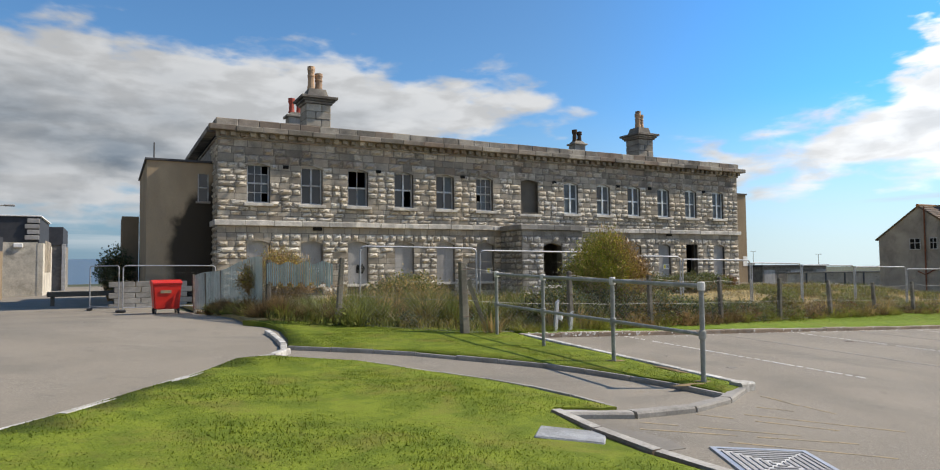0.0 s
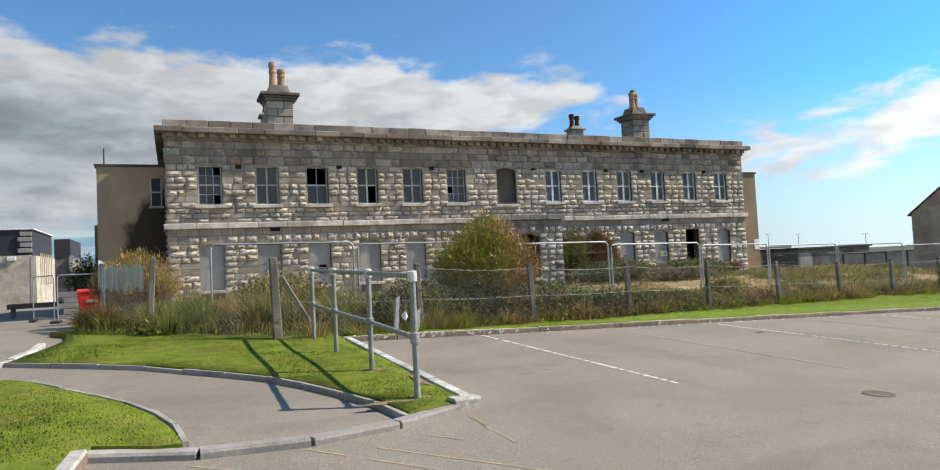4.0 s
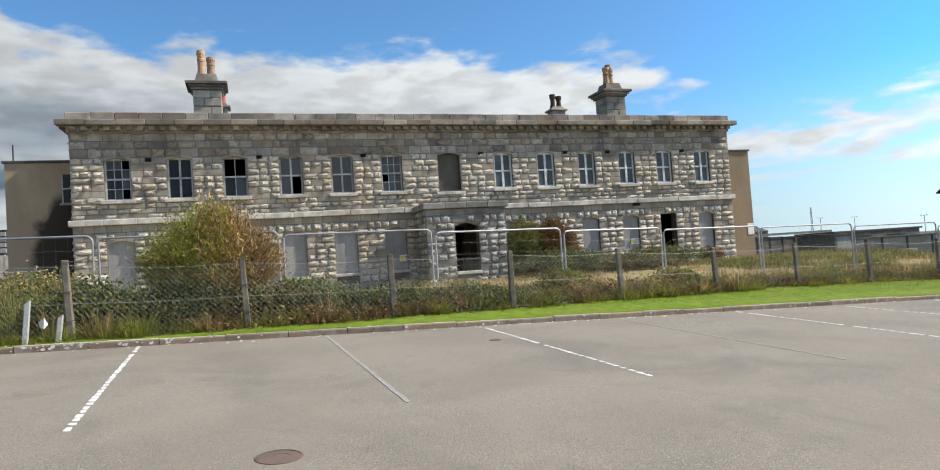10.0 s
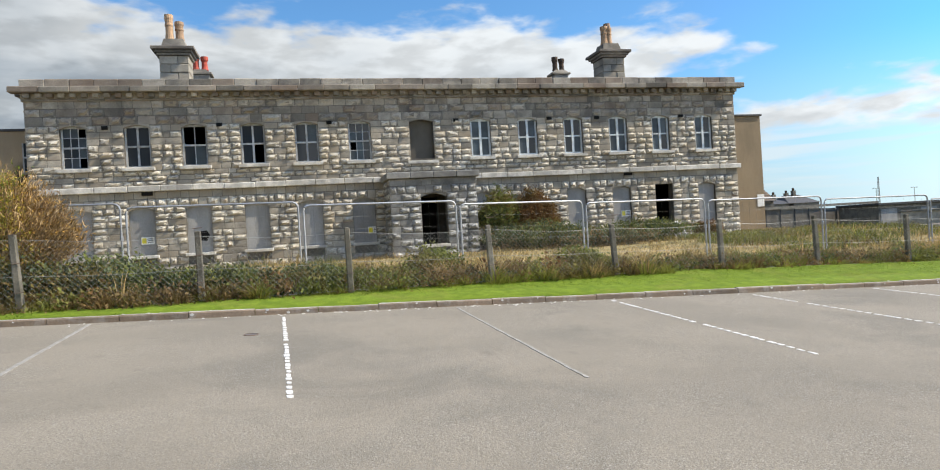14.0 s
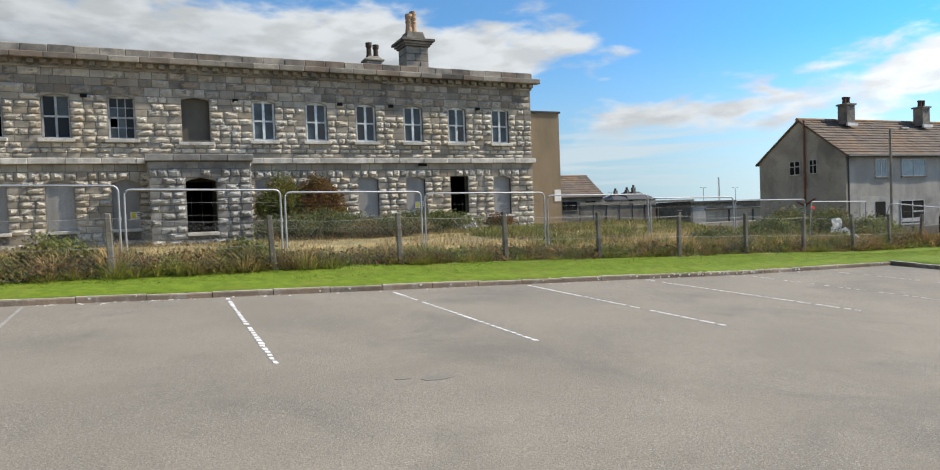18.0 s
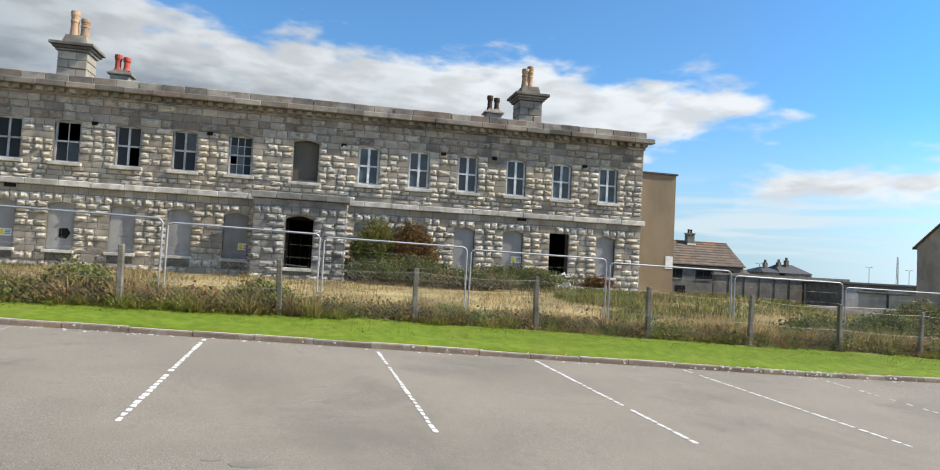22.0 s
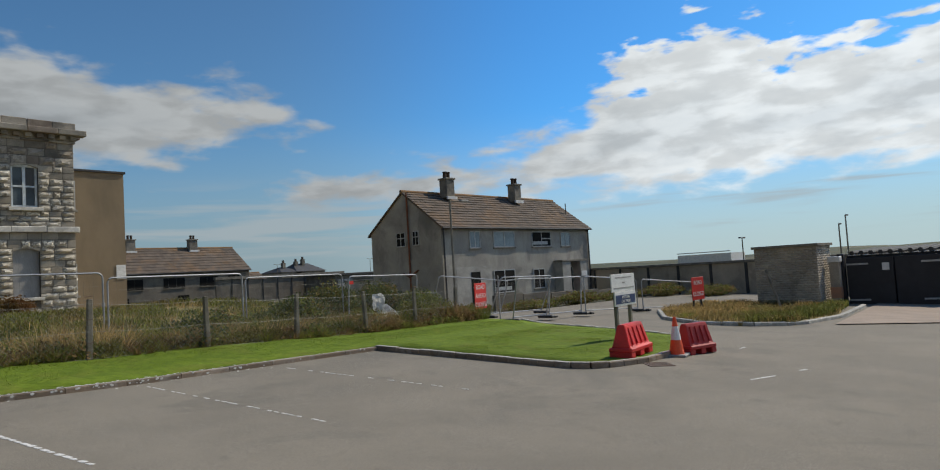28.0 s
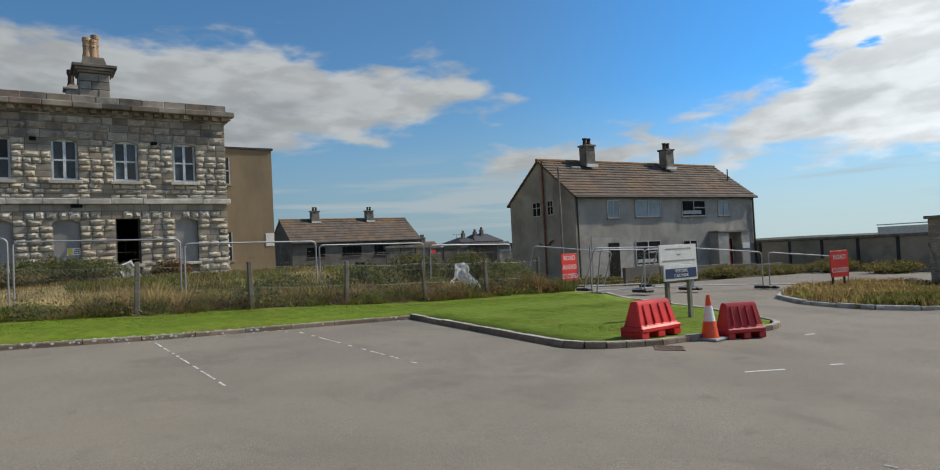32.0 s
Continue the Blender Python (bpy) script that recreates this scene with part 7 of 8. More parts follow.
def limp_strip(name, path, widths, seed):
    """A crumpled strip of sheeting that follows a path."""
    rng = random.Random(seed)
    bm = bmesh.new()
    pts = [Vector(p) for p in path]
    rows = []
    n = 14
    for i in range(n + 1):
        f = i / n * (len(pts) - 1)
        k = min(int(f), len(pts) - 2)
        p = pts[k].lerp(pts[k + 1], f - k)
        d = (pts[k + 1] - pts[k]).normalized()
        across = d.cross(Vector((0.3, 1, 0))).normalized()
        w = widths[k] + (widths[k + 1] - widths[k]) * (f - k)
        row = []
        for j in range(6):
            u = j / 5 - 0.5
            row.append(bm.verts.new(p + across * (u * w * rng.uniform(0.85, 1.15)) + Vector((0, 0.09 * w * math.sin(u * 13 + i * 0.9) + rng.uniform(-0.012, 0.012), rng.uniform(-0.015, 0.015)))))
        rows.append(row)
    for i in range(n):
        for j in range(5):
            bm.faces.new((rows[i][j], rows[i + 1][j], rows[i + 1][j + 1], rows[i][j + 1]))
    bmesh.ops.solidify(bm, geom=bm.faces[:], thickness=0.005)
    return part(name, bm, M["thin_plastic"], cloth)


limp_strip("fold", [(34.35, -14.6, 0.40), (34.52, -14.5, 0.56), (34.66, -14.45, 0.42), (34.78, -14.45, 0.12), (34.76, -14.47, -0.2)], (0.14, 0.34, 0.48, 0.40, 0.2), 4)
limp_strip("wisp", [(34.38, -14.6, 0.42), (34.2, -14.7, 0.16), (33.92, -14.8, -0.04)], (0.14, 0.08, 0.15), 5)
limp_strip("strip", [(34.62, -14.75, 0.30), (34.60, -15.1, 0.05), (34.66, -15.35, -0.25), (34.75, -15.45, -0.36)], (0.14, 0.24, 0.27, 0.22), 6)
lw = thing("low_wall", "low grey block wall behind the wheeled bin", "wall")
for k in range(3):
    for j in range(5):
        part("block", boxed(-5.25 + k * 0.98 + (j % 2) * 0.2, -4.30 + k * 0.98 + (j % 2) * 0.2, 0.4, 0.62, 0.40 + j * 0.225, 0.615 + j * 0.225, 0.012), M["kerb"], lw)
beam = thing("timber_barrier", "dark timber beam barrier across the lane", "barrier")
part("beam", boxed(-7.6, -4.9, 3.9, 4.06, 0.86, 1.08, 0.02), M["brown_board"], beam)
for x in (-7.4, -5.0):
    part("post", boxed(x - 0.08, x + 0.08, 4.07, 4.2, 0.1, 1.3 if x > -6 else 1.0, 0.02), M["brown_board"], beam)
gw = thing("garden_wall", "low grey block garden wall before the house", "wall")
for a, b in ((47.6, 50.1), (50.16, 52.9), (52.96, 55.7), (55.76, 58.4), (58.46, 61.0)):
    part("panel", boxed(a, b, -9.2, -9.0, -1.7, -0.15 - 0.035 * (a - 47.6), 0.01), M["dark_pebble"], gw)

# green debris netting hung on the fence corner
net = thing("debris_netting", "faded green debris netting tied to the fence", "netting")
verts, faces = [], []
pa, pb = Vector((-2.55, -5.0, 0)), Vector((-2.32, -15.6, 0))
for k in range(120):
    u = k / 119
    a, b = pa.lerp(pb, u), pa.lerp(pb, min(1.0, u + 0.0066))
    g = land(a.x, a.y)
    n = len(verts)
    verts += [(a.x - 0.05, a.y, g + 0.15), (b.x - 0.05, b.y, g + 0.15), (b.x - 0.05, b.y, g + 1.3 + 0.05 * math.sin(u * 9)), (a.x - 0.05, a.y, g + 1.3 + 0.05 * math.sin(u * 9))]
    faces.append((n, n + 1, n + 2, n + 3))
pa, pb = Vector((-2.31, -15.9, 0)), Vector((-1.47, -17.8, 0))
for k in range(30):
    a, b = pa.lerp(pb, k / 30), pa.lerp(pb, (k + 0.72) / 30)
    top = 2.08 + 0.03 * math.sin(k * 0.8)
    low = 1.66 + 0.05 * math.sin(k * 1.3)
    n = len(verts)
    verts += [(a.x - 0.04, a.y - 0.04, low), (b.x - 0.04, b.y - 0.04, low), (b.x - 0.04, b.y - 0.04, top), (a.x - 0.04, a.y - 0.04, top)]
    faces.append((n, n + 1, n + 2, n + 3))
me = bpy.data.meshes.new("netting_web")
me.from_pydata(verts, [], faces)
me.materials.append(M["netting"])
ob = tagged(new("netting_web", me), kind="stuff")
ob.parent = net


# ---------------- planting ----------------
def inside(poly, x, y):
    """Which of the points lie inside an outline."""
    hit = np.zeros(len(x), bool)
    for (xa, ya), (xb, yb) in zip(poly, poly[1:] + poly[:1]):
        cross = (ya > y) != (yb > y)
        with np.errstate(divide="ignore", invalid="ignore"):
            hit ^= cross & (x < (xb - xa) * (y - ya) / (yb - ya + 1e-12) + xa)
    return hit


def scatter(poly, n, gen):
    xs, ys = [p[0] for p in poly], [p[1] for p in poly]
    x, y = gen.uniform(min(xs), max(xs), n * 3), gen.uniform(min(ys), max(ys), n * 3)
    ok = np.flatnonzero(inside(poly, x, y))[:n]
    return x[ok], y[ok]


def mesh_from(name, verts, tris, material, parent=None, label="", category="", kind="stuff", normals=None):
    me = bpy.data.meshes.new(name)
    me.vertices.add(len(verts))
    me.vertices.foreach_set("co", verts.astype(np.float32).ravel())
    me.loops.add(tris.size)
    me.polygons.add(len(tris))
    me.loops.foreach_set("vertex_index", tris.astype(np.int32).ravel())
    me.polygons.foreach_set("loop_start", np.arange(0, tris.size, 3, dtype=np.int32))
    me.update(calc_edges=True)
    me.validate()
    me.materials.append(material)
    if normals is not None:
        me.normals_split_custom_set_from_vertices(normals)
    ob = new(name, me)
    if parent:
        ob.parent = parent
    return tagged(ob, label, category, "", kind)


def blades(name, x, y, z, h, w, lean, material, gen, label="", category="grass", parent=None, soft=1.1):
    """Grass blades: two joined pieces each, bent over to one side."""
    n = len(x)
    a, b = gen.uniform(0, math.tau, n), gen.uniform(0, math.tau, n)
    ca, sa = np.cos(a) * w / 2, np.sin(a) * w / 2
    k = lean * gen.uniform(0.2, 1.0, n) * h
    dx, dy = np.cos(b) * k, np.sin(b) * k
    base = np.stack([x, y, z], 1)
    side = np.stack([ca, sa, 0 * x], 1)
    mid = base + np.stack([dx * 0.3, dy * 0.3, h * 0.6], 1)
    tip = base + np.stack([dx, dy, h * (1 - 0.25 * lean)], 1)
    v = np.stack([base - side, base + side, mid + side * 0.8, mid - side * 0.8, tip], 1).reshape(-1, 3)
    t = np.array([[0, 1, 2], [0, 2, 3], [3, 2, 4]])
    tris = (t[None] + 5 * np.arange(n)[:, None, None]).reshape(-1, 3)
    # the sward is lit as a soft surface
    up = np.repeat(gen.normal(size=(n, 3)) * soft + (0, 0, 1), 5, 0)
    return mesh_from(name, v, tris, material, parent, label, category, "stuff", (up / np.linalg.norm(up, axis=1, keepdims=True)).tolist())


def leaves(name, c, size, material, gen, parent=None, label="", category="plant", kind="stuff", slim=0.28, grow=None):
    """Small folded leaves at the given points, turned at random or along the growth."""
    n = len(c)
    d = gen.normal(size=(n, 3))
    if grow is not None:
        d = d * 0.4 + grow
    d /= np.linalg.norm(d, axis=1, keepdims=True)
    e = np.cross(d, gen.normal(size=(n, 3)))
    e /= np.linalg.norm(e, axis=1, keepdims=True)
    f = np.cross(d, e)
    s = (size * gen.uniform(0.55, 1.3, n))[:, None]
    v = np.stack([c - d * s * 0.5, c + e * s * slim + f * s * 0.1, c + d * s * 0.5, c - e * s * slim + f * s * 0.1], 1).reshape(-1, 3)
    t = np.array([[0, 1, 2], [0, 2, 3]])
    tris = (t[None] + 4 * np.arange(n)[:, None, None]).reshape(-1, 3)
    return mesh_from(name, v, tris, material, parent, label, category, kind)


land_v = np.vectorize(land)
gen = np.random.default_rng(12)


def lumps(x, y, s):
    return np.array([noise.noise(Vector((a * s, b * s, 7.0))) for a, b in zip(x, y)])


# mown grass
for name, poly, n, off, h0, h1, w in (("lawn_grass", LAWN, 90000, 0.053, 0.008, 0.020, 0.007), ("nook_grass", NOOK, 40000, 0.043, 0.008, 0.020, 0.009), ("verge_grass", VERGE, 80000, 0.065, 0.008, 0.018, 0.012),
                                      ("island_grass", NEAR_ISLAND, 5000, 0.09, 0.03, 0.08, 0.012)):
    x, y = scatter(poly, n, gen)
    bumps = {"lawn_grass": 0.04, "nook_grass": 0.02, "verge_grass": 0.03, "island_grass": 0.02}[name] * np.array([noise.noise(Vector((a * 0.7, b * 0.7, 3.0))) for a, b in zip(x, y)])
    blades(name, x, y, land_v(x, y) + off + bumps, gen.uniform(h0, h1, len(x)) * (1 + 0.4 * lumps(x, y, 1.5)), np.full(len(x), w), 0.6, M["verge_blade" if name == "verge_grass" else "blade"], gen, "short mown green grass blades", soft=0.15)


def foot(x):
    """The line of the chain-link fence."""
    return -19.4 + 0.095 * (x - 2.4) if x < 20 else -17.73 + 0.03 * (x - 20)


# longer fringe along the fence and under the rail
x, y = scatter([(-2.6, -17.6), (0.4, -19.3), (2.5, -19.4), (20, -17.75), (36.5, -17.25), (36.5, -16.7), (20, -17.2), (2.5, -18.5), (-2.6, -16.9)], 11000, gen)
blades("fringe_grass", x, y, land_v(x, y) + 0.08, gen.uniform(0.08, 0.26, len(x)), np.full(len(x), 0.012), 0.8, M["weed"], gen, "ragged longer grass along the fence foot")
# dry straw over the shelf before the building
FIELD = [(-2.6, -15.5), (1.5, -17.2), (28, -17.0), (36.4, -16.3), (36.2, -9.0), (46, -8.0), (46, 10), (33.7, 10), (33.7, 1.4), (30.9, -0.2), (-1.3, -0.2), (-2.4, -3.5)]
x, y = scatter(FIELD, 50000, gen)
q = lumps(x, y, 0.35)
blades("dry_grass", x, y, land_v(x, y) + 0.03, gen.uniform(0.06, 0.30, len(x)) * np.clip(0.95 + 1.3 * q + 0.8 * lumps(x, y, 1.6), 0.25, 2.2), np.full(len(x), 0.014), 1.3, M["straw"], gen, "tall dry straw-coloured grass")
x, y = scatter([(24, -16.6), (36.3, -15.9), (36.0, -9), (45, -8), (45, 4), (31.5, -0.5), (24, -1.5)], 40000, gen)
q = lumps(x, y, 0.45)
x, y, q = x[q > -0.1], y[q > -0.1], q[q > -0.1]
blades("field_weeds", x, y, land_v(x, y) + 0.03, gen.uniform(0.12, 0.36, len(x)) * (1 + 0.9 * q), np.full(len(x), 0.024), 0.8, M["weed"], gen, "olive and brown weeds among the dry grass")


def tufts(name, spots, material, label, wide=0.007):
    """Tussocks: blades that fan out from each foot (x, y, radius, height, count)."""
    xs, ys, hs = [], [], []
    tops = []
    for cx, cy, r, h, n in spots:
        a, k = gen.uniform(0, math.tau, n), np.sqrt(gen.uniform(0, 1, n))
        px, py = cx + np.cos(a) * k * r * 0.55, cy + np.sin(a) * k * r * 0.4
        hh = h * (1.05 - 0.5 * k ** 2) * gen.uniform(0.6, 1.05, n)
        sp = 0.3 + 0.75 * k
        xs.append(px), ys.append(py), hs.append(hh)
        tops.append(np.stack([np.cos(a) * r * sp * 0.8 + gen.normal(0, 0.05, n), np.sin(a) * r * sp * 0.7 + gen.normal(0, 0.05, n)], 1))
    x, y, h, d = np.concatenate(xs), np.concatenate(ys), np.concatenate(hs), np.concatenate(tops)
    n = len(x)
    a = gen.uniform(0, math.tau, n)
    side = np.stack([np.cos(a) * wide, np.sin(a) * wide, 0 * a], 1)
    base = np.stack([x, y, land_v(x, y)], 1)
    mid = base + np.stack([d[:, 0] * 0.35, d[:, 1] * 0.35, h * 0.65], 1)
    tip = base + np.stack([d[:, 0], d[:, 1], h], 1)
    v = np.stack([base - side, base + side, mid + side * 0.8, mid - side * 0.8, tip], 1).reshape(-1, 3)
    t = np.array([[0, 1, 2], [0, 2, 3], [3, 2, 4]])
    return mesh_from(name, v, (t[None] + 5 * np.arange(n)[:, None, None]).reshape(-1, 3), material, None, label, "grass")


def along(n, x0, x1, y0, y1, r, h, count, skew=1.0):
    """Feet of tussocks strewn along the fence."""
    return [(cx, foot(cx) + y0 + (y1 - y0) * gen.beta(1.2, 2.4), gen.uniform(*r), gen.uniform(*h) * (1 + 0.6 * noise.noise(Vector((cx * 0.5, 2.0, 0.0)))), count) for cx in gen.uniform(x0, x1, n) if not 33.6 < cx < 35.4]


tufts("weed_tussocks", along(260, 1.5, 36, 0.02, 3.0, (0.2, 0.5), (0.2, 0.55), 150), M["weed"], "ragged green and brown tussocks along the fence")
tufts("brown_tussocks", along(260, 4.5, 36, -0.02, 2.6, (0.2, 0.45), (0.15, 0.45), 150), M["brown_weed"], "brown dead dock and grass along the fence")
tufts("straw_tussocks", along(120, 0.8, 36, 0.0, 3.0, (0.2, 0.4), (0.3, 0.65), 60), M["straw"], "pale dry tussocks along the fence", 0.008)
tufts("bright_tussocks", along(120, 1.6, 35, -0.05, 0.3, (0.18, 0.4), (0.12, 0.36), 170), M["tuft"], "yellow-green tufts at the foot of the fence")
tufts("tall_weeds", along(75, 25.5, 37, 0.1, 3.2, (0.3, 0.65), (0.35, 0.75), 170), M["weed"], "tall green and brown weeds towards the road corner")
tufts("pale_tussocks", along(70, 24.0, 33, 0.2, 3.2, (0.25, 0.5), (0.35, 0.7), 120), M["straw"], "tall pale straw among the weeds", 0.009)
tufts("tall_brown_weeds", along(60, 25.5, 36.5, 0.1, 3.0, (0.3, 0.55), (0.35, 0.75), 150), M["brown_weed"], "tall brown weeds towards the road corner")
c = []
for _ in range(640):
    cx = gen.uniform(4.0, 36.3)
    cy = foot(cx) + 2.2 * gen.beta(0.8, 2.4)
    r = gen.uniform(0.10, 0.34)
    m = int(120 * r / 0.3)
    c.append(gen.normal(size=(m, 3)) * (r * 0.6, r * 0.45, r * 0.38) + (cx, cy, land(cx, cy) + r * 0.45))
c = np.concatenate(c)
pick = np.array([noise.noise(Vector((p[0] * 0.45, p[1] * 0.8, 4.0))) for p in c]) > -0.08
leaves("bramble_patches", c[pick], 0.075, M["brown_weed"], gen, None, "low brown bramble and dock clumps along the fence")
leaves("nettle_patches", c[~pick], 0.075, M["weed"], gen, None, "low green nettle and bramble clumps along the fence")
# overgrown fence corner
tufts("corner_tussocks", [(gen.uniform(-1.5, 1.8), gen.uniform(-17.4, -14.2), gen.uniform(0.35, 0.6), gen.uniform(0.35, 0.8), 260) for _ in range(40)], M["weed"], "tall olive grass at the fence corner")
tufts("lane_brown", [(gen.uniform(-2.55, -2.1), gen.uniform(-16.6, -9.0), gen.uniform(0.25, 0.5), gen.uniform(0.25, 0.6), 220) for _ in range(44)], M["brown_weed"], "brown dead grass along the fence by the lane")
tufts("lane_straw", [(gen.uniform(-2.6, -2.1), gen.uniform(-16.8, -9.0), gen.uniform(0.25, 0.45), gen.uniform(0.2, 0.5), 160) for _ in range(36)], M["tuft"], "yellowing tussocks along the fence by the lane")
tufts("corner_brown", [(gen.uniform(-1.9, 2.2), gen.uniform(-17.9, -16.4), gen.uniform(0.3, 0.5), gen.uniform(0.2, 0.55), 260) for _ in range(46)], M["brown_weed"], "brown dead weeds at the fence corner")
tufts("corner_straw", [(gen.uniform(-0.9, 4.0), gen.uniform(-17.9, -15.5), gen.uniform(0.35, 0.6), gen.uniform(0.45, 0.95), 110) for _ in range(22)], M["straw"], "tall pale dry stalks at the fence corner", 0.008)
tufts("corner_green", [(gen.uniform(-1.2, 4.2), gen.uniform(-18.2, -15.8), gen.uniform(0.35, 0.6), gen.uniform(0.4, 0.9), 200) for _ in range(46)], M["weed"], "olive-green tussocks at the fence corner", 0.009)


def clump_leaves(name, spots, size, material, label):
    """Low leafy clumps (x, y, radius, height)."""
    c = []
    for cx, cy, r, h in spots:
        m = int(420 * r * (0.4 + h))
        p = gen.normal(size=(m, 3))
        p /= np.linalg.norm(p, axis=1, keepdims=True)
        p[:, 2] = np.abs(p[:, 2])
        p *= gen.uniform(0.55, 1.0, (m, 1)) * (1 + 0.25 * np.sin(5 * np.arctan2(p[:, 1:2], p[:, 0:1]) + cx * 7))
        c.append(p * (r, r * 0.7, h) + (cx, cy, land(cx, cy)))
    leaves(name, np.concatenate(c), size, material, gen, None, label)


def strewn(n, x0, x1, depth, r, h):
    return [(cx, foot(cx) + 0.1 + depth * gen.beta(0.9, 2.0), gen.uniform(*r), gen.uniform(*h)) for cx in gen.uniform(x0, x1, n)]


clump_leaves("dark_bramble", strewn(46, 22.0, 36.5, 3.0, (0.25, 0.6), (0.2, 0.5)), 0.08, M["ivy"], "dark green bramble clumps among the weeds")
clump_leaves("dark_bramble", strewn(60, 4.0, 22.0, 1.2, (0.2, 0.5), (0.15, 0.38)), 0.08, M["ivy"], "dark green bramble clumps along the fence")
clump_leaves("dock_clumps", strewn(46, 4.0, 36.0, 2.4, (0.2, 0.45), (0.2, 0.45)), 0.09, M["rust_leaf"], "dark brown dead dock along the fence")
clump_leaves("corner_bramble", [(gen.uniform(-1.4, 3.4), gen.uniform(-18.3, -16.6), gen.uniform(0.3, 0.6), gen.uniform(0.25, 0.6)) for _ in range(26)], 0.08, M["weed"], "green and brown bramble at the fence corner")
clump_leaves("corner_bramble", [(gen.uniform(-1.4, 3.4), gen.uniform(-18.5, -17.2), gen.uniform(0.25, 0.5), gen.uniform(0.2, 0.42)) for _ in range(22)], 0.08, M["ivy"], "dark bramble at the foot of the fence corner")
x, y = scatter(ISLAND, 18000, gen)
blades("island_dry_grass", x, y, land_v(x, y) + 0.05, gen.uniform(0.06, 0.26, len(x)) * (1 + lumps(x, y, 0.8)), np.full(len(x), 0.018), 1.0, M["straw"], gen, "rough dry grass at the road corner")
tufts("island_tufts", [(gen.uniform(40.3, 49.6), gen.uniform(-25.2, -20.6), gen.uniform(0.2, 0.5), gen.uniform(0.12, 0.32), 110) for _ in range(34)], M["tuft"], "yellow-green tussocks at the road corner", 0.009)
x, y = scatter([(40.4, -25.4), (39.6, -24.3), (41.5, -24.4), (49.5, -24.6), (49.5, -25.2), (44, -25.75)], 3500, gen)
blades("island_weeds", x, y, land_v(x, y) + 0.05, gen.uniform(0.15, 0.4, len(x)), np.full(len(x), 0.022), 0.8, M["weed"], gen, "green weeds along the kerb")


def bush(name, label, at, rx, ry, h, stems, leaf_sets, stem_mat, spread=1.0, seed=1, strands=()):
    """A shrub of many thin stems that fan out from its foot, with leaves along them."""
    g = np.random.default_rng(seed)
    b = thing(name, label, "bush", at)
    a, r = g.uniform(0, math.tau, stems), np.sqrt(g.uniform(0, 1, stems))
    top = np.stack([np.cos(a) * r * rx * spread, np.sin(a) * r * ry * spread, h * (1.03 - 0.45 * r ** 2) * g.uniform(0.72, 1.04, stems)], 1)
    foot = top * (0.28, 0.28, 0)
    side = g.normal(size=(stems, 3)) * 0.006
    bend = foot + (top - foot) * (0.35, 0.35, 0.55)
    v = np.stack([foot - side * 1.5, foot + side * 1.5, bend + side, bend - side, top], 1).reshape(-1, 3)
    t = np.array([[0, 1, 2], [0, 2, 3], [3, 2, 4]])
    tagged(mesh_from("stem_mass", v, (t[None] + 5 * np.arange(stems)[:, None, None]).reshape(-1, 3), M[stem_mat], b), "many thin upright stems", kind="stuff")
    for m, n, size, test in leaf_sets:
        i = g.integers(0, stems, n)
        u = g.beta(3.2, 1.25, n)[:, None]
        p = np.where(u < 0.55, foot[i] + (bend[i] - foot[i]) * u / 0.55, bend[i] + (top[i] - bend[i]) * (u - 0.55) / 0.45)
        p = p + g.normal(size=(n, 3)) * 0.07
        ok = test(p)
        if m in strands:
            g0 = (top - bend)[i][ok]
            leaves("foliage", p[ok], size, M[m], g, b, "", "", "stuff", 0.032, g0 / np.linalg.norm(g0, axis=1, keepdims=True))
        else:
            leaves("foliage", p[ok], size, M[m], g, b, "", "", "stuff")
    return b


bush("golden_bush", "tall golden-green bush with brown twiggy stems behind the fence", (4.75, -18.2, land(4.75, -18.2)), 1.25, 0.7, 2.14, 2600,
     [("gold", 22000, 0.036, lambda p: p[:, 0] + 0.3 * p[:, 2] < 0.95), ("bush_green", 22000, 0.042, lambda p: p[:, 0] - 0.3 * p[:, 2] < -0.2), ("tuft", 16000, 0.10, lambda p: p[:, 0] < 0.3), ("amber", 16000, 0.036, lambda p: p[:, 0] > 0.0),
      ("twig", 24000, 0.12, lambda p: p[:, 0] > -0.2), ("rust_leaf", 9000, 0.10, lambda p: p[:, 0] > 0.3)], "twig", 1.0, 3, ("twig", "rust_leaf", "tuft"))
bush("wall_bush", "green shrub against the stone wall", (17.95, -0.85, 0.45), 1.1, 0.6, 2.9, 800,
     [("weed", 15000, 0.10, lambda p: p[:, 2] > 0), ("ivy", 6000, 0.10, lambda p: p[:, 2] < 1.9), ("rust_leaf", 4000, 0.09, lambda p: p[:, 0] > 0.1)], "twig", 1.1, 4)
bush("wall_bush", "red-brown shrub against the stone wall", (19.5, -0.85, 0.45), 1.2, 0.6, 2.85, 800,
     [("rust_leaf", 16000, 0.10, lambda p: p[:, 2] > 0), ("brown_weed", 8000, 0.09, lambda p: p[:, 2] > 0.4), ("weed", 5000, 0.09, lambda p: p[:, 2] < 1.4)], "rust_leaf", 1.1, 14)
bush("bramble_bush", "dense green bramble under the wall bush", (19.0, -3.0, 0.42), 3.0, 1.4, 1.3, 500, [("ivy", 9000, 0.1, lambda p: p[:, 2] > 0), ("weed", 5000, 0.1, lambda p: p[:, 0] > -1)], "twig", 1.0, 5)
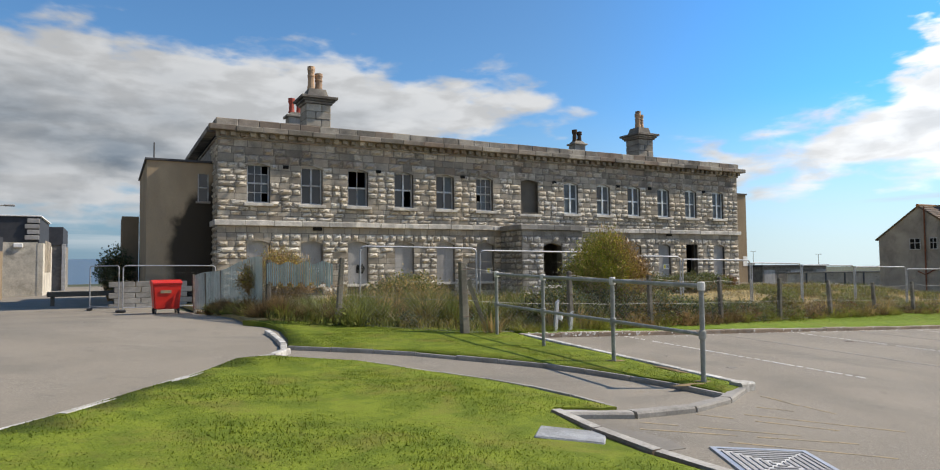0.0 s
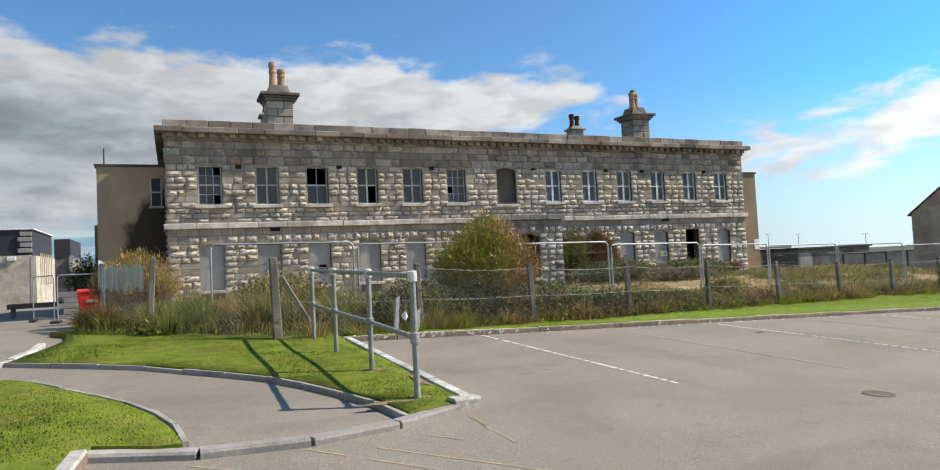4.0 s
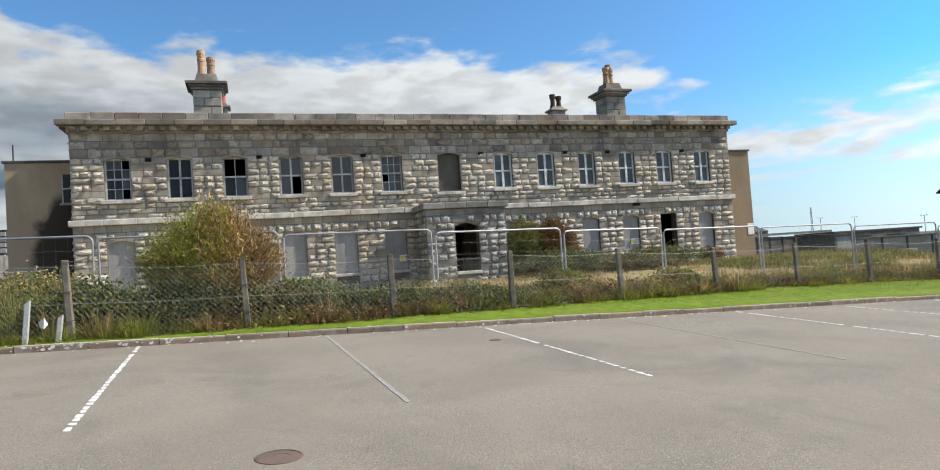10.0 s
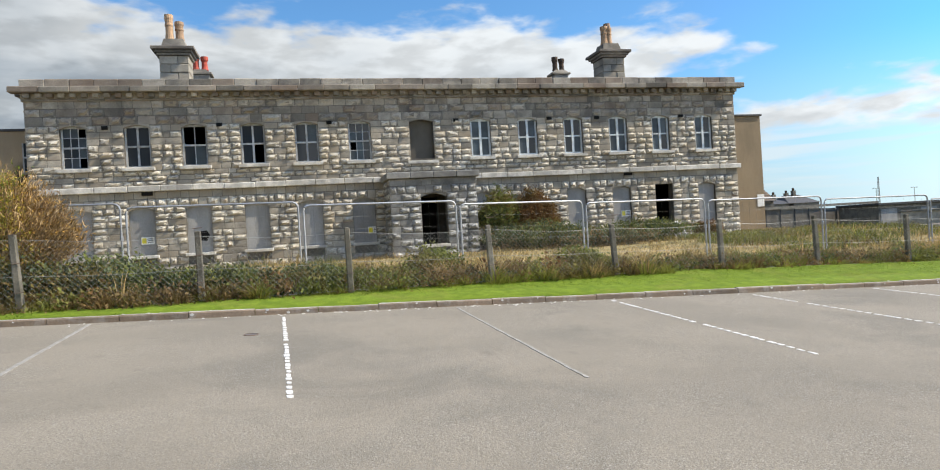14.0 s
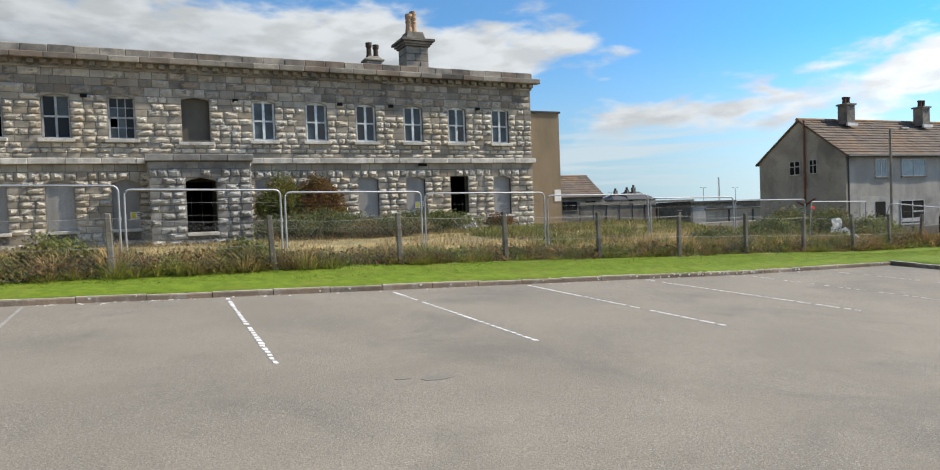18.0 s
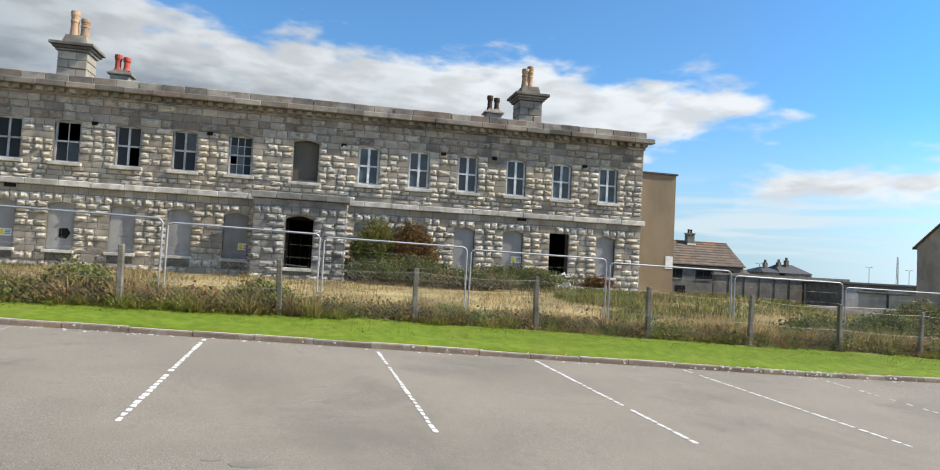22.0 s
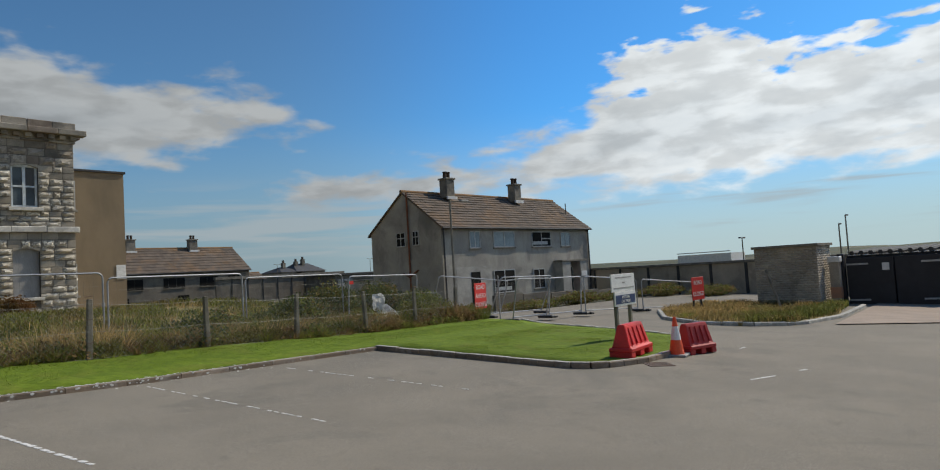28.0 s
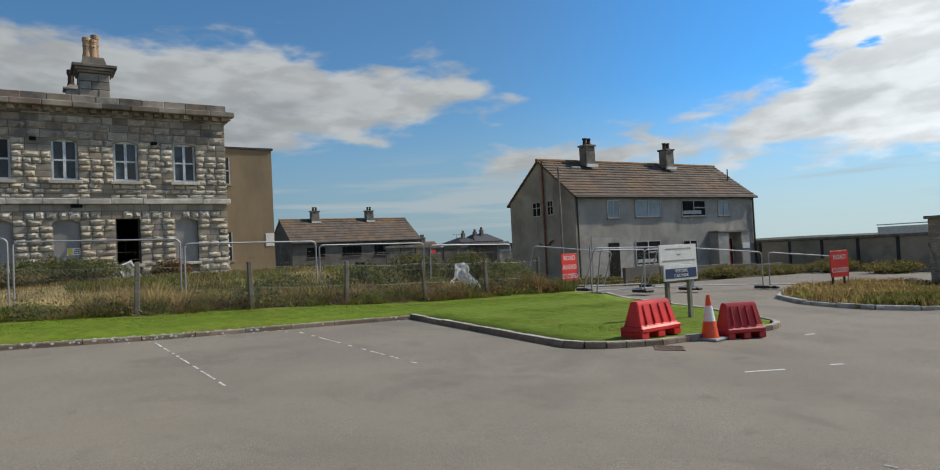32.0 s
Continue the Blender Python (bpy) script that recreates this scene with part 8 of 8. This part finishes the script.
bush("bramble_bush", "low green bramble beside the doorway", (23.8, -2.8, 0.42), 3.0, 1.4, 1.15, 500, [("ivy", 7500, 0.1, lambda p: p[:, 2] > 0), ("weed", 5000, 0.1, lambda p: p[:, 2] > 0)], "twig", 1.0, 6)
bush("bramble_bush", "low mound of bramble before the old building", (21.4, -4.8, land(21.4, -4.8)), 2.4, 1.2, 0.8, 400, [("ivy", 5000, 0.1, lambda p: p[:, 2] > 0), ("brown_weed", 3000, 0.1, lambda p: p[:, 2] > 0)], "twig", 1.0, 11)
for k, (x, y, rx, h) in enumerate(((28.6, -15.0, 1.3, 0.8), (31.0, -15.2, 1.4, 1.05), (33.3, -13.7, 1.3, 1.35), (35.4, -13.6, 1.3, 1.4), (36.3, -14.7, 0.9, 1.15), (31.6, -14.2, 1.1, 1.0))):
    bush("bramble_bush", "green and brown bramble mound behind the fence", (x, y, land(x, y)), rx, 0.8, h, 260, [("ivy", 3500, 0.085, lambda p: p[:, 2] > 0), ("weed", 3500, 0.085, lambda p: p[:, 2] > 0), ("brown_weed", 1200, 0.08, lambda p: p[:, 0] > 0)], "twig", 1.0, 90 + k)
bush("rusty_shrub", "rust-brown dock and bramble by the doorway", (28.2, -1.3, 0.42), 0.9, 0.5, 0.95, 260, [("rust_leaf", 3500, 0.09, lambda p: p[:, 2] > 0)], "twig", 1.0, 7)
bush("fence_bush", "golden-orange shrub at the fence corner", (-1.75, -14.4, land(-1.75, -14.4)), 1.0, 0.8, 1.6, 700,
     [("gold", 11000, 0.034, lambda p: p[:, 2] > 0.7), ("twig", 9000, 0.12, lambda p: p[:, 2] > 0.4), ("amber", 6000, 0.034, lambda p: p[:, 2] > 0.5), ("brown_weed", 3500, 0.06, lambda p: p[:, 2] < 1.0)], "twig", 1.0, 8, ("twig",))
bush("fence_bush", "yellow-green shrub at the fence corner", (1.2, -15.0, land(1.2, -15.0)), 1.2, 0.9, 1.1, 500, [("weed", 5000, 0.08, lambda p: p[:, 2] > 0), ("straw", 2500, 0.07, lambda p: p[:, 2] > 0)], "straw", 1.0, 9)
for k, (x, y, rx, h) in enumerate(((3.0, -18.7, 1.0, 0.9), (4.6, -18.5, 1.2, 0.9), (6.2, -18.3, 1.1, 0.75), (7.8, -18.2, 1.1, 0.5), (9.3, -18.1, 0.9, 0.35))):
    bush("ivy_mound", "dark ivy and bramble grown through the fence", (x, y, land(x, y)), rx, 0.5, h, 260, [("ivy", 4000, 0.075, lambda p: p[:, 2] > 0), ("weed", 3000, 0.075, lambda p: p[:, 2] > 0)], "twig", 1.0, 20 + k)
for k, (x, y, rx, h) in enumerate(((11.6, -17.6, 0.6, 0.6), (35.9, -16.1, 0.9, 0.55), (36.0, -15.2, 1.3, 0.95), (32.6, -15.9, 1.0, 0.6), (14.6, -17.2, 0.7, 0.5))):
    bush("weed_clump", "green weedy clump at the fence", (x, y, land(x, y)), rx, 0.6, h, 240, [("weed", 4200, 0.08, lambda p: p[:, 2] > 0)], "straw", 1.0, 40 + k)
bush("dark_shrub", "dark evergreen shrub beyond the brown wing", (-5.0, 8.0, 0.4), 1.0, 1.3, 2.9, 300, [("ivy", 4500, 0.13, lambda p: p[:, 2] > 0)], "twig", 1.0, 61)
for k, (x, y, rx, h) in enumerate(((46.5, -8.2, 1.9, 0.55), (49.5, -10.3, 2.2, 0.5), (53.0, -11.0, 1.6, 0.75), (57.0, -11.5, 2.6, 0.6), (60.0, -13.0, 1.8, 0.9), (58.5, -16.5, 2.0, 0.6), (40, 6, 2.2, 1.0), (45, 8, 2.5, 1.1))):
    bush("garden_shrub", "overgrown green and brown garden weeds", (x, y, land(x, y) - 0.1), rx, 1.0, h, 200, [("weed", 2600, 0.12, lambda p: p[:, 2] > 0), ("brown_weed", 1600, 0.12, lambda p: p[:, 2] > 0)], "twig", 1.25, 70 + k)

# white chippings and droppings along the kerb
gx = np.concatenate([gen.uniform(1.6, 30, 100), gen.normal(11.5, 2.6, 150)])
gy = np.abs(gen.normal(0, 0.10, len(gx))) * -1 - 19.78 + (gx - 1.4) * 0.0105
spots = np.concatenate([gen.normal(24.5, 1.4, 90), gen.normal(3.0, 1.0, 80), gen.uniform(1.5, 30, 60)])
ok = (gx > 1.5) & (gx < 29.8)
gx, gy = gx[ok], gy[ok]
v, t = [], []
for x, y in zip(gx, gy):
    r = gen.uniform(0.012, 0.03)
    n = len(v)
    z = land(x, y) - 0.012
    v += [(x + r * math.cos(k * 1.257), y + r * math.sin(k * 1.257), z) for k in range(5)] + [(x, y, z + r * 0.3)]
    t += [(n + k, n + (k + 1) % 5, n + 5) for k in range(5)]
for x in spots[(spots > 1.5) & (spots < 29.8)]:
    r = gen.uniform(0.01, 0.032)
    n = len(v)
    yk = -19.78 + (x - 1.38) * 0.0105
    zk = land(x, yk)
    if gen.random() < 0.5:
        y0, z0 = yk + gen.uniform(-0.055, 0.05), zk + 0.080
        v += [(x + r * math.cos(k * 1.257), y0 + r * math.sin(k * 1.257) * 0.7, z0) for k in range(5)] + [(x, y0, z0 + 0.006)]
    else:
        z0 = zk + gen.uniform(0.01, 0.065)
        v += [(x + r * math.cos(k * 1.257), yk - 0.064, z0 + r * math.sin(k * 1.257) * 0.7) for k in range(5)] + [(x, yk - 0.067, z0)]
    t += [(n + k, n + (k + 1) % 5, n + 5) for k in range(5)]
mesh_from("stone_chippings", np.array(v), np.array(t), M["lichen"], None, "small white chippings along the kerb", "gravel")

# brickwork of the enclosure
v, t = [], []
brick_rng = random.Random(9)


def brick_face(origin, along, out, length, rows, proud=0.003, width=0.27, height=0.098):
    o, a, n = Vector(origin), Vector(along), Vector(out)
    for j in range(rows):
        x = -0.13 if j % 2 else 0.0
        while x < length:
            p, q = max(0.0, x), min(length, x + width - 0.014)
            if q - p > 0.04:
                d = 0.6 * proud + brick_rng.uniform(0, proud)
                k = len(v)
                for dx, dz in ((p, 0.006), (q, 0.006), (q, height - 0.006), (p, height - 0.006)):
                    v.append(tuple(o + a * dx + n * d + Vector((0, 0, j * height + dz))))
                for dx, dz in ((p, 0.006), (q, 0.006), (q, height - 0.006), (p, height - 0.006)):
                    v.append(tuple(o + a * dx + Vector((0, 0, j * height + dz))))
                t.extend([(k, k + 1, k + 2), (k, k + 2, k + 3)])
                for e in range(4):
                    f = (e + 1) % 4
                    t.extend([(k + e, k + 4 + e, k + 4 + f), (k + e, k + 4 + f, k + f)])
            x += width


brick_face((52.6, -24.05, -1.45), (-1, 0, 0), (0, -1, 0), 2.5, 28, 0.0012)
brick_face((50.1, -21.6, -1.45), (0, -1, 0), (-1, 0, 0), 2.45, 28)
mesh_from("brickwork", np.array(v), np.array(t), M["block"], pier, "weathered buff bricks", "", "stuff")
